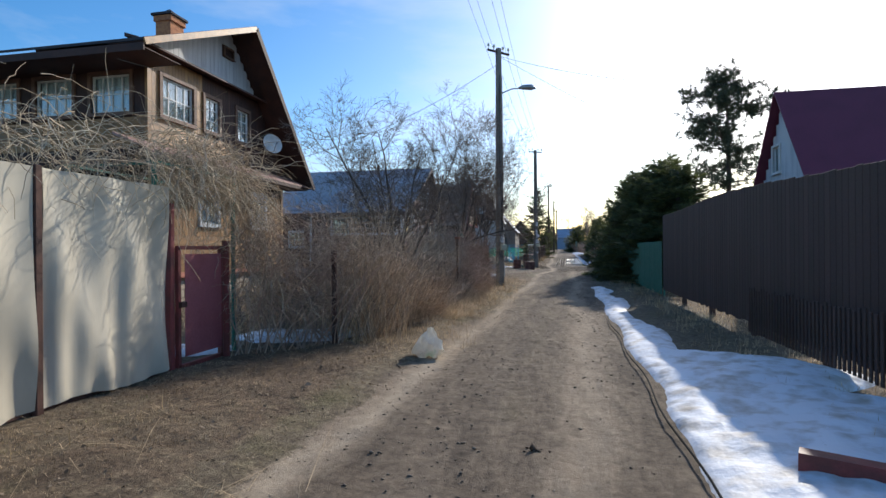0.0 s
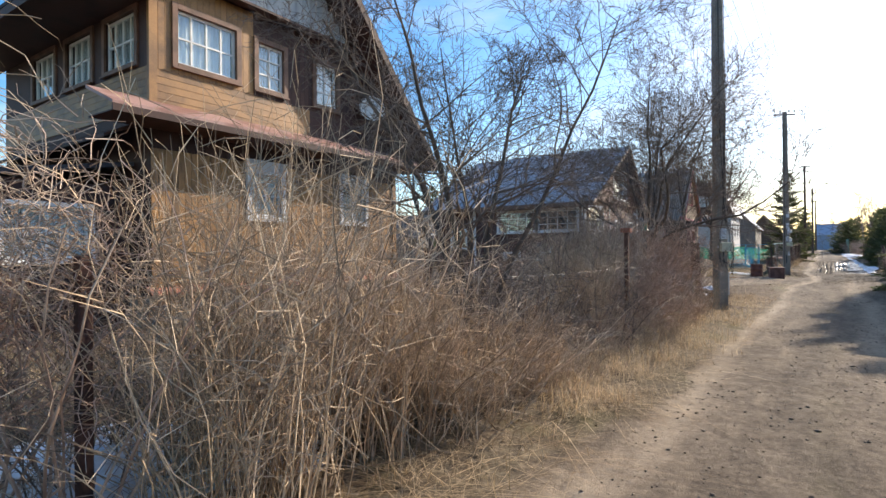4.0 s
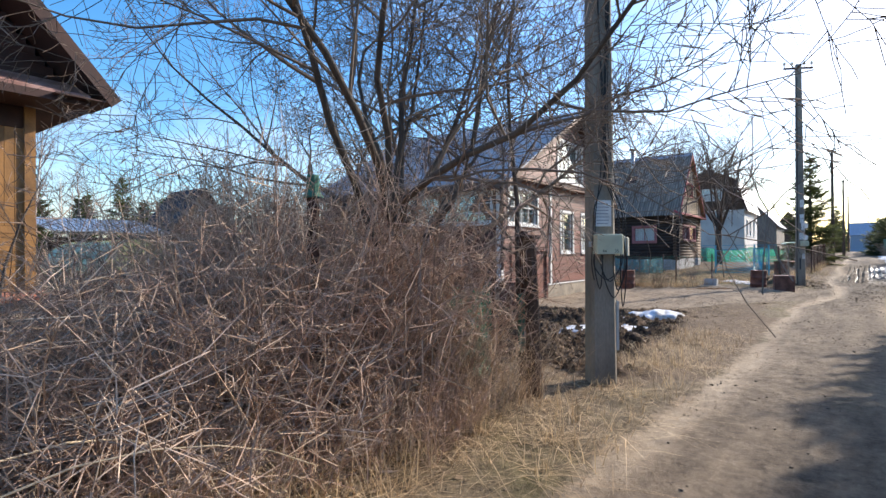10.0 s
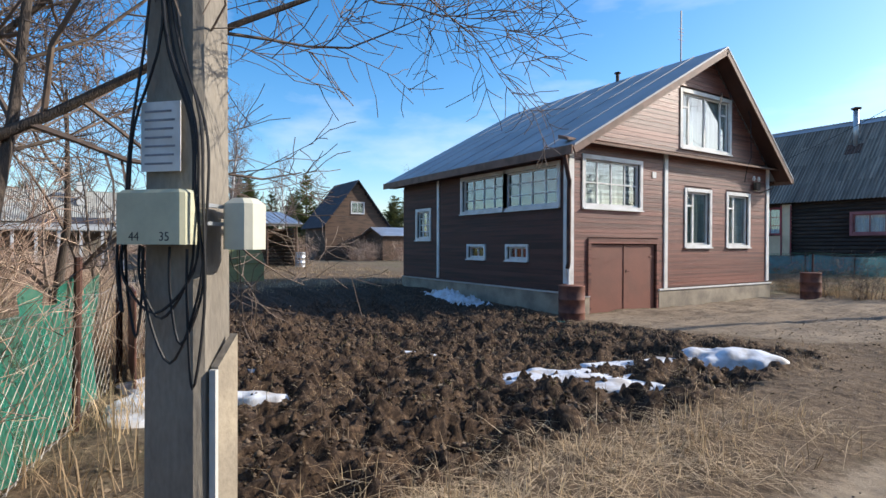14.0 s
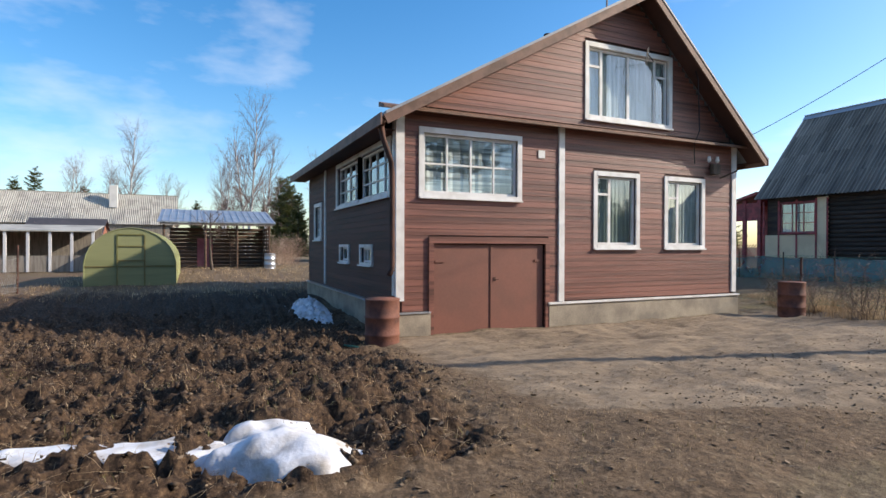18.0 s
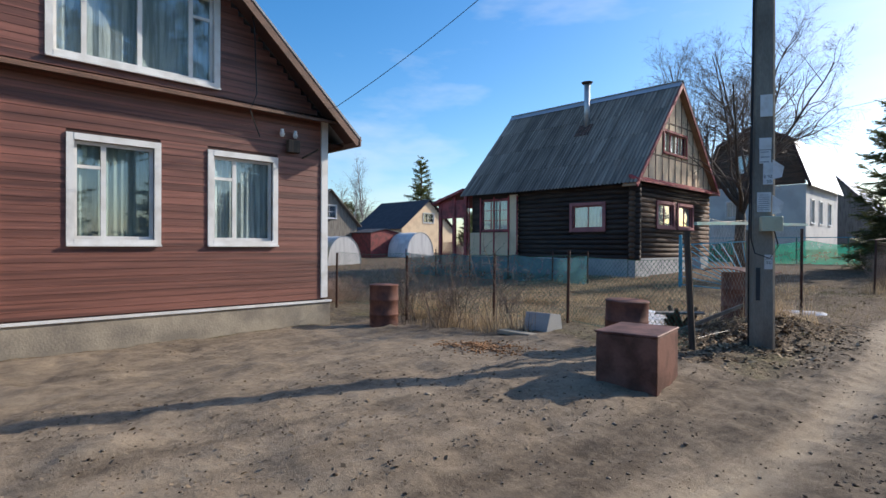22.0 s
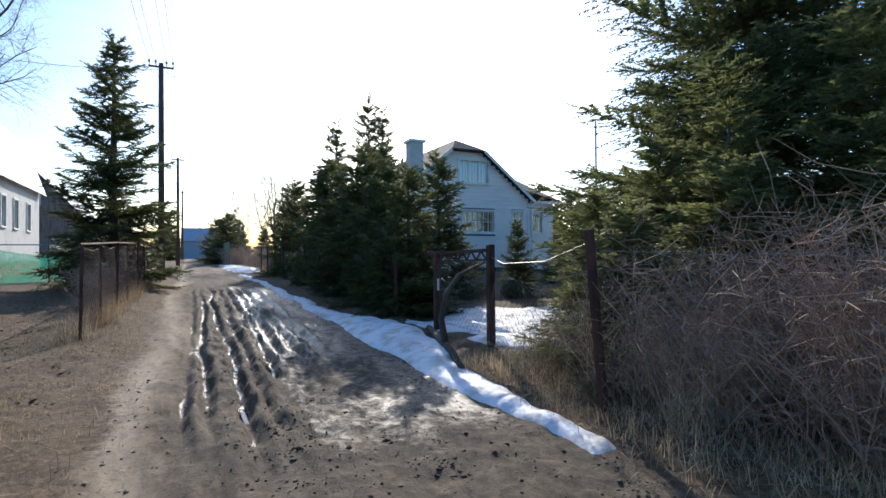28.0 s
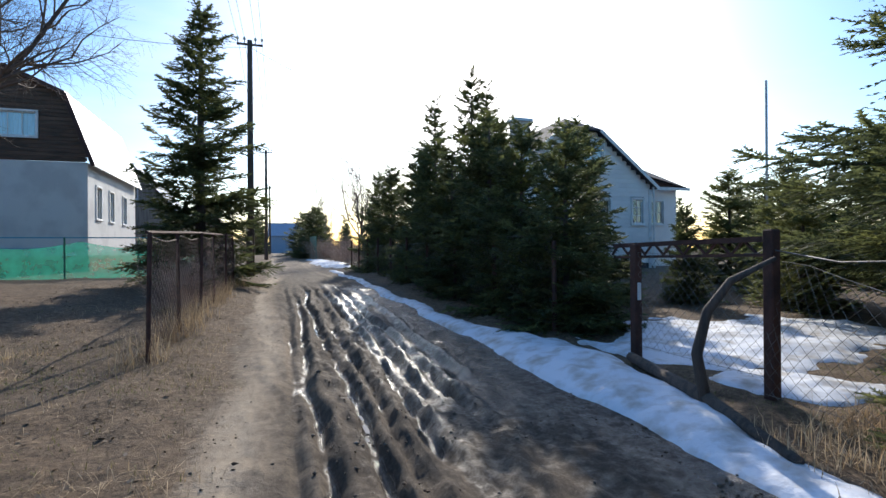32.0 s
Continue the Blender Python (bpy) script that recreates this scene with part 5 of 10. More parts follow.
    part("porch_panel", MB().box(-19.25, -17.5, 53.13, 53.19, 2.85, 3.75), M_RED_TRIM, h)
    lat = MB()
    for i in range(12):
        lat.beam((-19.2 + i * 0.15, 53.14, base + 0.65), (-19.2 + min(i * 0.15 + 0.75, 1.8), 53.14, base + 0.65 + min(0.75, 1.8 - i * 0.15)), 0.02, 0.03)
        lat.beam((-19.2 + i * 0.15, 53.17, base + 0.65), (-19.2 + max(i * 0.15 - 0.75, 0), 53.17, base + 0.65 + min(0.75, i * 0.15)), 0.02, 0.03)
    part("porch_lattice", lat, M_RED_TRIM, h)
    part("porch_back", MB().box(-19.3, -17.5, 55.8, 55.9, base, 3.9), M_RED_TRIM, h)
    return h


# -- the tall ochre and brown house --
def ochre_house():
    fx, ly, ry, back = -10.4, 12.35, 19.45, -17.5
    base = gz(-12, 15)
    h = thing("ochre_wooden_house", (-14, 15.7, base), "two-storey ochre board house with dark brown gable roof", "house")
    prof = [(11.1, 6.62), (16.05, 8.85), (20.3, 4.09)]
    top = profile_top(prof)
    u1, u2, u3 = (12.85, 14.15, 5.25, 6.3), (14.7, 15.4, 5.25, 6.25), (16.4, 17.1, 5.25, 6.3)
    l1, l2 = (14.5, 15.34, 2.38, 3.32), (17.3, 18.18, 2.38, 3.32)
    holes = [u1, u2, u3, l1, l2]
    roofline = lambda u: top(u) - 0.15
    part("wall", wall_mesh("x", fx, -0.2, ly, ry, base, 4.1, [l1, l2, u1, u2, u3], lambda u: min(roofline(u), 6.95)), M_DARK_WOOD, h)
    s1 = [(-12.1, -10.9, 5.25, 6.25), (-13.9, -12.7, 5.25, 6.25), (-15.7, -14.5, 5.25, 6.25)]
    part("wall", wall_mesh("y", ly, 0.2, back, fx - 0.2, base, 6.6, s1 + [(-12.6, -11.2, 1.9, 2.9)]), M_DARK_WOOD, h)
    part("wall", wall_mesh("y", ry, -0.2, back, fx - 0.2, base, 4.3, []), M_DARK_WOOD, h)
    part("wall", wall_mesh("x", back, 0.2, ly + 0.2, ry - 0.2, base, 4.1, [], roofline), M_DARK_WOOD, h)
    # lower ochre cladding, upper cladding, white attic boards
    trim = 0.11
    grow = [(a - trim, b + trim, c - trim, d + trim) for a, b, c, d in holes]
    boards(h, M_OCHRE, "x", fx, 1, ly, ry - 0.1, 0.9, 2.0, 0.14, [])
    y = ly
    while y < ry - 0.1:
        gaps = [(g[2], g[3]) for g in grow[3:] if g[0] < y + 0.07 < g[1]]
        for a, b in cut_spans(2.0, 3.55, gaps):
            part("board", MB().box(fx, fx + 0.02, y, y + 0.125, a, b), M_OCHRE, h)
        y += 0.132
    boards(h, M_OCHRE, "x", fx + 0.02, 1, ly, 16.2, 4.35, 5.05, 0.14, [])
    boards(h, M_DARK_WOOD, "x", fx + 0.02, 1, 16.2, 17.9, 4.35, 5.05, 0.14, [])
    y = ly
    while y < 18.0:
        gaps = [(g[2], g[3]) for g in grow[:3] if g[0] < y + 0.07 < g[1]]
        for a, b in cut_spans(5.05, min(6.85, roofline(y)), gaps):
            part("board", MB().box(fx + 0.02, fx + 0.04, y, y + 0.125, a, b), M_OCHRE if y < 14.5 else M_DARK_WOOD, h)
        y += 0.132
    boards(h, M_OCHRE, "y", ly, -1, back, fx - 0.02, 4.3, 5.1, 0.14, [])
    boards(h, M_DARK_WOOD, "x", fx + 0.02, 1, 17.95, ry + 0.5, 4.35, 6.6, 0.14, [], roofline)
    y = 12.5
    aw = (15.72, 16.16, 7.87, 8.12)
    while y < 18.2:
        if roofline(y) > 7.1:
            gaps = [(aw[2] - 0.08, aw[3] + 0.08)] if aw[0] - 0.1 < y + 0.1 < aw[1] + 0.1 else []
            for a, b in cut_spans(7.02, roofline(y + 0.1), gaps):
                part("attic_board", MB().box(fx + 0.02, fx + 0.045, y, y + 0.2, a, b), M_WHITE_BOARD, h)
        y += 0.206
    window(h, "x", fx + 0.045, 1, *aw, trim=0.06, bars=(0, 0), mat=M_FASCIA)
    part("attic_back", MB().prism([(12.6, 6.95), (18.0, 6.95), (16.05, 8.6)], "x", fx - 0.1, fx + 0.018), M_DARK_WOOD, h)
    part("attic_ledge", MB().prism([(fx, 6.9), (fx + 0.4, 6.82), (fx + 0.4, 6.87), (fx, 7.0)], "y", 11.6, 18.2), M_DARK_WOOD, h)
    window(h, "x", fx + 0.04, 1, *u1, trim=trim, bars=(3, 1), mat=M_FASCIA, frame_mat=M_WHITE, curtain=M_CURTAIN)
    window(h, "x", fx + 0.04, 1, *u2, trim=trim, bars=(1, 2), mat=M_FASCIA, frame_mat=M_WHITE, curtain=M_CURTAIN)
    window(h, "x", fx + 0.04, 1, *u3, trim=trim, bars=(1, 2), mat=M_FASCIA, frame_mat=M_WHITE, curtain=M_CURTAIN)
    for l in (l1, l2):
        window(h, "x", fx + 0.02, 1, *l, trim=0.1, bars=(1, 1), mat=M_WHITE_BOARD, curtain=M_CURTAIN)
        part("window_hood", MB().box(fx + 0.02, fx + 0.09, l[0] - 0.12, l[1] + 0.12, 3.41, 3.62), M_WHITE_BOARD, h)
    for s in s1:
        window(h, "y", ly, -1, *s, trim=0.1, bars=(3, 1), mat=M_FASCIA, frame_mat=M_WHITE, curtain=M_CURTAIN)
    window(h, "y", ly, -1, -12.6, -11.2, 1.9, 2.9, trim=0.1, bars=(3, 1), mat=M_FASCIA, frame_mat=M_WHITE, curtain=M_CURTAIN)
    part("corner_board", MB().box(fx - 0.02, fx + 0.06, ry - 0.12, ry + 0.03, 0.9, 4.1), M_OCHRE, h)
    part("corner_board", MB().box(fx - 0.02, fx + 0.06, ly - 0.05, ly + 0.1, 4.35, 6.9), M_OCHRE, h)
    # skirt roof between the storeys
    part("skirt_roof", MB().prism([(fx - 0.1, 4.42), (fx + 0.85, 4.02), (fx + 0.85, 4.07), (fx - 0.1, 4.48)], "y", 11.3, 19.98), M_SKIRT, h)
    part("skirt_fascia", MB().box(fx + 0.82, fx + 0.86, 11.3, 19.98, 3.9, 4.02), M_DARK_WOOD, h)
    part("skirt_soffit", MB().box(fx, fx + 0.82, 11.3, 19.98, 3.9, 3.92), M_DARK_WOOD, h)
    part("frieze", MB().box(fx, fx + 0.03, ly, ry, 3.56, 3.9), M_DARK_WOOD, h)
    part("skirt_roof", MB().prism([(11.5, 3.6), (12.4, 4.05), (12.4, 4.12), (11.5, 3.66)], "x", back, fx + 0.1), M_DARK_WOOD, h)
    # stone plinth
    part("plinth", MB().box(back, fx + 0.02, ly - 0.05, ry + 0.05, base - 0.3, 0.78), M_PLINTH, h)
    part("plinth_ledge", MB().prism([(fx, 0.92), (fx + 0.22, 0.8), (fx + 0.22, 0.83), (fx, 0.96)], "y", ly - 0.1, ry + 0.15), M_BRICK, h)
    rng = random.Random(5)
    z = base
    while z < 0.74:
        hh = rng.uniform(0.2, 0.26)
        y = ly
        while y < ry:
            w = rng.uniform(0.3, 0.55)
            part("stone", MB().bevel_box(fx + 0.02, fx + 0.07 + rng.uniform(0, 0.03), y, min(y + w, ry + 0.05) - 0.02, z, min(z + hh - 0.02, 0.77), 0.015), M_STONE, h)
            y += w
        z += hh
    # roof
    x0, x1 = back - 0.6, -9.4
    roof_slab(h, M_DARK_TILE, x0, x1, *prof[0], *prof[1], 0.07)
    roof_slab(h, M_DARK_TILE, x0, x1, *prof[1], *prof[2], 0.07)
    part("verge_board", MB().beam((x1, prof[0][0], prof[0][1] - 0.1), (x1, prof[1][0], prof[1][1] - 0.1), 0.04, 0.16), M_OCHRE, h)
    part("verge_board", MB().beam((x1, prof[1][0], prof[1][1] - 0.1), (x1, prof[2][0], prof[2][1] - 0.1), 0.04, 0.2), M_DARK_WOOD, h)
    for a, b in (prof[:2], prof[1:]):
        part("soffit", MB().beam((-9.9, a[0], a[1] - 0.1), (-9.9, b[0], b[1] - 0.1), 1.0, 0.02), M_DARK_WOOD, h)
    part("eave_board", MB().box(x0, x1, 11.06, 11.1, 6.3, 6.48), M_DARK_WOOD, h)
    part("eave_soffit", MB().box(x0, x1, 11.1, ly, 6.36, 6.38), M_DARK_WOOD, h)
    part("eave_soffit", MB().box(x0, x1, ry, 20.25, 3.98, 4.0), M_DARK_WOOD, h)
    # satellite dish
    dish = MB()
    n, rings = 28, 5
    c = Vector((fx + 0.4, 18.08, 5.42))
    nrm = Vector((0.75, -0.6, 0.3)).normalized()
    s = nrm.cross(Vector((0, 0, 1))).normalized()
    u = s.cross(nrm)
    for r in range(rings + 1):
        for k in range(n):
            a, q = 2 * math.pi * k / n, 0.35 * r / rings
            dish.v.append(tuple(c + s * (q * math.cos(a)) + u * (q * 1.08 * math.sin(a)) + nrm * (0.45 * q * q)))
    for r in range(rings):
        for k in range(n):
            k2 = (k + 1) % n
            dish.f.append((r * n + k, r * n + k2, (r + 1) * n + k2, (r + 1) * n + k))
    d = part("satellite_dish", dish, M_WHITE, h, "white satellite dish", smooth=True)
    part("dish_arm", MB().tube([tuple(c - nrm * 0.02), (fx + 0.03, 18.2, 5.25)], 0.025, 8), M_LAMP, d)
    part("dish_feed", MB().tube([tuple(c - u * 0.34), tuple(c + nrm * 0.36 - u * 0.13)], 0.015, 6).tube([tuple(c + nrm * 0.36 - u * 0.15), tuple(c + nrm * 0.46 - u * 0.15)], 0.03, 8), M_LAMP, d)
    # brick chimney: courses and a flared cap
    ch = part("chimney", MB().box(-13.85, -13.25, 16.9, 17.6, 7.4, 9.95), M_CHIMNEY, h, "orange brick chimney")
    part("chimney_band", MB().bevel_box(-13.91, -13.19, 16.84, 17.66, 9.75, 9.95, 0.02), M_CHIMNEY, ch)
    part("chimney_cap", MB().bevel_box(-13.97, -13.13, 16.78, 17.72, 9.952, 10.04, 0.02), M_DARK_TILE, ch, "dark metal cap")
    part("chimney_hood", MB().tube([(-13.55, 17.25, 10.04), (-13.55, 17.25, 10.2), (-13.55, 17.25, 10.3)], [0.16, 0.16, 0.03], 12), M_DARK_TILE, ch)
    # low porch on the yard side
    part("porch_roof", MB().prism([(9.4, 2.75), (12.3, 3.25), (12.3, 3.33), (9.4, 2.83)], "x", -17, -10.9), M_DARK_TILE, h)
    part("porch_wall", wall_mesh("y", 9.7, 0.1, -16.8, -11.1, base, 2.78, [(-12.9, -11.5, 1.5, 2.4)]), M_DARK_WOOD, h)
    part("porch_wall", wall_mesh("x", -11.1, -0.1, 9.7, 12.3, base, 2.85, [(10.3, 11.6, 1.5, 2.4)]), M_DARK_WOOD, h)
    window(h, "x", -11.1, 1, 10.3, 11.6, 1.5, 2.4, trim=0.08, bars=(3, 1), mat=M_WHITE, curtain=M_CURTAIN)
    window(h, "y", 9.7, -1, -12.9, -11.5, 1.5, 2.4, trim=0.08, bars=(3, 1), mat=M_WHITE, curtain=M_CURTAIN)
    # true size, set a little nearer to the lane
    h.location = Vector((0, 0, 1.56)) + 0.965 * (h.location - Vector((0, 0, 1.56)))
    h.scale = (0.965, 0.965, 0.965)
    return h


# -- the white block house with the mansard roof --
def mansard_house():
    x0, x1, y0, y1 = -12.8, -7.15, 72.0, 81.0
    base = gz(-9, 72)
    h = thing("white_mansard_house", (-9.9, 76.5, base), "white brick house with brown gambrel gable and tin roof", "house")
    ze = 5.3
    w = [(-8.0 - 3.6, -8.0 - 2.9, 3.4, 4.4)]
    part("wall", wall_mesh("y", y0, 0.2, x0, x1, base, ze, w), M_WHITE_BLOCK, h)
    sidew = [(y0 + 1.2, y0 + 2.0, 3.0, 4.4), (y0 + 3.4, y0 + 4.2, 3.0, 4.4), (y0 + 6, y0 + 6.8, 3.0, 4.4)]
    part("wall", wall_mesh("x", x1, -0.2, y0 + 0.2, y1, base, ze, sidew), M_WHITE_BLOCK, h)
    part("wall", wall_mesh("x", x0, 0.2, y0 + 0.2, y1, base, ze, []), M_WHITE_BLOCK, h)
    part("plinth", MB().box(x0 - 0.05, x1 + 0.06, y0 - 0.06, y1, base - 0.3, base + 0.75), M_BRICK, h)
    part("band", MB().box(x0, x1 + 0.05, y0 - 0.05, y0, base + 1.0, base + 1.1), M_BLUE_SHED, h)
    xm = (x0 + x1) / 2
    prof = [(x0 - 0.3, ze - 0.1), (x0 + 0.75, 8.2), (xm, 9.15), (x1 - 0.75, 8.2), (x1 + 0.3, ze - 0.1)]
    gw = (xm - 1.0, xm + 1.0, 6.3, 7.3)
    g = wall_mesh("y", y0 - 0.02, 0.12, x0 + 0.1, x1 - 0.1, ze + 0.01, ze + 0.02, [gw], lambda u: float(np.interp(u, [p[0] for p in prof], [p[1] for p in prof])) - 0.1)
    part("gable", g, M_DARK_WOOD, h)
    z = ze + 0.05
    for i in range(24):
        xs = [x for x in np.linspace(x0, x1, 120) if float(np.interp(x, [p[0] for p in prof], [p[1] for p in prof])) - 0.12 > z + 0.1]
        if len(xs) > 2:
            for a, b in cut_spans(xs[0], xs[-1], [(gw[0] - 0.1, gw[1] + 0.1)] if gw[2] - 0.1 < z + 0.07 < gw[3] + 0.1 else []):
                part("board", MB().box(a, b, y0 - 0.05, y0 - 0.021, z, z + 0.15), M_LOG_BROWN, h)
        z += 0.165
    window(h, "y", y0 - 0.05, -1, *gw, trim=0.08, bars=(3, 0), mat=M_WHITE, curtain=M_CURTAIN)
    for s in sidew:
        window(h, "x", x1, 1, *s, trim=0.08, bars=(1, 0), mat=M_WHITE, curtain=M_CURTAIN)
    window(h, "y", y0, -1, *w[0], trim=0.06, bars=(1, 0), mat=M_WHITE, curtain=M_CURTAIN)
    for (a, za), (b, zb) in zip(prof, prof[1:]):
        mb = MB().prism([(a, za), (b, zb), (b, zb - 0.06), (a, za - 0.06)], "y", y0 - 0.35, y1 + 0.3)
        part("roof", mb, M_TIN, h)
        part("verge_board", MB().beam((a, y0 - 0.36, za - 0.08), (b, y0 - 0.36, zb - 0.08), 0.03, 0.16), M_DARK_WOOD, h)
    return h


# -- the blue-grey sided house behind the spruces --
def grey_house():
    y0, y1, x0, x1 = 66.0, 76, 9.3, 16.72
    base = gz(13, 66)
    h = thing("grey_siding_house", (14, 70, base), "blue-grey siding house with dark hipped tile roof", "house")
    prof = [(x0 - 0.3, 4.28), (12.98, 7.45), (x1 + 0.25, 4.28)]
    top = profile_top(prof)
    wu, wl_, w3 = (12.6, 14.25, 5.1, 6.2), (12.77, 14.58, 2.62, 3.69), (15.77, 16.33, 2.64, 3.72)
    holes = [wu, wl_, w3]
    part("wall", wall_mesh("y", y0, 0.2, x0, x1, base, 4.2, holes, lambda u: min(top(u), 6.72) - 0.1), M_DARK_ROOM, h)
    z = base + 0.3
    while z < 7.5:
        xs = [x for x in np.linspace(x0, x1, 160) if min(top(x), 6.72) - 0.12 > z + 0.1]
        if len(xs) > 2:
            for a, b in cut_spans(xs[0], xs[-1], [(g[0] - 0.09, g[1] + 0.09) for g in holes if g[2] - 0.09 < z + 0.1 < g[3] + 0.09]):
                part("siding_strip", MB().prism([(y0, z), (y0 - 0.035, z), (y0 - 0.012, z + 0.2), (y0, z + 0.2)], "x", a, b), M_GREY_SIDING, h)
        z += 0.2
    part("wall", wall_mesh("x", x1, -0.2, y0 + 0.2, y1, base, 4.3, []), M_GREY_SIDING, h)
    part("wall", wall_mesh("x", x0, 0.2, y0 + 0.2, y1, base, 4.3, []), M_GREY_SIDING, h)
    part("wing_wall", wall_mesh("y", 67.2, 0.2, x1 + 0.01, 19.3, base, 4.4, [(17.8, 18.5, 2.7, 3.8)]), M_GREY_SIDING, h)
    part("wing_wall", wall_mesh("x", 19.3, -0.2, 67.4, y1, base, 4.4, []), M_GREY_SIDING, h)
    window(h, "y", 67.2, -1, 17.8, 18.5, 2.7, 3.8, trim=0.08, bars=(1, 1), mat=M_WHITE)
    window(h, "y", y0 - 0.03, -1, *wu, trim=0.09, bars=(2, 0), mat=M_WHITE, curtain=M_CURTAIN)
    window(h, "y", y0 - 0.03, -1, *wl_, trim=0.09, bars=(5, 1), mat=M_WHITE)
    window(h, "y", y0 - 0.03, -1, *w3, trim=0.09, bars=(1, 2), mat=M_WHITE)
    for x in (x0, x1):
        part("corner_board", MB().box(x - 0.07, x + 0.07, y0 - 0.06, y0, base, 4.2), M_WHITE, h)
    cut = 6.72
    fl = (cut - prof[0][1]) / (prof[1][1] - prof[0][1])
    xl, xr = prof[0][0] + (prof[1][0] - prof[0][0]) * fl, prof[2][0] + (prof[1][0] - prof[2][0]) * fl
    xm, zm, yh = prof[1][0], prof[1][1], y0 + 1.1
    ya, th = y0 - 0.35, Vector((0, 0, -0.08))
    for pts in ([(prof[0][0], ya, prof[0][1]), (xl, ya, cut), (xm, yh, zm), (xm, y1, zm), (prof[0][0], y1, prof[0][1])],
                [(prof[2][0], ya, prof[2][1]), (prof[2][0], y1, prof[2][1]), (xm, y1, zm), (xm, yh, zm), (xr, ya, cut)],
                [(xl, ya, cut), (xr, ya, cut), (xm, yh, zm)]):
        top_pts = [Vector(p) for p in pts]
        slab = MB().face(*top_pts).face(*[p + th for p in reversed(top_pts)])
        for p, q in zip(top_pts, top_pts[1:] + top_pts[:1]):
            slab.face(p, p + th, q + th, q)
        part("roof", slab, M_DARK_TILE, h)
    part("verge_board", MB().beam((prof[2][0], ya - 0.01, prof[2][1] - 0.06), (xr, ya - 0.01, cut - 0.06), 0.03, 0.14), M_WHITE, h)
    part("verge_board", MB().beam((prof[0][0], ya - 0.01, prof[0][1] - 0.06), (xl, ya - 0.01, cut - 0.06), 0.03, 0.14), M_WHITE, h)
    wing = MB()
    wing.face((14.9, 66.9, 5.5), (19.75, 66.8, 4.42), (17.4, 71, 6.85), (14.1, 71, 6.85))
    wing.face((19.75, 66.8, 4.42), (19.75, 77, 4.42), (17.4, 75, 6.85), (17.4, 71, 6.85))
    wing.face((14.9, 66.9, 5.4), (14.1, 71, 6.75), (17.4, 71, 6.75), (19.75, 66.8, 4.34))
    part("wing_roof", wing, M_DARK_TILE, h)
    part("wing_eave", MB().box(16.6, 19.75, 66.75, 66.8, 4.3, 4.44), M_WHITE, h)
    part("downpipe", MB().tube([(16.85, 65.9, 4.3), (16.85, 65.85, 3.9), (16.85, 65.85, base)], 0.05, 8), M_WHITE, h)
    part("chimney", MB().box(10.2, 10.85, 66.4, 67.05, 4.6, 7.0), M_WHITE_BLOCK, h)
    part("chimney_cap", MB().box(10.1, 10.95, 66.3, 67.15, 7.002, 7.12), M_TIN, h)
    return h


# -- plain far buildings and sheds --
def shed(label, x0, x1, y0, y1, zb, zt, ridge, along="x", wall_mat=None, roof_mat=None, name="shed", over=0.25, win=None, category="shed", waves=True):
    h = thing(name, ((x0 + x1) / 2, (y0 + y1) / 2, zb), label, category)
    wall_mat, roof_mat = wall_mat or M_GREY_PLANK, roof_mat or M_SLATE_PALE
    hx, hy = ([], [win] if win else []) if along == "x" else ([win] if win else [], [])
    top_x = top_y = None
    if along == "x":
        ym = (y0 + y1) / 2
        roofp = profile_top([(y0, zt), (ym, ridge), (y1, zt)])
        part("wall", wall_mesh("x", x1, -0.1, y0, y1, zb, zt, [win] if win else [], lambda u: roofp(u) - 0.05), wall_mat, h)
        part("wall", wall_mesh("x", x0, 0.1, y0, y1, zb, zt, [], lambda u: roofp(u) - 0.05), wall_mat, h)
        part("wall", wall_mesh("y", y0, 0.1, x0 + 0.1, x1 - 0.1, zb, zt, []), wall_mat, h)
        part("wall", wall_mesh("y", y1, -0.1, x0 + 0.1, x1 - 0.1, zb, zt, []), wall_mat, h)
        if win:
            window(h, "x", x1, 1, *win, trim=0.07, bars=(1, 1), mat=M_WHITE_BOARD)
        k = over * (ridge - zt) / max(0.1, ym - y0)
        for low in ((y0 - over, zt - k), (y1 + over, zt - k)):
            if waves:
                wave_roof(h, roof_mat, "x", x0 - over, x1 + over, low, (ym, ridge), 1.15, 2, 7)
            else:
                roof_slab(h, roof_mat, x0 - over, x1 + over, *low, ym, ridge, 0.05)
    else:
        xm = (x0 + x1) / 2
        roofp = profile_top([(x0, zt), (xm, ridge), (x1, zt)])
        part("wall", wall_mesh("y", y0, 0.1, x0, x1, zb, zt, [win] if win else [], lambda u: roofp(u) - 0.05), wall_mat, h)
        part("wall", wall_mesh("y", y1, -0.1, x0, x1, zb, zt, [], lambda u: roofp(u) - 0.05), wall_mat, h)
        part("wall", wall_mesh("x", x0, 0.1, y0 + 0.1, y1 - 0.1, zb, zt, []), wall_mat, h)
        part("wall", wall_mesh("x", x1, -0.1, y0 + 0.1, y1 - 0.1, zb, zt, []), wall_mat, h)
        if win:
            window(h, "y", y0, -1, *win, trim=0.07, bars=(1, 1), mat=M_WHITE_BOARD)
        k = over * (ridge - zt) / max(0.1, xm - x0)
        for low in ((x0 - over, zt - k), (x1 + over, zt - k)):
            if waves:
                wave_roof(h, roof_mat, "y", y0 - over, y1 + over, low, (xm, ridge), 1.15, 2, 7)
            else:
                part("roof", MB().prism([low, (xm, ridge), (xm, ridge - 0.05), (low[0], low[1] - 0.05)], "y", y0 - over, y1 + over), roof_mat, h)
    return h


brown_house()
log_house()
ochre_house()
mansard_house()
grey_house()

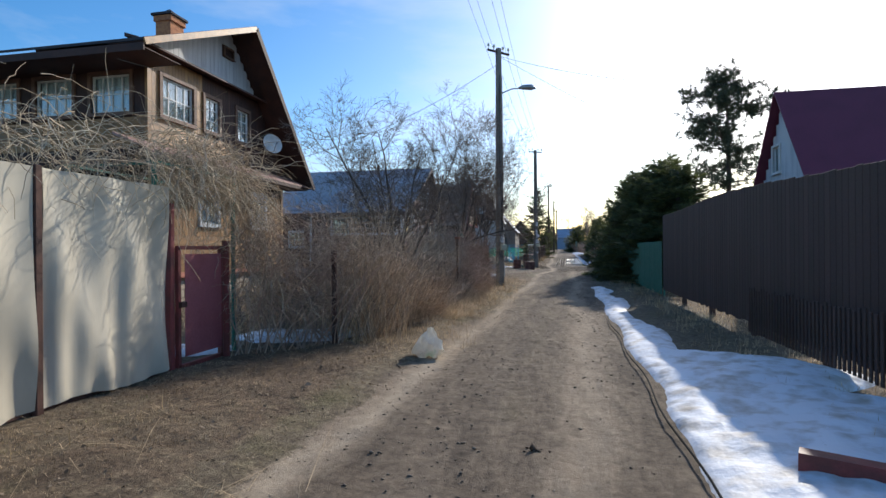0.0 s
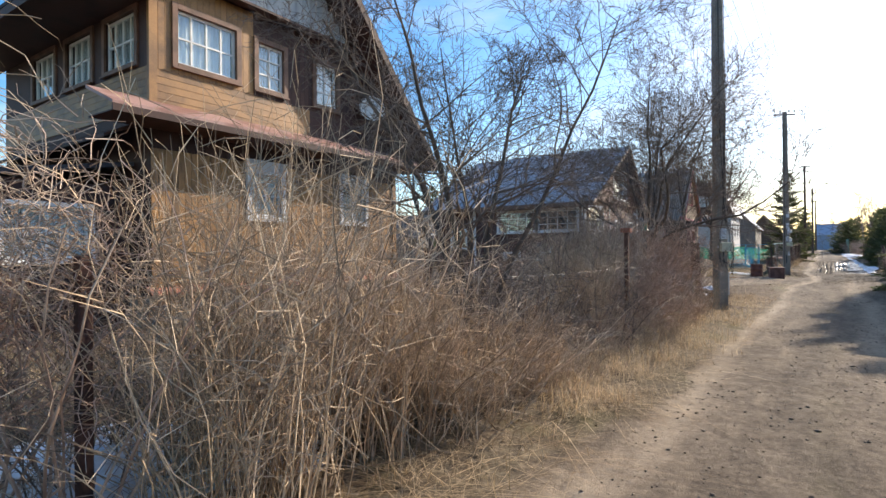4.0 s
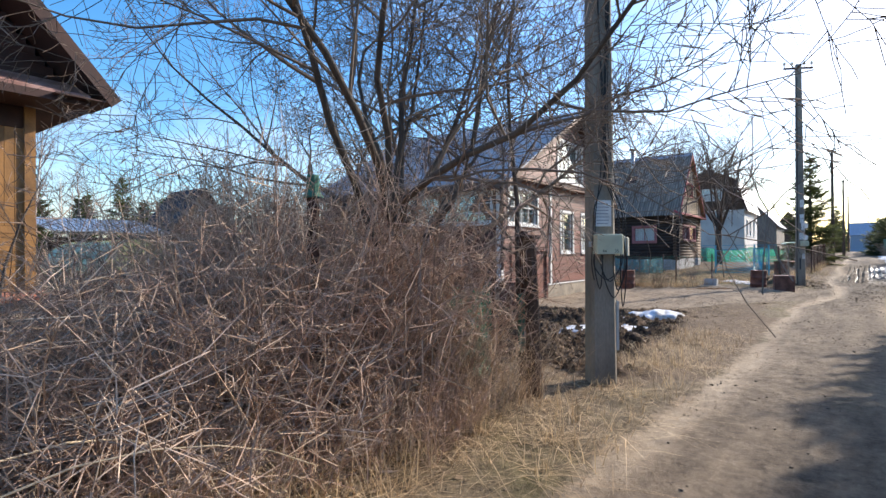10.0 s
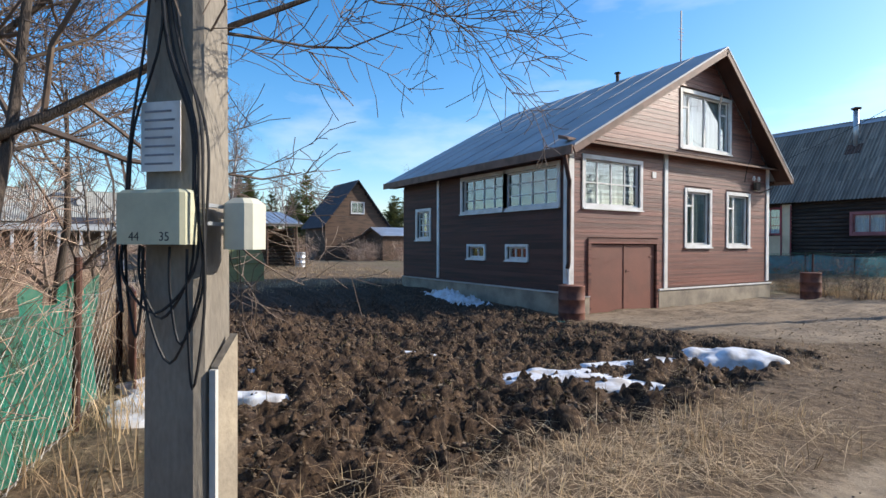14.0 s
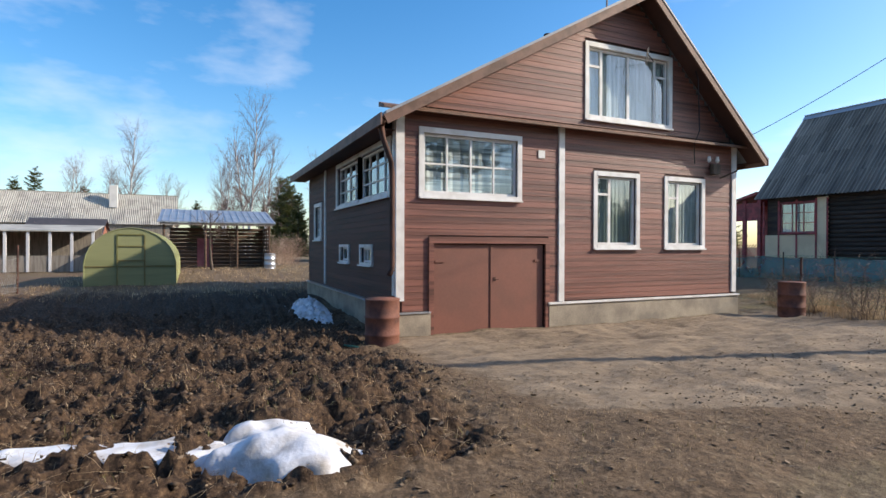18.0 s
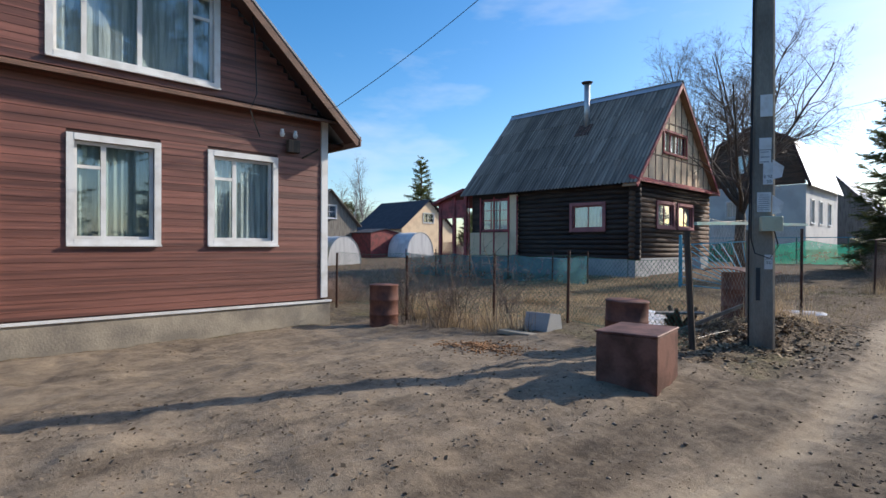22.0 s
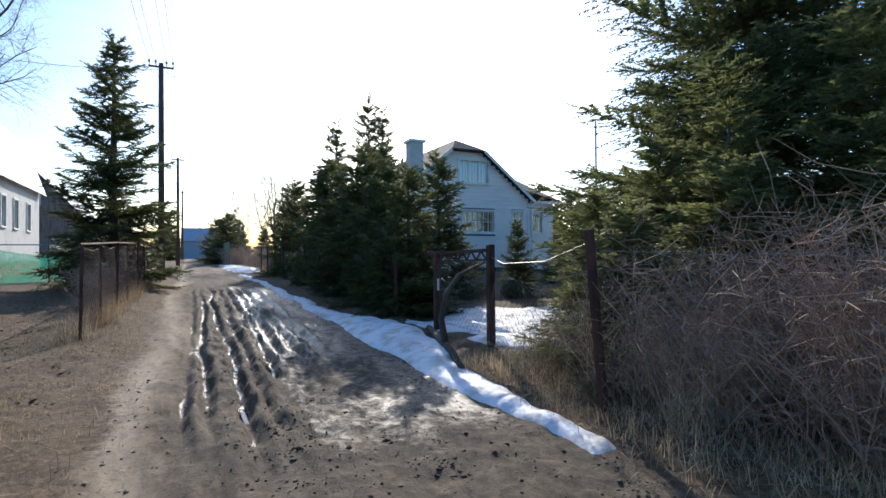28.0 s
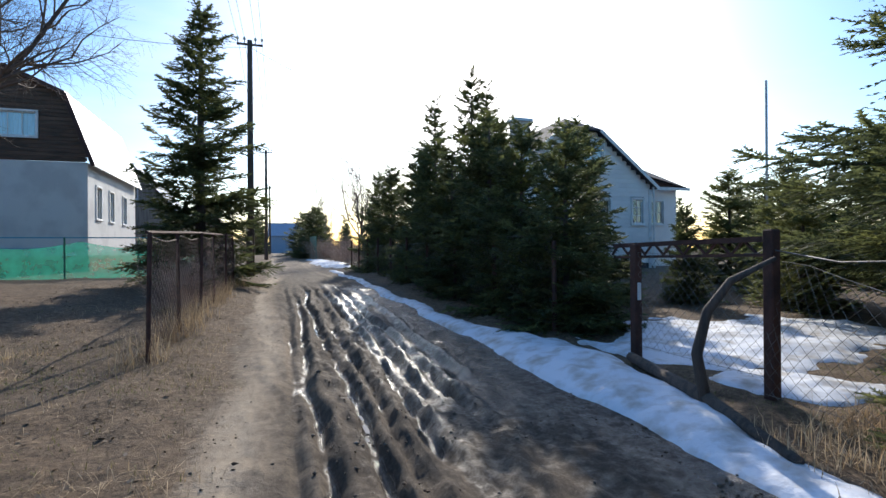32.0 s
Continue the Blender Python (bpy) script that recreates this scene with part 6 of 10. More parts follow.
# ---- plants ----
def branch(mb, rng, p, d, r, length, level, cfg, twigs=None):
    """One limb with its side limbs. cfg per level: (segments, sides, wobble, lift, children, child length, angle)."""
    seg, sides, wob, lift, kids, klen, kang = cfg[level]
    pts, rad, dirs = [p.copy()], [r], [d.copy()]
    q, e = p.copy(), d.copy()
    for i in range(seg):
        e = (e + Vector((rng.gauss(0, wob), rng.gauss(0, wob), rng.gauss(0, wob) + lift))).normalized()
        q = q + e * (length / seg)
        pts.append(q.copy())
        dirs.append(e.copy())
        rad.append(max(r * (1 - 0.8 * (i + 1) / seg), 0.0025))
    (twigs if twigs is not None and level >= 1 else mb).tube(pts, rad, sides, cap=False)
    if level + 1 >= len(cfg):
        return
    n = kids if isinstance(kids, int) else rng.randint(*kids)
    for k in range(n):
        f = rng.uniform(0.25 if level else 0.3, 1.0)
        i = min(int(f * seg), seg - 1)
        a = pts[i].lerp(pts[i + 1], f * seg - i)
        side = dirs[i].cross(Vector((rng.gauss(0, 1), rng.gauss(0, 1), rng.gauss(0, 1)))).normalized()
        ang = radians(rng.uniform(*kang))
        nd = (dirs[i] * math.cos(ang) + side * math.sin(ang)).normalized()
        branch(mb, rng, a, nd, max(rad[i] * rng.uniform(0.4, 0.6), 0.003), length * klen * rng.uniform(0.7, 1.2) * (1.15 - 0.5 * f), level + 1, cfg, twigs)


def bare_tree(name, at, label, size, r, cfg, seed, lean=(0, 0), bark=None, twig=None, stems=1, category="tree", group=""):
    t = thing(name, at, label, category, group)
    rng = random.Random(seed)
    trunk, crown = MB(), MB()
    for s in range(stems):
        a = 2 * math.pi * s / max(1, stems)
        off = Vector((math.cos(a), math.sin(a), 0)) * (r * 1.5 if stems > 1 else 0)
        d = Vector((lean[0] + (0.35 * math.cos(a) if stems > 1 else 0), lean[1] + (0.35 * math.sin(a) if stems > 1 else 0), 1)).normalized()
        branch(trunk, rng, Vector(at) + off - Vector((0, 0, 0.1)), d, r, size, 0, cfg, crown)
    part("trunk", trunk, bark or M_BARK, t, smooth=True)
    part("crown", crown, twig or M_TWIG, t)
    return t


APPLE = [(5, 9, 0.1, 0.05, 11, 1.35, (35, 62)), (7, 6, 0.12, 0.1, 14, 0.5, (30, 65)), (5, 4, 0.18, 0.04, 11, 0.5, (30, 65)), (4, 3, 0.2, 0.03, 7, 0.55, (30, 60)), (3, 3, 0.2, 0.02, 0, 0, (0, 0))]
TALL = [(7, 9, 0.07, 0.05, 22, 0.82, (32, 62)), (6, 6, 0.12, 0.1, 9, 0.45, (25, 50)), (4, 4, 0.15, 0.06, 7, 0.5, (25, 55)), (3, 3, 0.18, 0.03, 5, 0.55, (25, 55)), (2, 3, 0.2, 0.0, 0, 0, (0, 0))]
BIRCH = [(8, 7, 0.04, 0.05, 34, 0.3, (25, 45)), (5, 4, 0.12, 0.12, 10, 0.4, (25, 45)), (4, 3, 0.15, -0.05, 6, 0.5, (25, 50)), (3, 3, 0.15, -0.12, 0, 0, (0, 0))]
WHIP = [(5, 6, 0.08, 0.05, 10, 0.5, (30, 55)), (4, 4, 0.14, 0.04, 6, 0.5, (30, 60)), (3, 3, 0.2, 0.03, 4, 0.5, (30, 60)), (2, 3, 0.2, 0.0, 0, 0, (0, 0))]


def shrub_mesh(name, seed, stems, h, spread, twig_n, r=0.008, droop=0.0, wob=0.16):
    """A thicket of thin stems with side twigs, as one mesh at the origin."""
    rng, mb = random.Random(seed), MB()
    for s in range(stems):
        a, q = rng.uniform(0, 6.283), spread * 0.45 * math.sqrt(rng.random())
        p = Vector((q * math.cos(a), q * math.sin(a), -0.05))
        d = Vector((rng.gauss(0, 0.22) + 0.35 * math.cos(a) * q / spread, rng.gauss(0, 0.22) + 0.35 * math.sin(a) * q / spread, 1)).normalized()
        L, n = h * rng.uniform(0.55, 1.1), 6
        pts, rad, e = [p], [r * rng.uniform(0.7, 1.3)], d
        for i in range(n):
            e = (e + Vector((rng.gauss(0, wob), rng.gauss(0, wob), rng.gauss(0, wob * 0.5) - droop * (i / n)))).normalized()
            p = p + e * (L / n)
            pts.append(p)
            rad.append(rad[0] * (1 - 0.75 * (i + 1) / n))
        mb.tube(pts, rad, 3, cap=False)
        for k in range(twig_n):
            i = rng.randint(1, n - 1)
            b = pts[i].lerp(pts[i + 1], rng.random())
            t = Vector((rng.gauss(0, 1), rng.gauss(0, 1), rng.gauss(0.5, 0.7))).normalized()
            l2 = L * rng.uniform(0.12, 0.3)
            c = b + t * l2 * 0.5 + Vector((rng.gauss(0, 0.03), rng.gauss(0, 0.03), 0))
            g = c + (t + Vector((rng.gauss(0, 0.4), rng.gauss(0, 0.4), rng.gauss(0, 0.3)))).normalized() * l2 * 0.5
            mb.tube([b, c, g], [r * 0.5, r * 0.4, r * 0.2], 3, cap=False)
            if rng.random() < 0.6:
                mb.tube([c, c + Vector((rng.gauss(0, 1), rng.gauss(0, 1), rng.gauss(0.3, 0.6))).normalized() * l2 * 0.4], [r * 0.35, r * 0.2], 3, cap=False)
    return mb.mesh(name)


SHRUBS = {
    "twiggy": [shrub_mesh("shrub", 10 + i, 80, 1.75, 1.1, 10, 0.0058) for i in range(4)],
    "cane": [shrub_mesh("cane_shrub", 20 + i, 64, 1.9, 0.95, 5, 0.005, 0.07, 0.19) for i in range(3)],
    "low": [shrub_mesh("bramble", 30 + i, 65, 1.05, 1.2, 7, 0.005, 0.12, 0.2) for i in range(3)],
    "briar": [shrub_mesh("briar", 50 + i, 34, 1.0, 1.3, 5, 0.005, 0.16, 0.22) for i in range(3)],
    "sparse": [shrub_mesh("sapling_shrub", 40 + i, 12, 1.7, 0.7, 10, 0.009) for i in range(3)],
}
SHRUB_RNG = random.Random(77)


def shrub(kind, x, y, s=1.0, mat=None, label="", sz=None):
    me = SHRUB_RNG.choice(SHRUBS[kind])
    names = {"twiggy": "bare_shrub", "cane": "cane_shrub", "low": "bramble_bush", "briar": "briar_bush", "sparse": "young_shrub"}
    labels = {"twiggy": "leafless brown twiggy shrub beside the lane", "cane": "leafless shrub of tall pale tan canes", "low": "low tangled leafless bramble", "briar": "pale dry arching briar on the verge", "sparse": "thin leafless young shrub in the garden"}
    base = {"twiggy": M_SHRUB, "cane": M_CANE, "low": M_SHRUB, "briar": M_PALE_STEM, "sparse": M_TWIG}[kind]
    mat = mat or base
    ob = new(names[kind], me)
    if not me.materials:
        me.materials.append(mat)
    ob.location = (x, y, gz(x, y))
    ob.rotation_euler = (SHRUB_RNG.gauss(0, 0.06), SHRUB_RNG.gauss(0, 0.06), SHRUB_RNG.uniform(0, 6.28))
    ob.scale = (s, s, (sz or s) * SHRUB_RNG.uniform(0.85, 1.15))
    return tagged(ob, label or labels[kind], "shrub", "shrubs of the hedge" if kind != "sparse" else "garden shrubs")


def spruce_mesh(seed, h, rad, whorls, per, sweep=-0.25, density=1.0, start=0.04):
    """Trunk and needle-clad boughs of a spruce, as two meshes at the origin."""
    rng = random.Random(seed)
    trunk, crown, wood = MB(), MB(), MB()
    trunk.tube([(0, 0, -0.1), (0.02, 0, h * 0.35), (0, 0.02, h * 0.7), (0, 0, h)], [0.02 * h, 0.014 * h, 0.008 * h, 0.004], 8)

    def spray(a, b, w):
        """Needles set along a twig from a to b."""
        d = b - a
        L = d.length
        if L < 1e-4:
            return
        d = d / L
        s = d.cross(Vector((0, 0, 1)))
        s = s.normalized() if s.length > 0.01 else Vector((1, 0, 0))
        u = s.cross(d)
        n = max(3, int(L / 0.038 * density))
        for i in range(n):
            f = (i + rng.random()) / n
            p = a + d * (L * f)
            for sgn in (-1, 1):
                t = (d * 0.75 + s * (sgn * rng.uniform(0.5, 1.0)) + u * rng.uniform(-0.35, 0.5)).normalized()
                g = p + t * w * rng.uniform(0.7, 1.2) * (1.1 - 0.5 * f)
                o = d * 0.02 + u * 0.012
                crown.face(p - o, p + o, g)
    for wv in range(whorls):
        f = start + (0.985 - start) * (wv + rng.uniform(-0.3, 0.3)) / whorls
        L0 = rad * (1 - f) ** 0.75 * rng.uniform(0.75, 1.12) + 0.08
        n = max(4, int(per * (1 - 0.4 * f)))
        for k in range(n):
            az = 2 * math.pi * (k + rng.random() * 0.8) / n
            z = h * min(0.985, max(start, f + rng.gauss(0, 0.8) / whorls))
            L = L0 * rng.uniform(0.6, 1.2)
            out = Vector((math.cos(az), math.sin(az), 0))
            rise_k = 0.45 * f + sweep * (1 - f) + rng.gauss(0, 0.17)
            m = 4
            pts = [Vector((0, 0, z))]
            for i in range(1, m + 1):
                g = i / m
                pts.append(Vector((0, 0, z)) + out * (L * g) + Vector((0, 0, L * (rise_k * g + 0.16 * g * g))))
            wood.tube(pts, [0.012 * (L + 0.3), 0.01 * (L + 0.2), 0.007 * (L + 0.2), 0.005, 0.003], 3, cap=False)
            for i in range(m):
                spray(pts[i].lerp(pts[i + 1], 0.35 if i == 0 else 0), pts[i + 1], 0.12)
            nb = max(3, int(L / 0.085))
            for j in range(nb):
                g = 0.18 + 0.8 * (j + rng.random()) / nb
                i = min(int(g * m), m - 1)
                b = pts[i].lerp(pts[i + 1], g * m - i)
                d = (pts[i + 1] - pts[i]).normalized()
                s = d.cross(Vector((0, 0, 1))).normalized()
                for sgn in (-1, 1):
                    e = (d * 0.7 + s * (sgn * rng.uniform(0.6, 1.1)) + Vector((0, 0, rng.uniform(-0.7, 0.3)))).normalized()
                    spray(b, b + e * (0.42 * L * (1.1 - g) + 0.14) * rng.uniform(0.7, 1.25), 0.115)
    return trunk.mesh("trunk", smooth=True), wood.mesh("boughs"), crown.mesh("needles")


SPRUCES = [spruce_mesh(3, 7.0, 1.85, 28, 8), spruce_mesh(8, 4.4, 1.5, 22, 9), spruce_mesh(13, 5.2, 1.65, 26, 9), spruce_mesh(17, 9.0, 3.9, 30, 10, -0.4, 0.8, 0.16)]


def spruce(x, y, h, kind=0, wide=1.0, label="dark green spruce standing beside the lane", name="spruce_tree", z=None, lean=(0, 0)):
    t = thing(name, (x, y, gz(x, y) if z is None else z), label, "tree", "spruces")
    base_h = (7.0, 4.4, 5.2, 9.0)[kind]
    k = h / base_h
    t.scale = (k * wide, k * wide, k)
    t.rotation_euler = (lean[0], lean[1], (x * 7.3 + y * 3.1) % 6.28)
    for n, me, mat in zip(("trunk", "bough_wood", "foliage"), SPRUCES[kind], (M_BARK, M_BARK, M_NEEDLE)):
        if not me.materials:
            me.materials.append(mat)
        ob = new(n, me)
        ob.parent = t
        # young spruces take the needle colour brightened as if sunlit
        if n == "foliage" and "young" in label:
            ob.material_slots[0].link = "OBJECT"
            ob.material_slots[0].material = M_NEEDLE_SUNLIT
    return t


def scatter(name, label, pts, hmin, hmax, width, mat, lean=0.5, seed=0, kind="stuff", category="grass", bend=0.6):
    """Grass blades at the given points (N x 2): tapered, bent strips in one mesh."""
    rs = np.random.RandomState(seed)
    n = len(pts)
    x, y = pts[:, 0], pts[:, 1]
    z = full_height(x, y) - 0.01
    h = rs.uniform(hmin, hmax, n)
    az = rs.uniform(0, 2 * np.pi, n)
    ln = np.abs(rs.normal(0, lean, n))
    dx, dy = np.cos(az), np.sin(az)
    px, py = -dy * width * rs.uniform(0.6, 1.3, n), dx * width * rs.uniform(0.6, 1.3, n)
    base = np.stack([x, y, z], -1)
    sd = np.stack([px, py, np.zeros(n)], -1)
    mid = base + np.stack([dx * h * 0.45 * ln, dy * h * 0.45 * ln, h * 0.55 * np.cos(np.minimum(ln * 0.7, 1.3))], -1)
    tip = mid + np.stack([dx * h * (0.35 * ln + bend * ln * 0.5), dy * h * (0.35 * ln + bend * ln * 0.5), h * 0.45 * np.cos(np.minimum(ln * 1.5, 1.75))], -1)
    v = np.stack([base - sd, base + sd, mid + sd * 0.7, mid - sd * 0.7, tip], 1).reshape(-1, 3)
    o = np.arange(n) * 5
    me = bpy.data.meshes.new(name)
    loops = np.stack([o, o + 1, o + 2, o + 3, o + 3, o + 2, o + 4], -1).ravel()
    me.vertices.add(len(v))
    me.vertices.foreach_set("co", v.astype(np.float32).ravel())
    me.loops.add(len(loops))
    me.loops.foreach_set("vertex_index", loops.astype(np.int32))
    me.polygons.add(2 * n)
    st = np.stack([np.arange(n) * 7, np.arange(n) * 7 + 4], -1).ravel()
    me.polygons.foreach_set("loop_start", st.astype(np.int32))
    me.update(calc_edges=True)
    ob = new(name, me)
    me.materials.append(mat)
    return tagged(ob, label, category, kind=kind)


def tufts(rs, n, per, x0, x1, y0, y1, keep, radius=0.07):
    """Points bunched in tufts where keep(x, y) is over a random number."""
    cx, cy = rs.uniform(x0, x1, n), rs.uniform(y0, y1, n)
    ok = keep(cx, cy) > rs.rand(n)
    cx, cy = np.repeat(cx[ok], per), np.repeat(cy[ok], per)
    return np.stack([cx + rs.normal(0, radius, len(cx)), cy + rs.normal(0, radius, len(cy))], -1)


def bits(name, label, pts, size, mat, seed, category, flat=0.6, lift=0.4, leaf=False):
    """Small loose pieces lying on the ground: leaves (bent quads) or clods and stones (rough octahedra), joined."""
    rs = np.random.RandomState(seed)
    n = len(pts)
    x, y = pts[:, 0], pts[:, 1]
    z = full_height(x, y)
    s = size * np.exp(rs.normal(0, 0.38, n))
    if leaf:
        az, tilt = rs.uniform(0, 6.28, n), rs.normal(0, 0.3, n)
        u = np.stack([np.cos(az) * np.cos(tilt), np.sin(az) * np.cos(tilt), np.sin(tilt)], -1) * s[:, None]
        w = np.stack([-np.sin(az), np.cos(az), rs.normal(0, 0.35, n)], -1) * s[:, None] * 0.6
        c = np.stack([x, y, z + 0.003 + s * 0.12], -1)
        v = np.stack([c - u, c + w, c + u, c - w], 1).reshape(-1, 3)
        o = np.arange(n)[:, None] * 4
        q = (o + np.array([[0, 1, 2, 3]])).ravel()
        per, cnt = 4, n
    else:
        unit = np.array([(1, 0, 0), (0, 1, 0), (-1, 0, 0), (0, -1, 0), (0, 0, 1), (0, 0, -1)], float)
        dirs = unit[None] * (1 + rs.normal(0, 0.3, (n, 6, 1))) + rs.normal(0, 0.18, (n, 6, 3))
        dirs[:, :, 2] *= flat
        v = (np.stack([x, y, z + s * flat * lift], -1)[:, None] + dirs * s[:, None, None]).reshape(-1, 3)
        tri = np.array([(0, 1, 4), (1, 2, 4), (2, 3, 4), (3, 0, 4), (1, 0, 5), (2, 1, 5), (3, 2, 5), (0, 3, 5)])
        q = (np.arange(n)[:, None, None] * 6 + tri[None]).ravel()
        per, cnt = 3, n * 8
    me = bpy.data.meshes.new(name)
    me.vertices.add(len(v))
    me.vertices.foreach_set("co", v.astype(np.float32).ravel())
    me.loops.add(len(q))
    me.loops.foreach_set("vertex_index", q.astype(np.int32))
    me.polygons.add(cnt)
    me.polygons.foreach_set("loop_start", (np.arange(cnt) * per).astype(np.int32))
    me.update(calc_edges=True)
    ob = new(name, me)
    me.materials.append(mat)
    return tagged(ob, label, category, kind="stuff")


# trees by the lane
def spreading_tree(name, at, label, fork, r, limbs, length, tilt, cfg, seed):
    """A short trunk that parts into several wide limbs."""
    t = thing(name, at, label, "tree")
    rng = random.Random(seed)
    trunk, crown = MB(), MB()
    base = Vector(at)
    trunk.tube([base + Vector((0.06, -0.04, -0.1)), base + Vector((0.0, 0.05, fork * 0.35)), base + Vector((0.05, 0.02, fork * 0.75)), base + Vector((0.02, 0.04, fork * 1.12))], [r * 1.25, r, r * 0.92, r * 0.6], 10)
    for k in range(limbs):
        az = 6.283 * (k + rng.uniform(-0.25, 0.25)) / limbs
        lean = radians(rng.uniform(*tilt))
        d = Vector((math.cos(az) * math.sin(lean), math.sin(az) * math.sin(lean), math.cos(lean)))
        p = base + Vector((0.03, 0.03, fork * rng.uniform(0.75, 1.08)))
        branch(trunk, rng, p, d, r * rng.uniform(0.36, 0.54), length * rng.uniform(0.8, 1.15), 0, cfg, crown)
    part("trunk", trunk, M_BARK, t, smooth=True)
    part("crown", crown, M_TWIG, t)
    return t


LIMB = [(8, 7, 0.16, 0.05, 15, 0.46, (30, 68)), (6, 5, 0.18, 0.06, 10, 0.5, (30, 68)), (4, 3, 0.2, 0.03, 8, 0.55, (30, 65)), (3, 3, 0.2, 0.02, 0, 0, (0, 0))]
spreading_tree("bare_apple_tree", (-3.25, 19.55, 0), "spreading leafless apple tree with mossy forked trunk", 1.7, 0.08, 13, 3.6, (14, 76), [(8, 7, 0.15, 0.07, 14, 0.5, (30, 70)), (6, 4, 0.18, 0.05, 10, 0.52, (30, 68)), (4, 3, 0.2, 0.03, 7, 0.55, (30, 65)), (3, 3, 0.2, 0.02, 0, 0, (0, 0))], 4)
spreading_tree("bare_cherry_tree", (-3.75, 12.6, 0), "leafless cherry tree with dark leaning stems", 0.45, 0.1, 6, 4.3, (8, 40), [(8, 7, 0.1, 0.03, 15, 0.42, (35, 75))] + LIMB[1:], 9)
bare_tree("bare_plum_tree", (-2.62, 20.93, 0), "slim leafless plum tree by the garden fence", 5.2, 0.04, [(7, 7, 0.05, 0.03, 16, 0.6, (45, 75))] + TALL[1:4], 12, (0.02, 0.0))
spreading_tree("bare_maple_tree", (-7.6, 61.6, gz(-7.6, 61.6)), "tall leafless maple tree behind the log house", 3.0, 0.24, 9, 7.6, (8, 52), [(9, 7, 0.1, 0.06, 16, 0.42, (28, 60))] + LIMB[1:], 16)
bare_tree("bare_fruit_tree", (-29.2, 28.3, 0.15), "leafless fruit tree in front of the log shed", 3.2, 0.09, WHIP, 24, (0, 0))
bare_tree("bare_garden_tree", (6.2, 80, 1), "leafless garden tree beyond the spruces", 3.6, 0.14, APPLE[:4], 25, (0, 0))
bare_tree("bare_garden_tree", (-5.5, 21.0, 0), "leafless garden tree near the fence", 3.0, 0.06, WHIP, 26, (0, 0.1))
for i, (x, y, h) in enumerate(((-7.0, 17.5, 2.6), (-7.8, 21.4, 2.8))):
    bare_tree("young_tree", (x, y, gz(x, y)), "slim leafless tree in the overgrown garden", h, 0.03, WHIP, 40 + i, (0, 0))

# birches and spruces beyond the gardens
rng = random.Random(3)
birch_a = bare_tree("birch_tree", (-57, 32.5, 0.3), "tall leafless birch beyond the gardens", 14.5, 0.16, BIRCH, 31, bark=M_BIRCH_BARK, twig=M_BIRCH, group="far birches")
birch_b = bare_tree("birch_tree", (-80, 20, 0.3), "tall leafless birch beyond the gardens", 16, 0.17, BIRCH, 32, bark=M_BIRCH_BARK, twig=M_BIRCH, group="far birches")
for k in range(34):
    src = birch_a if k % 2 else birch_b
    x, y = rng.uniform(-105, -78), rng.uniform(-8, 95)
    o = copy_thing(src, pose(x, y, 0.3, 0, 0, rng.uniform(0, 360)))
    s = rng.uniform(0.55, 1.0)
    o.scale = (s, s, s)
for x, y, s in ((-74, 33.4, 0.95), (-80, 36.5, 1.0), (-78, 31.0, 0.85), (-70, 15.4, 0.6), (-79, 17, 0.7), (-88, 19, 0.75), (-84, 35, 0.9)):
    o = copy_thing(birch_b, pose(x, y, 0.3, 0, 0, x * 31))
    o.scale = (s, s, s)
for k in range(26):
    src = birch_a if k % 2 else birch_b
    x, y = rng.uniform(-70, 30), rng.uniform(118, 170)
    o = copy_thing(src, pose(x, y, 1.0, 0, 0, rng.uniform(0, 360)))
    s = rng.uniform(0.4, 0.75)
    o.scale = (s, s, s)
for k in range(26):
    x, y = rng.uniform(-100, -76), rng.uniform(58, 135)
    spruce(x, y, rng.uniform(7, 11), k % 3, 1.2, "dark spruce in the woods beyond the gardens", z=0.3)
for k in range(20):
    x, y = rng.uniform(-110, -82), rng.uniform(5, 90)
    spruce(x, y, rng.uniform(7, 13), k % 3, 0.9, "dark spruce in the woods beyond the gardens", z=0.3)
for x, y, h in ((-62, 42, 10), (-64, 38.5, 7.5), (-60, 46, 8), (-75, 9, 9), (-77, 6, 10), (-30, 78, 8.5), (-34, 88, 6)):
    spruce(x, y, h, 0, 0.95, "dark green spruce beyond the gardens", z=0.3)
for k in range(40):
    x, y = rng.uniform(18, 80), rng.uniform(85, 140)
    spruce(x, y, rng.uniform(6, 10), k % 3, 0.9, "dark spruce in the far woods", z=1.0)

for k in range(40):
    x, y = rng.uniform(-70, 60), rng.uniform(165, 215)
    spruce(x, y, rng.uniform(7, 12), k % 3, 1.1, "dark spruce in the woods at the end of the lane", z=1.0)

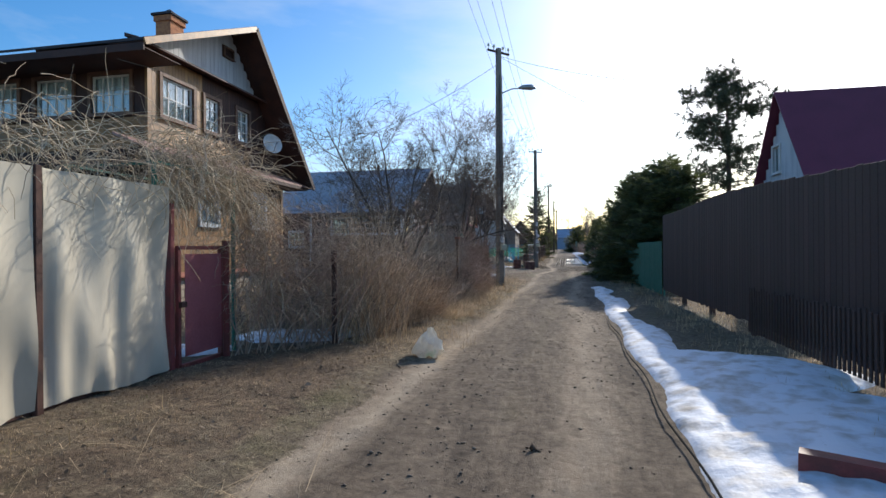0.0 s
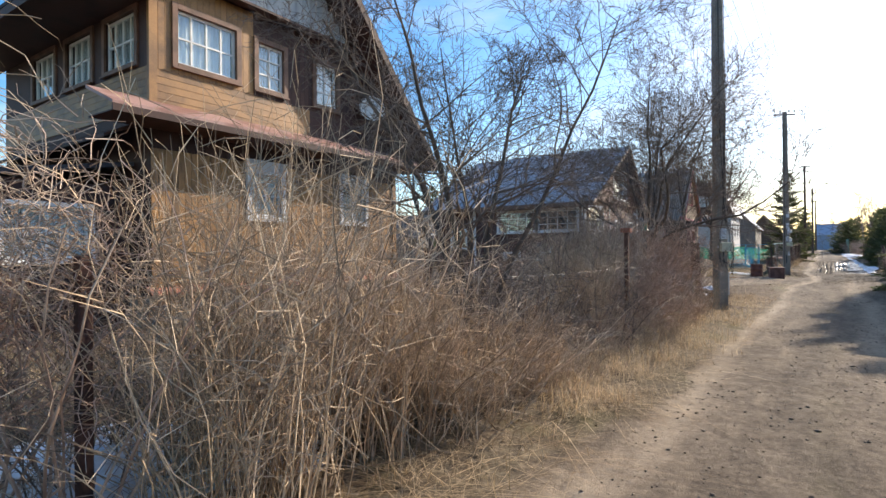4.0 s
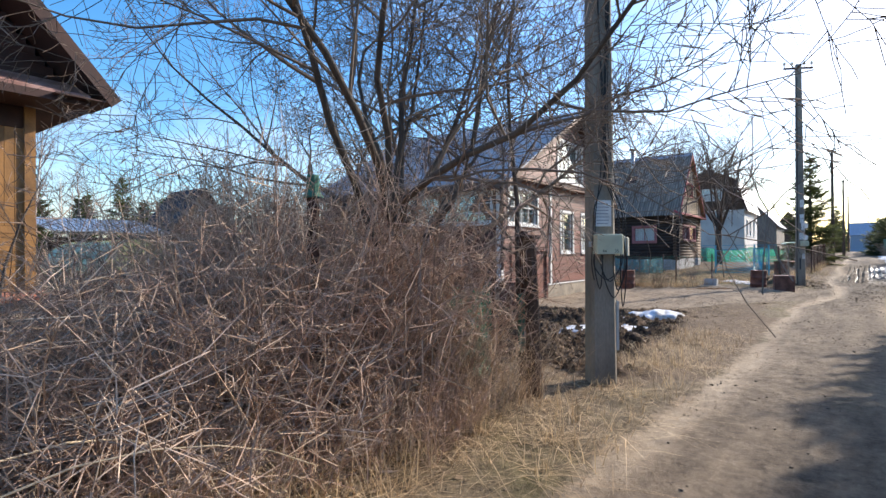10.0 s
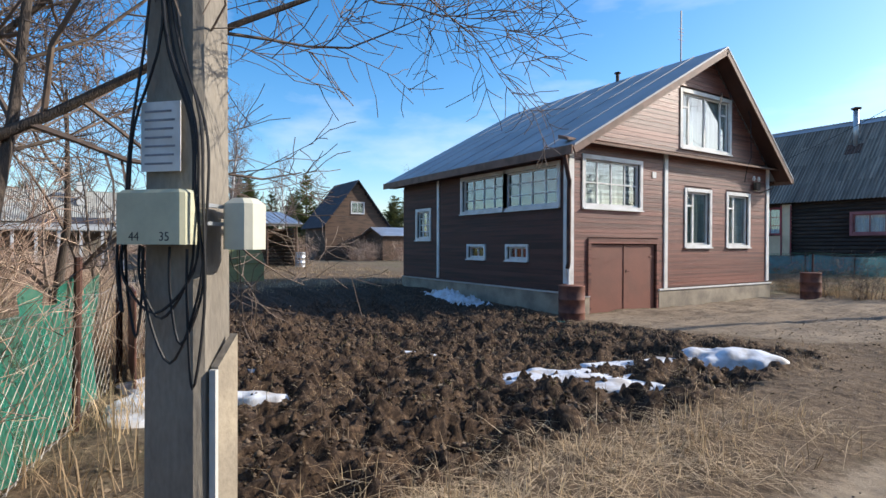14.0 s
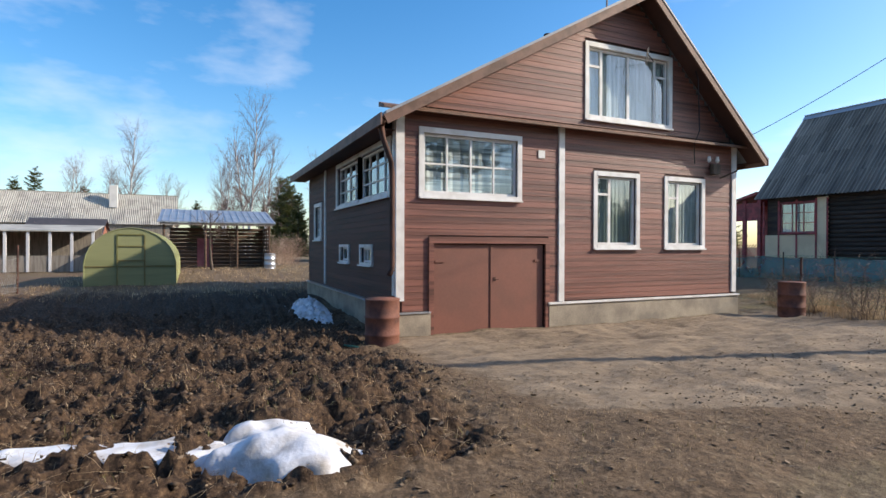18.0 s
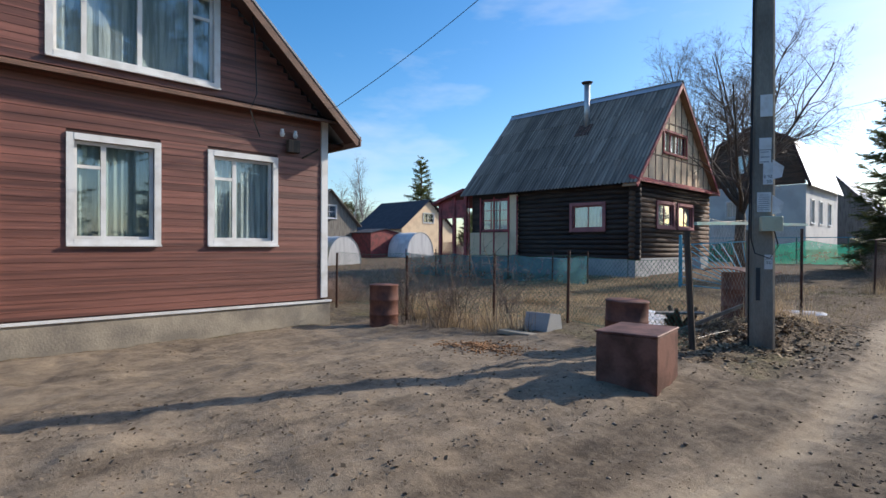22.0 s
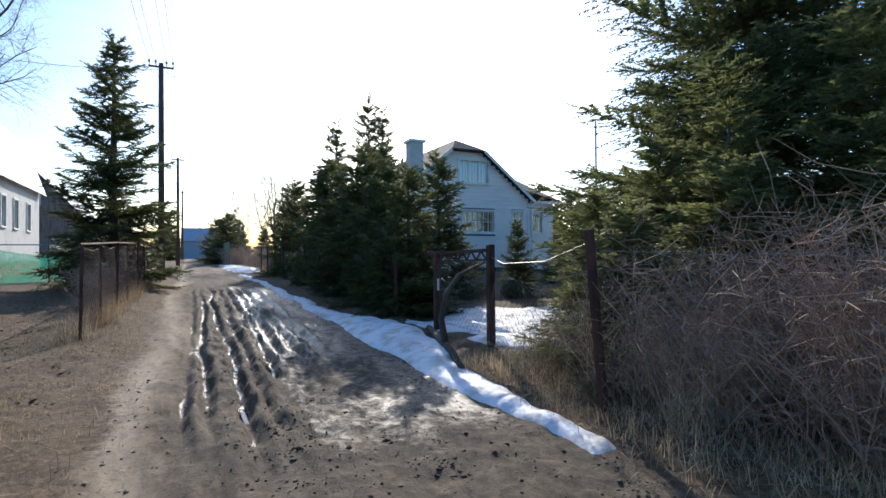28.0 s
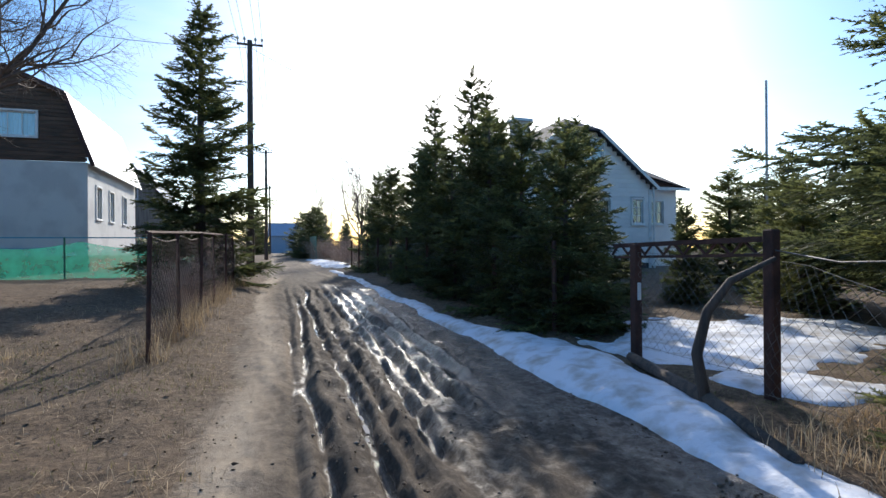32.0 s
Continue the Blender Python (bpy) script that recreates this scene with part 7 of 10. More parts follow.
# spruces along the lane
spruce(-1.75, 62.0, 8.0, 0, 1.1, "dark green spruce beside the wooden power pole")
for x, y, h, k, w in ((4.5, 54.6, 3.6, 1, 1.0), (4.7, 56.6, 4.1, 1, 1.1), (4.6, 58.8, 3.7, 2, 1.1), (4.9, 61.2, 4.4, 1, 1.0), (5.2, 64, 4.6, 2, 1.1), (6.35, 65.8, 7.0, 0, 0.8), (7.5, 64.8, 7.95, 0, 0.75), (8.3, 65.2, 7.6, 0, 0.75), (5.0, 67.5, 4.4, 1, 1), (5.2, 71, 4.6, 2, 1), (6.6, 56.0, 4.0, 1, 1.0), (6.2, 59.5, 4.8, 2, 0.9), (4.4, 52.9, 3.2, 1, 1.0), (8.3, 54.6, 2.1, 1, 0.9), (12.2, 50.2, 4.2, 1, 1.3), (14.5, 52.4, 4.6, 2, 1.3), (17, 55, 5.0, 1, 1.3), (12.6, 46.5, 4.4, 2, 1.3), (16.5, 49, 5.2, 1, 1.3), (20, 58, 5.5, 2, 1.3)):
    spruce(x, y, h, k, w, "spruce in the dense row along the lane")
spruce(9.9, 48.9, 9.3, 3, 1.12, "tall dark spruce overhanging the lane gate")
spruce(4.6, 47.4, 2.2, 1, 1.3, "young spruce with light green boughs by the gate post")
spruce(6.2, 46.8, 3.2, 1, 1.3, "young spruce among shrubs by the wire fence")
spruce(4.3, 46.6, 2.0, 2, 1.5, "young spruce with light green boughs behind the netting")
spruce(5.3, 46.2, 2.5, 1, 1.3, "young spruce among shrubs by the wire fence")
spruce(6.3, 48.0, 3.2, 2, 1.2, "young spruce among shrubs by the wire fence")
spruce(7.6, 45.6, 4.6, 1, 1.2, "young spruce among shrubs by the wire fence")
spruce(9.8, 53.2, 2.6, 1, 1.1, "young spruce behind the snow patch")
spruce(11.5, 55.0, 3.2, 2, 1.1, "young spruce behind the snow patch")
spruce(13.0, 58.0, 3.4, 1, 1.2, "young spruce in front of the grey house")
for x, y, h, k in ((4.95, 27.0, 5.6, 1), (5.6, 30.5, 5.8, 2), (5.2, 33.5, 5.4, 1), (4.9, 25.4, 5.4, 2), (6.4, 37, 5.0, 2), (5.6, 41, 4.2, 1), (5.0, 23.4, 5.0, 1), (5.1, 28.6, 5.6, 2), (5.3, 31.8, 5.6, 1), (4.2, 26.2, 5.0, 2), (4.25, 28.0, 5.3, 1), (4.3, 29.8, 5.5, 2), (4.3, 31.4, 5.5, 1), (4.4, 33.0, 5.5, 2), (4.6, 35.0, 5.4, 1)):
    spruce(x, y, h, k, 1.5 if x > 4.8 else 1.25, "spruce behind the green lane fence")
for x, y, h in ((3.9, 92, 4.2), (4.6, 97, 4.6), (3.8, 103, 4.4), (-1.2, 105, 4)):
    spruce(x, y, h, 1, 1.3, "rounded dark conifer far along the lane")


def pine(x, y, h):
    t = thing("pine_tree", (x, y, 0), "tall pine with an open airy crown", "tree")
    rng2 = random.Random(5)
    trunk, crown = MB(), MB()
    trunk.tube([(x, y, -0.1), (x + 0.1, y, h * 0.5), (x, y, h)], [0.22, 0.16, 0.03], 8)
    for i in range(84):
        f = 0.4 + 0.6 * (i / 84)
        z = h * f
        az = rng2.uniform(0, 6.28)
        L = (1.0 - abs(f - 0.62)) * 4.6 * rng2.uniform(0.5, 1.0)
        if f > 0.9:
            L *= 0.5
        e = Vector((math.cos(az), math.sin(az), rng2.uniform(0.0, 0.5))).normalized()
        a, b = Vector((x, y, z)), Vector((x, y, z)) + e * L
        trunk.tube([a, a.lerp(b, 0.5) + Vector((0, 0, 0.1)), b], [0.05, 0.035, 0.015], 4, cap=False)
        for j in range(15):
            c = a.lerp(b, rng2.uniform(0.35, 1.05)) + Vector((rng2.gauss(0, 0.42), rng2.gauss(0, 0.42), rng2.gauss(0.1, 0.2)))
            for k in range(34):
                d = Vector((rng2.gauss(0, 1), rng2.gauss(0, 1), rng2.gauss(0.3, 0.8))).normalized()
                s = d.cross(Vector((0.3, 0.2, 0.9))).normalized() * 0.022
                crown.face(c + d * 0.05 - s, c + d * 0.05 + s, c + d * rng2.uniform(0.25, 0.45))
    part("trunk", trunk, M_BARK, t, smooth=True)
    part("crown", crown, M_PINE, t)


pine(12.1, 41.5, 13.6)

# shrubs of the hedge between the gate and the garden
R = SHRUB_RNG
# tall pale canes, then low brambles, then the dense brown thicket
for k in range(24):
    y = R.uniform(8.7, 11.4)
    shrub("cane", R.uniform(-4.1, -2.75), y, R.uniform(0.9, 1.2), sz=R.uniform(1.05, 1.35) if y < 10.3 else R.uniform(0.6, 0.8))
for k in range(6):
    shrub("cane", R.uniform(-3.3, -2.6), R.uniform(11.4, 12.8), R.uniform(0.5, 0.75))
for k in range(30):
    shrub("low", R.uniform(-4.8, -2.5), R.uniform(11.6, 16.4), R.uniform(0.5, 0.85))
for k in range(22):
    shrub("briar", R.uniform(-3.4, -2.35), R.uniform(11.8, 18.8), R.uniform(0.55, 0.85))
for x, y in ((-3.2, 15.1), (-3.4, 15.3), (-3.0, 15.0), (-3.6, 15.5), (-3.9, 15.4)):
    shrub("cane", x, y, 0.8, sz=1.25)
for k in range(12):
    shrub("briar", R.uniform(-3.2, -2.4), R.uniform(15.2, 17.4), R.uniform(0.6, 0.9))
for k in range(9):
    shrub("sparse", R.uniform(-3.9, -2.75), R.uniform(11.8, 15.0), R.uniform(0.7, 1.05), label="thin leafless sapling beside the lane verge")
for k in range(10):
    shrub("low", R.uniform(-9.4, -4.8), R.uniform(9.4, 15.0), R.uniform(0.5, 0.8))
for k in range(42):
    y = R.uniform(16.6, 20.2)
    shrub("twiggy", R.uniform(-4.8, -2.9), y, R.uniform(0.95, 1.2), sz=R.uniform(0.65, 0.9) if y < 17.7 else R.uniform(1.1, 1.5))
for k in range(18):
    shrub("twiggy", R.uniform(-8.0, -4.6), R.uniform(18.2, 20.0), R.uniform(0.75, 1.0))
for k in range(20):
    shrub("low", R.uniform(-3.3, -2.45), R.uniform(16, 20.4), R.uniform(0.5, 0.8))
for k in range(4):
    shrub("sparse", R.uniform(-4.9, -3.8), R.uniform(7.6, 9.2), R.uniform(0.7, 0.9))
for x, y in ((-2.75, 20.0), (-2.6, 20.4), (-2.65, 19.6), (-3.1, 20.1)):
    shrub("cane", x + 0.2, y, R.uniform(0.5, 0.7))
for k in range(12):
    shrub("cane", R.uniform(-16, -7.4), R.uniform(21.0, 22.0), R.uniform(0.45, 0.7))
for k in range(12):
    shrub("twiggy", R.uniform(-20, -8), R.uniform(19.0, 21.4), R.uniform(0.6, 0.9))
for k in range(8):
    shrub("low", R.uniform(-18, -6), R.uniform(21.6, 22.6), R.uniform(0.45, 0.7))
# saplings along the wire fence beside the drive
for x, y in ((-5.2, 41.3), (-6.2, 40.8), (-6.8, 41.6), (-7.6, 41.1), (-8.6, 41.9), (-7.9, 42.6), (-9.3, 42.4), (-9.8, 43.2)):
    shrub("sparse", x, y, R.uniform(0.75, 1.0))
for k in range(14):
    shrub("low", R.uniform(-16, -9.2), R.uniform(41, 46), R.uniform(0.6, 0.9))
# thicket by the right-hand wire fence
for k in range(13):
    shrub("twiggy", R.uniform(3.6, 5.8), R.uniform(43.0, 46.8), R.uniform(0.75, 1.1), label="leafless brown shrub against the wire fence")
for k in range(10):
    shrub("cane", R.uniform(3.5, 4.6), R.uniform(43.0, 47.4), R.uniform(0.45, 0.8))
for k in range(5):
    shrub("twiggy", R.uniform(-2.2, -1.3), R.uniform(56.0, 61), R.uniform(0.5, 0.7))
for k in range(14):
    shrub("twiggy", R.uniform(3.6, 6.5), R.uniform(74, 100), R.uniform(0.8, 1.2))
for k in range(22):
    shrub("twiggy", R.uniform(-46, -36), R.uniform(18, 42), R.uniform(0.9, 1.5))
for k in range(10):
    shrub("twiggy", R.uniform(-3.5, -1.5), R.uniform(70, 98), R.uniform(0.8, 1.2))


# vines over the garden gate
def vines():
    t = thing("vine_arbour", (-5.0, 6.6, 0), "tangled leafless vines hanging over a gate arbour", "climbing plant")
    rng3 = random.Random(8)
    wood = MB()
    for x, y in ((-4.75, 5.75), (-4.75, 7.4), (-6.0, 7.4), (-6.0, 5.75)):
        part("arbour_post", MB().tube([(x, y, 0), (x, y, 2.65)], 0.03, 8), M_GREEN_FENCE, t)
    for a, b in (((-4.75, 5.7, 2.65), (-4.75, 7.5, 2.65)), ((-6, 5.7, 2.65), (-6, 7.5, 2.65)), ((-4.75, 5.9, 2.66), (-6, 5.9, 2.66))):
        part("arbour_rail", MB().beam(a, b, 0.03, 0.03), M_GREEN_FENCE, t)
    for k in range(1700):
        u = k % 5
        if u < 2:
            p = Vector((rng3.uniform(-5.6, -4.5), 5.3 + rng3.triangular(-2.6, 2.6, 1.2), 2.66 + rng3.gauss(0, 0.2)))
        elif u == 2:
            p = Vector((rng3.uniform(-4.9, -4.3), rng3.uniform(5.8, 7.0), rng3.uniform(2.3, 3.1)))
        else:
            f = rng3.random()
            p = Vector((-4.6 + 0.35 * f + rng3.gauss(0, 0.16), 6.9 + 0.75 * f ** 0.6 + rng3.gauss(0, 0.18), 2.9 - 2.1 * f + rng3.gauss(0, 0.15)))
        d = Vector((rng3.gauss(0.1, 0.5), rng3.gauss(0.25, 0.8), rng3.gauss(0.1, 0.5))).normalized()
        L, n = rng3.uniform(0.4, 1.3), 7
        pts, rad = [p], [rng3.uniform(0.003, 0.007)]
        for i in range(n):
            d = (d + Vector((rng3.gauss(0, 0.3), rng3.gauss(0, 0.3), rng3.gauss(-0.22, 0.22)))).normalized()
            p = p + d * (L / n)
            pts.append(p)
            rad.append(rad[0] * (1 - 0.6 * (i + 1) / n))
        wood.tube(pts, rad, 3, cap=False)
    tagged(part("vine_tangle", wood, M_PALE_STEM, t), kind="stuff")


vines()

# dry grass, leaves, clods and gravel
rs = np.random.RandomState(4)


def left_verge(x, y):
    off = x - lane_x(y)
    return smoothstep(1.35, 1.9, -off) * (1 - smoothstep(2.6, 3.9, -off)) * (0.3 + 0.7 * (fbm(x, y * 0.7, 2) > 0.42))


scatter("dry_grass", "long bleached dry grass on the lane verge", tufts(rs, 1300, 30, -4.2, -1.2, 2.5, 21.8, lambda x, y: left_verge(x, y) * smoothstep(7, 9.5, y) * (0.15 + 0.85 * (fbm(x * 1.6, y * 1.2, 1) > 0.52)) + 0.02, 0.1), 0.08, 0.3, 0.0026, M_DRY_GRASS, 3.2, 1)
scatter("dry_grass", "short dry turf beside the gate", tufts(rs, 5200, 9, -4.6, -1.3, -1.5, 8.5, lambda x, y: (1 - zones(x, y)[0]) * (0.3 + 0.7 * (fbm(x, y, 3) > 0.5)), 0.06), 0.015, 0.055, 0.002, M_DRY_GRASS, 1.2, 2)
scatter("green_grass", "sparse new grass in the turf", tufts(rs, 700, 8, -4.6, 2.0, -1.5, 60, lambda x, y: (1 - zones(x, y)[0]) * (fbm(x * 0.5, y * 0.5, 4) > 0.5), 0.08), 0.02, 0.06, 0.003, M_GREEN_GRASS, 0.7, 3)
scatter("dry_grass", "bleached dry grass round the power pole", tufts(rs, 110, 14, -3.4, -1.1, 19.5, 26.5, lambda x, y: np.exp(-((x + 1.75 + 0.03 * (y - 22)) / 0.55) ** 2)), 0.08, 0.3, 0.0035, M_DRY_GRASS, 1.5, 4)
scatter("dry_grass", "matted dry turf before the dug garden", tufts(rs, 3600, 8, -5.5, -0.7, 25.5, 34.5, lambda x, y: (1 - zones(x, y)[0]) * (1 - zones(x, y)[1]) * (0.3 + 0.7 * (fbm(x, y, 1) > 0.5)), 0.08), 0.015, 0.055, 0.0018, M_DRY_GRASS, 1.3, 5)
scatter("dry_grass", "rough dry grass in the fenced garden", tufts(rs, 7500, 11, -11, -2.6, 42.6, 53, lambda x, y: 0.35 + 0.65 * (fbm(x * 0.7, y * 0.7, 3) > 0.5), 0.09), 0.05, 0.18, 0.003, M_DRY_GRASS, 1.1, 6)
scatter("dry_grass", "tall dry grass along the wire fence", tufts(rs, 420, 16, -9.5, -4.5, 40.9, 42.9, lambda x, y: np.exp(-((y - 41.4 + 0.35 * (x + 6)) / 0.45) ** 2)), 0.15, 0.5, 0.004, M_DRY_GRASS, 0.6, 7)
scatter("dry_grass", "dry turf on the verge beside the muddy lane", tufts(rs, 2000, 8, -3.6, 0.2, 44, 64, lambda x, y: (1 - zones(x, y)[0]) * (0.25 + 0.75 * (fbm(x, y, 4) > 0.48)), 0.07), 0.015, 0.06, 0.0022, M_DRY_GRASS, 1.2, 8)
scatter("dry_grass", "dry grass under the thicket by the gate", tufts(rs, 2600, 12, 2.7, 7.5, 43, 48.4, lambda x, y: smoothstep(1.75, 2.3, x - lane_x(y)) * 0.8), 0.06, 0.26, 0.0035, M_DRY_GRASS, 0.9, 9)
scatter("dry_grass", "dry grass in the overgrown garden", tufts(rs, 1900, 12, -10, -3, 8.8, 22, lambda x, y: 0.6 + 0 * x), 0.15, 0.5, 0.004, M_DRY_GRASS, 0.7, 10)
scatter("dry_grass", "dry grass along the dark fence", tufts(rs, 900, 12, 1.9, 4.0, 4, 26, lambda x, y: smoothstep(0.4, 0.9, x - 1.4 - 0.02 * y) * 0.8), 0.05, 0.2, 0.0035, M_DRY_GRASS, 0.9, 11)
scatter("dry_grass", "dry grass in the back garden", tufts(rs, 2200, 10, -34, -16, 22.5, 34, lambda x, y: 0.5 + 0 * x, 0.12), 0.05, 0.2, 0.006, M_DRY_GRASS, 0.9, 12)
scatter("dry_grass", "dead grass heap by the rusty barrel", tufts(rs, 260, 30, -3.2, -1.0, 42.8, 46.4, lambda x, y: np.exp(-(((x + 1.9) / 0.45) ** 2 + ((y - 44.5) / 0.8) ** 2))), 0.2, 0.55, 0.004, M_STRAW, 1.3, 13)


def spread(n, x0, x1, y0, y1, keep, seed):
    r = np.random.RandomState(seed)
    p = np.stack([r.uniform(x0, x1, n), r.uniform(y0, y1, n)], -1)
    return p[keep(p[:, 0], p[:, 1]) > r.rand(n)]


bits("dead_leaves", "dead brown leaves littering the verge", spread(30000, -5, 0.2, 2, 64, lambda x, y: smoothstep(1.5, 2.2, lane_x(y) - x) * (1 - zones(x, y)[1] * 0.5), 1), 0.014, M_LEAF, 1, "leaves", leaf=True)
bits("dead_leaves", "pale dead leaves on the dug earth", spread(9000, -10, -2.5, 22, 31.5, lambda x, y: zones(x, y)[1], 2), 0.013, M_LEAF, 2, "leaves", leaf=True)
bits("dead_leaves", "dead leaves heaped round the concrete pole", spread(18000, -3.6, -0.4, 40.4, 46, lambda x, y: np.exp(-(((x + 1.7) / 1.0) ** 2 + ((y - 43) / 2) ** 2)), 3), 0.024, M_LEAF_PALE, 3, "leaves", leaf=True)
M_CLOD = material("earth_clod", (0.08, 0.053, 0.035), 0.95, vary=0.35, scale=3, fine=25, second=(0.14, 0.1, 0.067), bump=0.5, island=0.35)
bits("earth_clods", "dark clods of freshly dug earth", spread(15000, -12, -2.6, 22, 31.5, lambda x, y: zones(x, y)[1] * (0.2 + 0.8 * (fbm(x * 1.2, y * 1.2, 1) > 0.45)), 4), 0.019, M_CLOD, 4, "earth", 0.7, 0.1)
M_GRAVEL = material("lane_gravel", (0.21, 0.172, 0.132), 0.95, vary=0.35, scale=4, fine=25, second=(0.12, 0.095, 0.072), bump=0.3, island=0.4)
bits("lane_gravel", "small stones and dirt crumbs on the lane", spread(22000, -3.2, 3.2, 0.5, 56, lambda x, y: zones(x, y)[0] * (0.15 + 0.85 * (fbm(x * 0.8, y * 0.4, 5) > 0.5)), 5), 0.009, M_GRAVEL, 5, "gravel")
bits("mud_clods", "clods of mud churned up beside the wheel tracks", spread(5000, -0.5, 3.4, 44, 62, lambda x, y: zones(x, y)[0] * (fbm(x * 1.5, y * 0.5, 2) > 0.52), 6), 0.008, M_CLOD, 6, "mud")
bits("mud_clods", "dirt clods on the drive", spread(5000, -8.3, 1.5, 32, 42, lambda x, y: zones(x, y)[0] * 0.6 * (fbm(x * 1.0, y * 1.5, 3) > 0.5), 7), 0.007, M_CLOD, 7, "mud")

# straw and dead stalks on the dug plot, turned-over turf, and flattened straw by the lane
scatter("straw", "bleached straw tufts at the foot of the hedge", tufts(rs, 520, 46, -3.4, -1.5, 8.0, 20.8, lambda x, y: np.exp(-((x - lane_x(y) + 2.35) / 0.5) ** 2) * (fbm(x * 1.3, y * 1.1, 2) > 0.5), 0.12), 0.12, 0.42, 0.0028, M_STRAW, 1.9, 30)
scatter("straw", "pale dead grass clumps in front of the brambles", tufts(rs, 70, 70, -3.3, -2.2, 15.4, 17.6, lambda x, y: 0.8 + 0 * x, 0.09), 0.15, 0.45, 0.0026, M_STRAW, 1.1, 32)
scatter("straw", "flattened pale straw beside the dug garden", tufts(rs, 520, 34, -3.6, -0.8, 21.8, 26.5, lambda x, y: np.exp(-((x + 1.9) / 0.42) ** 2) * smoothstep(22.2, 23.0, y) * (fbm(x * 1.5, y * 1.5, 2) > 0.47), 0.11), 0.06, 0.22, 0.0024, M_STRAW, 3.0, 14)
scatter("straw", "straw and roots in the turned earth", tufts(rs, 2600, 5, -10, -2.6, 22.4, 31, lambda x, y: zones(x, y)[1], 0.12), 0.03, 0.14, 0.0018, M_DRY_GRASS, 1.6, 15)
scatter("green_grass", "tufts of turf among the clods", tufts(rs, 160, 22, -8, -2.6, 23, 31, lambda x, y: zones(x, y)[1] * 0.5, 0.05), 0.03, 0.08, 0.0022, M_GREEN_GRASS, 0.9, 16)

scatter("green_grass", "yellow-green turf in the fenced garden", tufts(rs, 4600, 9, -11, -0.6, 42.8, 54, lambda x, y: (1 - zones(x, y)[0]) * (1 - zones(x, y)[1]) * (0.3 + 0.7 * (fbm(x * 0.6, y * 0.6, 4) > 0.5)), 0.09), 0.02, 0.07, 0.0026, M_GREEN_GRASS, 0.9, 40)
scatter("green_grass", "olive lawn patch behind the wire gate", tufts(rs, 2600, 9, 3.5, 9, 48.0, 52.5, lambda x, y: smoothstep(1.9, 2.4, x - lane_x(y)) * (0.3 + 0.7 * (fbm(x, y, 2) > 0.5)), 0.08), 0.015, 0.05, 0.002, M_GREEN_GRASS, 1.2, 17)

scatter("dry_grass", "tall dead weeds along the sagging wire fence", tufts(rs, 420, 18, -1.7, -0.6, 51.6, 62, lambda x, y: np.exp(-((x + 1.34 - 0.05 * (y - 52.2)) / 0.2) ** 2) * 0.9), 0.15, 0.55, 0.003, M_DRY_GRASS, 0.7, 18)
scatter("dry_grass", "matted straw on the verge of the muddy lane", tufts(rs, 500, 16, -4.2, -0.2, 44, 58, lambda x, y: smoothstep(1.5, 1.9, lane_x(y) - x) * (fbm(x * 1.4, y * 1.4, 3) > 0.52), 0.1), 0.05, 0.16, 0.002, M_DRY_GRASS, 2.4, 19)

bits("mud_clods", "dark trampled clods in the middle of the lane", spread(11000, -0.6, 3.0, 36, 48, lambda x, y: zones(x, y)[0] * smoothstep(-0.6, -0.2, x - lane_x(y)) * (0.1 + 0.9 * (fbm(x * 1.4, y * 0.9, 1) > 0.52)), 16), 0.011, M_CLOD, 16, "mud", 0.6, 0.1)
bits("mud_clods", "earth clods kicked up round the concrete pole", spread(3000, -3.4, -0.3, 40.6, 45.6, lambda x, y: np.exp(-(((x + 1.5) / 0.8) ** 2 + ((y - 43) / 1.8) ** 2)), 17), 0.02, M_CLOD, 17, "mud", 0.6, 0.15)

# ---- poles and wires ----
def concrete_pole(x, y, h, base_w, top_w, turn, label):
    z0 = gz(x, y)
    t = thing("power_pole", (x, y, z0), label, "power pole", "power poles of the lane")
    t.rotation_euler = (0, 0, radians(turn))
    mb = MB()
    n = 6
    for i in range(n + 1):
        f = i / n
        w, d = (base_w + (top_w - base_w) * f) / 2, (base_w + (top_w - base_w) * f) / 2 * 0.8
        c = w * 0.22
        z = -0.3 + (h + 0.3) * f
        mb.v += [(-w + c, -d, z), (w - c, -d, z), (w, -d + c, z), (w * 0.85, d, z), (-w * 0.85, d, z), (-w, -d + c, z)]
    for i in range(n):
        for k in range(6):
            k2 = (k + 1) % 6
            mb.f.append((i * 6 + k, i * 6 + k2, i * 6 + 6 + k2, i * 6 + 6 + k))
    mb.f.append(tuple(n * 6 + k for k in range(6)))
    mb.v = [(a + x, b + y, c + z0) for a, b, c in mb.v]
    part("pole_shaft", mb, M_CONCRETE, t)
    return t


def pole_head(t, x, y, z, arm=0.55, along="x", wood=False):
    m = M_POLE_WOOD if wood else M_RUST
    d = Vector((1, 0, 0)) if along == "x" else Vector((0, 1, 0))
    c = Vector((x, y, z))
    part("crossarm", MB().beam(c - d * arm, c + d * arm, 0.06, 0.07), m, t)
    spots = []
    for k in (-1, -0.45, 0.45, 1):
        p = c + d * (arm * k * 0.93)
        part("insulator_pin", MB().tube([p, p + Vector((0, 0, 0.16))], 0.012, 5), M_RUST, t)
        part("insulator", MB().tube([p + Vector((0, 0, 0.15)), p + Vector((0, 0, 0.18)), p + Vector((0, 0, 0.24)), p + Vector((0, 0, 0.27))], [0.03, 0.055, 0.045, 0.02], 8), M_CREAM, t, smooth=True)
        spots.append(p + Vector((0, 0, 0.24)))
    return spots


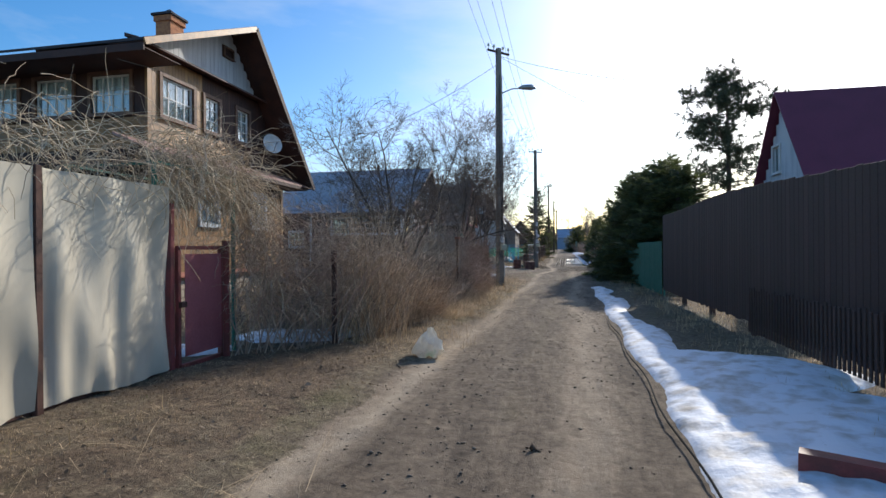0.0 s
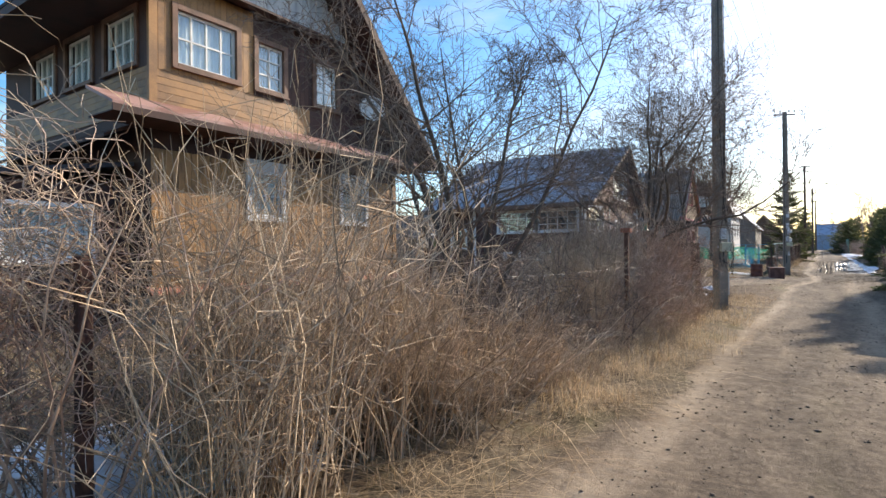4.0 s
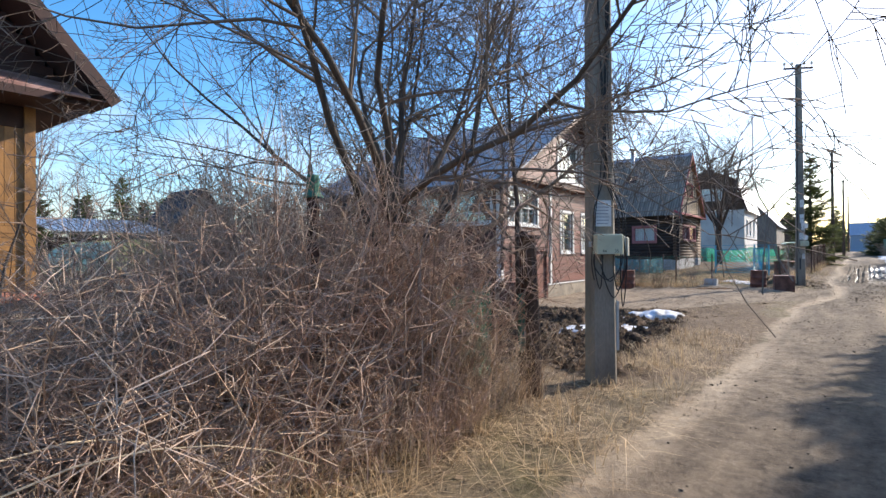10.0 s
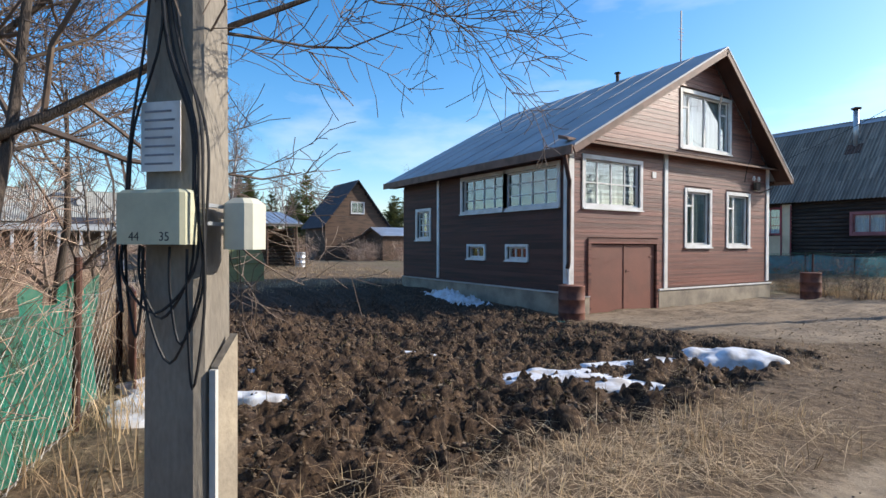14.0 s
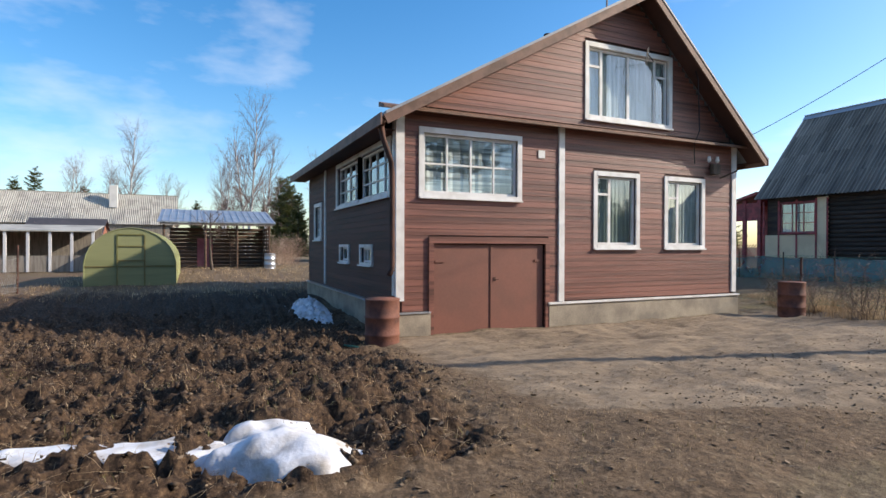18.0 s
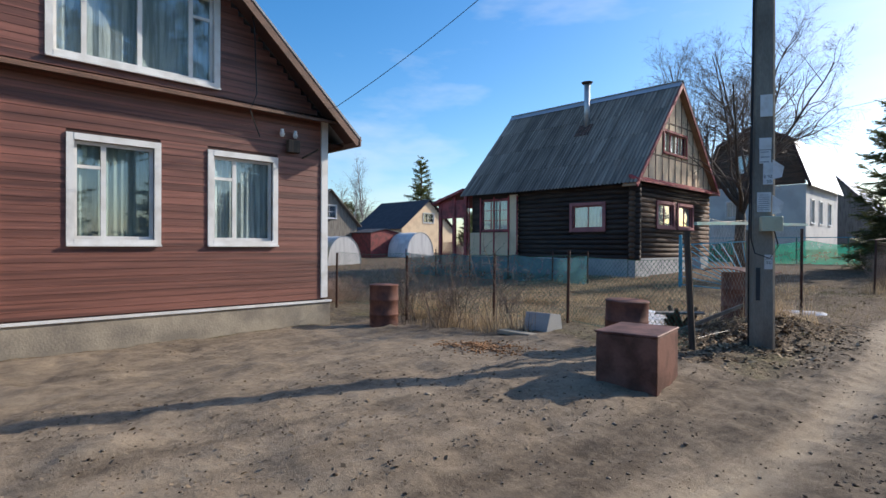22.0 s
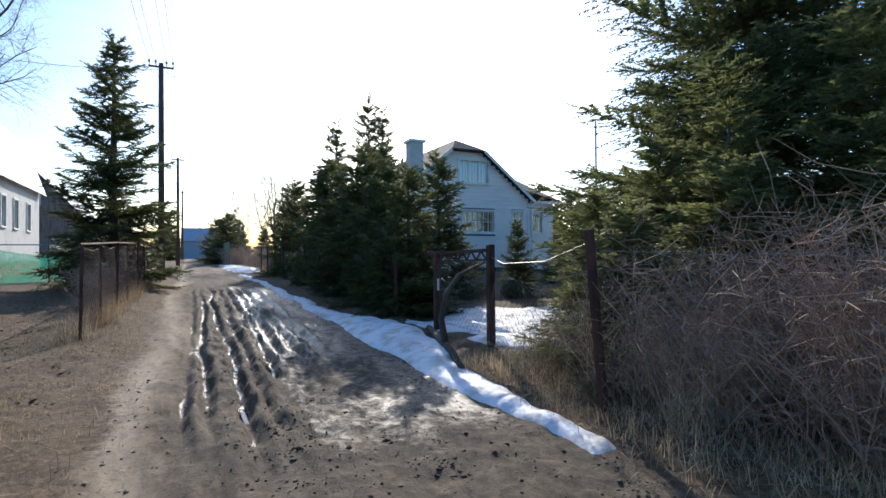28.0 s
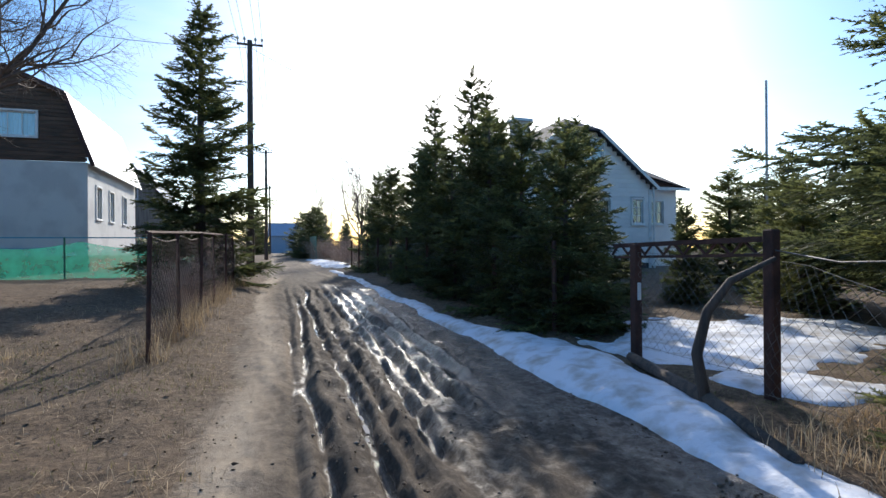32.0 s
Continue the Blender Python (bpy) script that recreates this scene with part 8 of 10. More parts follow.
def wire(a, b, sag, r=0.007, label="thin power line between poles", name="power_line"):
    a, b = Vector(a), Vector(b)
    pts = [a.lerp(b, i / 14) - Vector((0, 0, sag * 4 * (i / 14) * (1 - i / 14))) for i in range(15)]
    return solid(name, MB().tube(pts, r, 4), M_CABLE, label, "cable", "power lines", at=tuple(a))


M_PRINT = material("faded_print", (0.3, 0.31, 0.35), 0.85, vary=0.3, bump=0)


def paper(parent, x, y, z, w, h, rows=3):
    """A notice with bars of print, on the pole's face (in the pole's own axes)."""
    mb = MB().box(x - w / 2, x + w / 2, y - 0.003, y + 0.001, z - h / 2, z + h / 2)
    p = part("paper_notice", mb, M_PAPER, parent)
    for i in range(rows):
        zz = z + h * 0.36 - i * h * 0.75 / max(1, rows - 1) if rows > 1 else z
        part("print_line", MB().box(x - w * 0.4, x + w * 0.4 * (0.7 + 0.3 * ((i * 37) % 10) / 10), y - 0.0055, y - 0.0035, zz - h * 0.1 / max(rows, 2), zz + h * 0.1 / max(rows, 2)), M_PRINT, p)
    return p


P1, PB, P4 = (-2.1, 21.77), (-1.3, 42.15), (-0.52, 66.3)
pole_a = concrete_pole(*P1, 9.6, 0.31, 0.2, 45, "grey concrete power pole with meter boxes and cables")
pole_b = concrete_pole(*PB, 9.1, 0.32, 0.2, 28, "grey concrete power pole with paper notices and a meter box")
heads = {}
heads["a"] = pole_head(pole_a, P1[0], P1[1], 9.45)
heads["b"] = pole_head(pole_b, PB[0], PB[1], 8.95)


def local_part(name, mb, mat, parent, label=""):
    """A part given in the thing's own turned axes, from its base."""
    mb.v = [(a + parent.location[0], b + parent.location[1], c + parent.location[2]) for a, b, c in mb.v]
    return part(name, mb, mat, parent, label)


# street lamp arm on the first pole
part("lamp_arm", MB().tube([(P1[0], P1[1], 7.75), (P1[0] + 0.45, P1[1] - 0.25, 7.98), (P1[0] + 0.8, P1[1] - 0.45, 8.03)], 0.025, 6), M_LAMP, pole_a)
part("lamp_head", MB().tube([(P1[0] + 0.7, P1[1] - 0.4, 8.02), (P1[0] + 0.85, P1[1] - 0.48, 8.06), (P1[0] + 1.15, P1[1] - 0.66, 8.06), (P1[0] + 1.3, P1[1] - 0.75, 8.03)], [0.04, 0.1, 0.12, 0.04], 8), M_LAMP, pole_a, smooth=True)
# meter boxes, straps and loose cables on the first pole
def lettering(body, x, y, z, size, parent, name="printed_text"):
    """Words on a flat face, in the thing's own axes from its base."""
    cu = bpy.data.curves.new(name, "FONT")
    cu.body, cu.size, cu.extrude = body, size, 0.0004
    cu.materials.append(M_INK)
    ob = new(name, cu)
    ob.parent = parent
    ob.matrix_local = pose(x, y, z, 90, 0, 0)
    return ob


bx = local_part("meter_box", MB().bevel_box(-0.15, 0.17, -0.25, -0.14, 1.5, 1.72, 0.015), M_BOX_PLASTIC, pole_a, "pale green-cream meter box")
local_part("box_cap", MB().bevel_box(-0.26, -0.152, -0.24, -0.13, 1.51, 1.71, 0.03), M_CREAM, bx, "rounded cream end cap")
for x0, x1 in ((-0.13, 0.0), (0.02, 0.15)):
    local_part("meter_window", MB().box(x0, x1, -0.254, -0.2505, 1.58, 1.68), M_PLINTH_LIGHT, bx)
local_part("meter_dial", MB().box(-0.11, -0.02, -0.257, -0.2542, 1.62, 1.66), M_PLINTH, bx)
for k in range(3):
    local_part("print_line", MB().box(0.02, 0.12 - 0.02 * k, -0.257, -0.2542, 1.66 - 0.025 * k, 1.665 - 0.025 * k), M_INK, bx)
lettering("44", -0.08, -0.2505, 1.515, 0.05, bx)
lettering("35", 0.06, -0.2505, 1.515, 0.05, bx)
local_part("meter_box", MB().bevel_box(0.2, 0.34, -0.06, 0.09, 1.48, 1.7, 0.025), M_CREAM, pole_a, "cream junction box")
local_part("box_strap", MB().box(-0.19, 0.2, -0.149, -0.143, 1.58, 1.64).box(0.175, 0.2, -0.149, 0.1, 1.58, 1.595).box(0.175, 0.2, -0.149, 0.1, 1.655, 1.67), M_TIN, pole_a)
for i, (x0, dz, wide) in enumerate(((0.15, 0.0, 0.3), (0.17, 0.12, 0.1), (0.19, 0.2, 0.24), (0.2, 0.3, 0.05), (-0.12, 0.1, 0.06), (-0.13, 0.0, -0.05), (0.13, 0.02, 0.2))):
    r4 = random.Random(i)
    u = r4.uniform(-0.03, 0.03)
    sg = 1 if x0 > 0 else -1
    mid = x0 - sg * r4.uniform(0.05, 0.15)
    pts = [(x0 * 0.4, -0.1 + u, 8.5), (x0 * 0.5, -0.11 + u, 5), (mid * 0.4, -0.15, 3.1), (mid, -0.16 + u, 2.4), (x0, -0.17 + u, 2.0), (x0 + sg * 0.02, -0.18 + u, 1.7), (x0 + sg * r4.uniform(0.0, 0.06), -0.19, 1.4 - dz * 0.5), (x0 - sg * wide * 0.5, -0.2, 1.22 - dz), (x0 - sg * wide, -0.2, 1.36 - dz * 0.4), (x0 - sg * wide, -0.2, 1.52)]
    smooth_pts = []
    for q in range(len(pts) - 1):
        p0, p1, p2, p3 = (Vector(pts[max(0, min(len(pts) - 1, q + d))]) for d in (-1, 0, 1, 2))
        for j in range(5):
            u = j / 5
            smooth_pts.append(0.5 * ((2 * p1) + (p2 - p0) * u + (2 * p0 - 5 * p1 + 4 * p2 - p3) * u * u + (3 * p1 - p0 - 3 * p2 + p3) * u ** 3))
    local_part("loose_cable", MB().tube(smooth_pts, 0.006, 5), M_CABLE, pole_a)
paper(pole_a, P1[0] - 0.02, P1[1] - 0.141, 1.95, 0.19, 0.29, rows=7)
local_part("pole_recess", MB().prism([(-0.05, 0.4), (0.09, 0.3), (0.09, 1.1), (-0.05, 0.98)], "x", 0.15, 0.186), M_PLINTH, pole_a)
local_part("recess_edge", MB().box(0.16, 0.19, -0.075, -0.055, 0.42, 0.97), M_WHITE_BLOCK, pole_a)
# notices and meter box on the second pole
for z, w, h, rows, dx in ((3.42, 0.15, 0.3, 0, 0.02), (2.9, 0.15, 0.16, 0, 0.01), (2.72, 0.14, 0.18, 3, 0.01), (2.1, 0.17, 0.27, 8, 0.0)):
    paper(pole_b, PB[0] + dx, PB[1] - 0.131, z, w, h, rows=rows)
note = paper(pole_b, PB[0] + 0.045, PB[1] - 0.134, 2.49, 0.12, 0.3, rows=0)
lettering("8 92", -0.01, -0.1385, 2.43, 0.06, note)
lettering("03", 0.03, -0.1385, 2.36, 0.06, note)
for k in range(4):
    local_part("print_line", MB().box(0.0, 0.09, -0.1395, -0.1375, 2.6 - k * 0.025, 2.612 - k * 0.025), M_INK, note)
tag = paper(pole_b, PB[0] + 0.06, PB[1] - 0.134, 1.28, 0.1, 0.2, rows=0)
lettering("АНТЕ", 0.02, -0.1385, 1.31, 0.032, tag)
lettering("ТВ", 0.03, -0.1385, 1.25, 0.05, tag)
for z, s in ((2.55, 0.0), (2.07, 0.1)):
    flap = MB()
    flap.face((PB[0] + 0.1, PB[1] - 0.13, z + 0.13), (PB[0] + 0.22, PB[1] - 0.2, z + 0.02), (PB[0] + 0.2, PB[1] - 0.18, z - 0.12), (PB[0] + 0.1, PB[1] - 0.132, z - 0.14))
    flap.face((PB[0] + 0.1, PB[1] - 0.127, z + 0.13), (PB[0] + 0.1, PB[1] - 0.129, z - 0.14), (PB[0] + 0.2, PB[1] - 0.177, z - 0.12), (PB[0] + 0.22, PB[1] - 0.197, z + 0.02))
    part("torn_paper", flap, M_PAPER, pole_b)
mbx = local_part("meter_box", MB().bevel_box(-0.06, 0.2, -0.28, -0.13, 1.7, 1.9, 0.012), M_BOX_PLASTIC, pole_b, "olive grey meter box")
local_part("meter_window", MB().box(-0.03, 0.06, -0.284, -0.281, 1.76, 1.86), M_DARK_ROOM, mbx)
local_part("meter_window", MB().box(0.09, 0.17, -0.284, -0.281, 1.78, 1.85), M_CREAM, mbx)
local_part("loose_cable", MB().tube([(0.12, -0.15, 1.72), (0.16, -0.2, 1.5), (0.05, -0.24, 1.33), (-0.12, -0.2, 1.4), (-0.16, -0.15, 1.6), (-0.15, -0.13, 3), (-0.1, -0.12, 8.6)], 0.009, 5), M_CABLE, pole_b)
local_part("loose_cable", MB().tube([(-0.17, -0.1, 0.1), (-0.18, -0.12, 1.5), (-0.16, -0.12, 3.2), (-0.12, -0.1, 8.6)], 0.011, 5), M_CABLE, pole_b)
# raised dark strip painted as the shade inside a recess
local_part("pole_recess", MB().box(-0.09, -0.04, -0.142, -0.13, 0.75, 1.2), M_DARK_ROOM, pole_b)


def wooden_pole(x, y, h, label="brown wooden power pole with crossarm"):
    z0 = gz(x, y)
    t = thing("power_pole", (x, y, z0), label, "power pole", "power poles of the lane")
    part("pole_shaft", MB().tube([(x, y, z0 - 0.2), (x, y, z0 + h * 0.5), (x, y, z0 + h)], [0.13, 0.11, 0.09], 10), M_POLE_WOOD, t, smooth=True)
    part("pole_stub", MB().bevel_box(x - 0.16, x + 0.06, y - 0.26, y - 0.12, z0 - 0.2, z0 + 1.5, 0.02), M_POLE_WOOD, t)
    return t, pole_head(t, x, y, z0 + h - 0.15, 0.45, wood=True)


pole_c, heads["c"] = wooden_pole(*P4, 8.6)
pole_d, heads["d"] = wooden_pole(0.15, 88, 8.2)
pole_e, heads["e"] = wooden_pole(0.7, 112, 8.0)
start = [Vector((P1[0] + k, -14, 9.6)) for k in (-0.5, -0.23, 0.23, 0.5)]
for k in range(4):
    wire(start[k], heads["a"][k], 0.4)
    wire(heads["a"][k], heads["b"][k], 0.35)
    wire(heads["b"][k], heads["c"][k], 0.45)
    wire(heads["c"][k], heads["d"][k], 0.4)
    wire(heads["d"][k], heads["e"][k], 0.4)
wire((-8.28, 39.6, 4.15), (PB[0], PB[1], 8.7), 0.35, 0.008, "black service cable from pole to house", "service_cable")
wire((-9.6, 58, 6.8), (P4[0], P4[1], 8.9), 0.5, 0.008, "black service cable from pole to house", "service_cable")
wire((P1[0], P1[1], 9.3), (8.2, 19.5, 6.9), 0.5, 0.008, "black service cable across the lane", "service_cable")
wire((P1[0], P1[1], 9.3), (11.0, 33, 6.0), 0.5, 0.008, "black service cable across the lane", "service_cable")
wire((P4[0], P4[1], 8.9), (9.8, 66.5, 5.8), 0.5, 0.008, "black service cable across the lane", "service_cable")
wire((-9.4, 18.9, 5.0), (P1[0], P1[1], 9.0), 0.4, 0.008, "black service cable from pole to house", "service_cable")


# ---- fences ----
def chain_link(parent, a, b, z0, z1, mat, cell=0.075, r=0.0022, name="wire_mesh", sag=0.04):
    """Diamond wire netting between two points of the plan."""
    a, b = Vector((a[0], a[1], 0)), Vector((b[0], b[1], 0))
    L, H = (b - a).length, z1 - z0
    d = (b - a) / L
    rng5 = random.Random(int(L * 100))
    mb = MB()

    def at(u, v):
        w = sag * math.sin(u * 2.3 + v * 3) * 0.5
        p = a + d * u
        return Vector((p.x - d.y * w, p.y + d.x * w, z0 + v - sag * 0.5 * (v / H) * (1 - math.cos(2 * math.pi * u / L))))
    s = -H
    while s < L:
        for sgn in (1, -1):
            u0, u1 = (s, s + H) if sgn > 0 else (s + H, s)
            c0, c1 = 0.0, 1.0
            du = u1 - u0
            for lim, side in ((0, 0), (L, 1)):
                pass
            fs = [max(0, min(1, (0 - u0) / du)), max(0, min(1, (L - u0) / du))]
            f0, f1 = min(fs), max(fs)
            if f1 - f0 > 0.02:
                m = 3
                mb.tube([at(u0 + du * (f0 + (f1 - f0) * i / m), H * (f0 + (f1 - f0) * i / m)) for i in range(m + 1)], r, 3, cap=False)
        s += cell * 1.3
    mb.tube([at(L * i / 8, H) for i in range(9)], r * 1.4, 3, cap=False)
    mb.tube([at(L * i / 8, 0.02) for i in range(9)], r * 1.4, 3, cap=False)
    return part(name, mb, mat, parent)


def post(parent, x, y, h, r, mat, lean=(0, 0), z=None, name="post"):
    z0 = gz(x, y) if z is None else z
    return part(name, MB().tube([(x, y, z0 - 0.15), (x + lean[0], y + lean[1], z0 + h)], r, 8), mat, parent)


# wire fence between the drive and the log house garden
pts = [(-10.5, 41.2), (-8.1, 41.45), (-6.05, 42.0), (-4.65, 42.5), (-1.9, 41.35)]
fence = thing("wire_fence", (-6, 42, 0), "green chain link fence on rusty posts", "fence")
for i, (x, y) in enumerate(pts):
    if i == 4:
        post(fence, x, y, 1.7, 0.045, M_POLE_WOOD, (-0.1, 0.0))
    else:
        post(fence, x, y, 1.45, 0.028, M_RUST, (0.02, 0))
for a, b in zip(pts, pts[1:]):
    chain_link(fence, a, b, 0.08, 1.3, M_GREEN_WIRE, 0.07, 0.0026)
# taller rusty netting from the corner post past the pole to the gateway
fence2 = thing("wire_fence", (-2.4, 44.5, 0), "rusty chain link fence under a mint steel rail", "fence")
post(fence2, -1.78, 43.2, 1.75, 0.03, M_GREY_PLANK)
post(fence2, -1.55, 45.5, 1.8, 0.026, M_RUST)
chain_link(fence2, (-1.88, 41.4), (-1.78, 43.2), 0.2, 1.9, M_WIRE, 0.1, 0.0017)
chain_link(fence2, (-1.78, 43.2), (-1.55, 45.5), 0.25, 1.88, M_WIRE, 0.1, 0.0017)
part("top_rail", MB().beam((-1.87, 41.3, 1.8), (-1.78, 43.2, 1.86), 0.045, 0.045).beam((-1.78, 43.2, 1.86), (-1.5, 45.6, 1.9), 0.045, 0.045), M_MINT, fence2)
part("fallen_rail", MB().beam((-2.6, 42.6, 0.12), (-1.85, 43.25, 0.55), 0.05, 0.05), M_GREY_PLANK, fence2)
# green shade nets
net1 = thing("shade_net_fence", (-12, 52.2, 0.2), "pale blue-green net stretched before the log house", "fence")
for x in (-18, -16, -14, -12, -10, -8.6):
    post(net1, x, 49.8, 1.2, 0.025, M_RUST)


def net(parent, a, b, z0, z1, mat, sag=0.12, name="net"):
    mb, n, m = MB(), 24, 5
    for i in range(n + 1):
        f = i / n
        x, y = a[0] + (b[0] - a[0]) * f, a[1] + (b[1] - a[1]) * f
        for j in range(m + 1):
            g = j / m
            top = z1 - sag * abs(math.sin(f * 3.1416 * 3))
            mb.v.append((x, y + 0.04 * math.sin(i * 1.7 + j), z0 + (top - z0) * g))
    for i in range(n):
        for j in range(m):
            q = i * (m + 1) + j
            mb.f.append((q, q + m + 1, q + m + 2, q + 1))
    return part(name, mb, mat, parent, smooth=True)


net(net1, (-18, 49.82), (-8.6, 49.82), 0.15, 1.15, M_NET_PALE)
net2 = thing("shade_net_fence", (-6, 66.6, 0.5), "green shade net on posts before the white house", "fence")
for x in (-13, -10.8, -8.6, -6.4, -4.2, -2.4):
    post(net2, x, 66.6, 1.45, 0.03, M_GREEN_FENCE)
net(net2, (-13, 66.62), (-2.4, 66.62), 0.55, 1.85, M_NET, 0.25)
part("top_rail", MB().beam((-13, 66.6, 1.98), (-2.4, 66.6, 1.98), 0.04, 0.04), M_BLUE, net2)
# turquoise gateway with fan-shaped bars
gate = thing("fan_gate", (-4.2, 51.2, 0.2), "turquoise steel gate with fan bars, standing open", "gate")
for x, y in ((-3.1, 49.4), (-4.2, 53.2), (-5.9, 50.7)):
    z0 = gz(x, y)
    part("gate_post", MB().bevel_box(x - 0.04, x + 0.04, y - 0.04, y + 0.04, z0 - 0.1, z0 + 1.7, 0.01), M_BLUE, gate)


def fan_leaf(a, b, z0, h):
    a, b = Vector((a[0], a[1], z0)), Vector((b[0], b[1], z0))
    up = Vector((0, 0, h))
    leaf = part("gate_leaf", MB().beam(a, b, 0.03, 0.03).beam(a + up * 0.92, b + up, 0.03, 0.03).beam(a, a + up * 0.92, 0.03, 0.03).beam(b, b + up, 0.03, 0.03), M_BLUE, gate)
    foot = a.lerp(b, 0.85) + Vector((0, 0, 0.02))
    for i in range(9):
        f = i / 8
        tip = a.lerp(b, f) + up * (0.92 + 0.08 * f)
        part("fan_bar", MB().beam(foot, tip, 0.018, 0.018), M_BLUE, leaf)
    for i in range(4):
        tip = a + up * (0.2 + 0.18 * i)
        part("fan_bar", MB().beam(foot, tip, 0.018, 0.018), M_BLUE, leaf)


fan_leaf((-5.85, 50.68), (-3.2, 49.45), 0.3, 1.35)
fan_leaf((-4.25, 53.1), (-3.5, 50.9), 0.38, 1.35)
# fence of netting and boards along the left of the muddy lane
fence3 = thing("wire_fence", (-1.1, 56, 0.3), "sagging chain link fence with rusty pipe rail along the lane", "fence")
ys = [52.2, 54.0, 55.8, 57.6, 59.4, 61.4]
for i, y in enumerate(ys):
    post(fence3, -1.34 + 0.05 * (y - 52.2), y, 1.5, 0.026, M_RUST, (0.03 * (-1) ** i, 0))
for a, b in zip(ys, ys[1:]):
    chain_link(fence3, (-1.34 + 0.05 * (a - 52.2), a), (-1.34 + 0.05 * (b - 52.2), b), gz(-1, a) + 0.1, gz(-1, b) + 1.4, M_RUST, 0.1, 0.0026)
part("top_rail", MB().tube([(-1.34, 52.2, gz(-1, 52.2) + 1.5), (-1.16, 55.8, gz(-1, 55.8) + 1.5), (-0.88, 61.4, gz(-1, 61.4) + 1.45)], 0.02, 6), M_RUST, fence3)
boards_f = thing("board_fence", (-0.95, 64, 0.5), "weathered grey upright board fence", "fence")
r6 = random.Random(6)
for i in range(46):
    y = 61.6 + i * 0.15
    if abs(y - P4[1]) < 0.3:
        continue
    z0 = gz(-1.1, y)
    part("board", MB().bevel_box(-0.89, -0.865, y, y + 0.13, z0, z0 + 1.25 + r6.uniform(-0.05, 0.05), 0.006), M_GREY_PLANK, boards_f)
for z in (0.35, 1.0):
    part("rail", MB().beam((-0.91, 61.5, gz(-1, 61.5) + z), (-0.91, 68.5, gz(-1, 68.5) + z), 0.04, 0.06), M_GREY_PLANK, boards_f)

# fence with panels and gate at the ochre house
panel_fence = thing("panel_fence", (-4.65, 3, 0), "tall fence of beige-grey sheets on rusty posts", "fence")


def panel(y0, y1, z0, z1, x):
    mb, n, m = MB(), 44, 24
    for side in (0.0, -0.012):
        for i in range(n + 1):
            for j in range(m + 1):
                f, g = i / n, j / m
                d = 0.025 * math.sin(f * 9 + g * 2.5 + y0) * math.sin(g * 5 + f * 3) + 0.014 * math.sin(f * 23 + y0 + 1.5 * math.sin(g * 4)) + 0.02 * abs(math.sin(f * 6 + g * 3.2 + y0 * 2)) ** 6 + 0.016 * (1 - g) ** 2 * math.sin(f * 37 + y0)
                mb.v.append((x + d + side, y0 + (y1 - y0) * f, z0 + (z1 - z0) * g + (0.03 * math.sin(f * 7) if j == 0 else 0)))
    k = (n + 1) * (m + 1)
    for i in range(n):
        for j in range(m):
            q = i * (m + 1) + j
            mb.f.append((q, q + m + 1, q + m + 2, q + 1))
            mb.f.append((k + q, k + q + 1, k + q + m + 2, k + q + m + 1))
    return part("sheet_panel", mb, M_CANVAS, panel_fence, smooth=True)


for y0, y1 in ((-4.4, -2.4), (-2.34, -0.1), (-0.04, 2.02), (2.08, 4.06), (4.16, 5.8)):
    panel(y0, y1, 0.1, 2.34, -4.62)
for y in (-2.37, -0.07, 2.05, 4.11, 5.88):
    part("post", MB().bevel_box(-4.69, -4.6, y - 0.04, y + 0.04, -0.1, 2.36 if y < 5 else 2.15, 0.01), M_RUST if y < 5 else M_RED_STEEL, panel_fence)
part("rail", MB().beam((-4.68, -4.4, 0.12), (-4.68, 5.8, 0.1), 0.05, 0.05), M_RUST, panel_fence)
part("rail", MB().beam((-4.68, -4.4, 2.2), (-4.68, 5.8, 2.2), 0.05, 0.05), M_RUST, panel_fence)
wicket = thing("garden_gate", (-4.6, 6.4, 0), "dark red steel wicket gate with crimson sheet", "gate")
for a, b in (((-4.6, 5.97, 0.08), (-4.6, 5.97, 1.6)), ((-4.6, 6.84, 0.08), (-4.6, 6.84, 1.6)), ((-4.6, 5.95, 1.6), (-4.6, 6.86, 1.6)), ((-4.6, 5.95, 0.1), (-4.6, 6.86, 0.1))):
    part("gate_frame", MB().beam(a, b, 0.05, 0.05), M_RED_STEEL, wicket)
part("gate_sheet", MB().bevel_box(-4.575, -4.565, 6.06, 6.82, 0.22, 1.52, 0.004), M_CRIMSON, wicket)
part("gate_latch", MB().box(-4.58, -4.53, 5.95, 6.05, 0.85, 0.92), M_RUST, wicket)
part("gate_post", MB().tube([(-4.58, 6.95, -0.1), (-4.58, 6.95, 1.7)], 0.05, 10), M_RED_STEEL, wicket)
# hedge fence posts and old netting
hedge_fence = thing("wire_fence", (-3.3, 12, 0), "rusty fence posts with old netting in the hedge", "fence")
hp = [(-4.58, 6.95), (-3.42, 8.1), (-3.75, 11.66), (-2.85, 16.2), (-3.1, 18.5), (-2.6, 20.9)]
for i, (x, y) in enumerate(hp[1:]):
    part("post", MB().bevel_box(x - 0.035, x + 0.035, y - 0.035, y + 0.035, -0.1, (1.55, 1.6, 1.85, 1.95, 1.75)[i], 0.008), M_RUST, hedge_fence)
part("post_cap", MB().bevel_box(-2.93, -2.77, 16.12, 16.28, 1.85, 1.93, 0.01), M_BRICK, hedge_fence)
part("post_cap", MB().tube([(-3.1, 18.5, 1.95), (-3.1, 18.5, 2.0), (-3.1, 18.5, 2.12)], [0.08, 0.05, 0.045], 10), M_GREEN_FENCE, hedge_fence, "green bottle on the post")
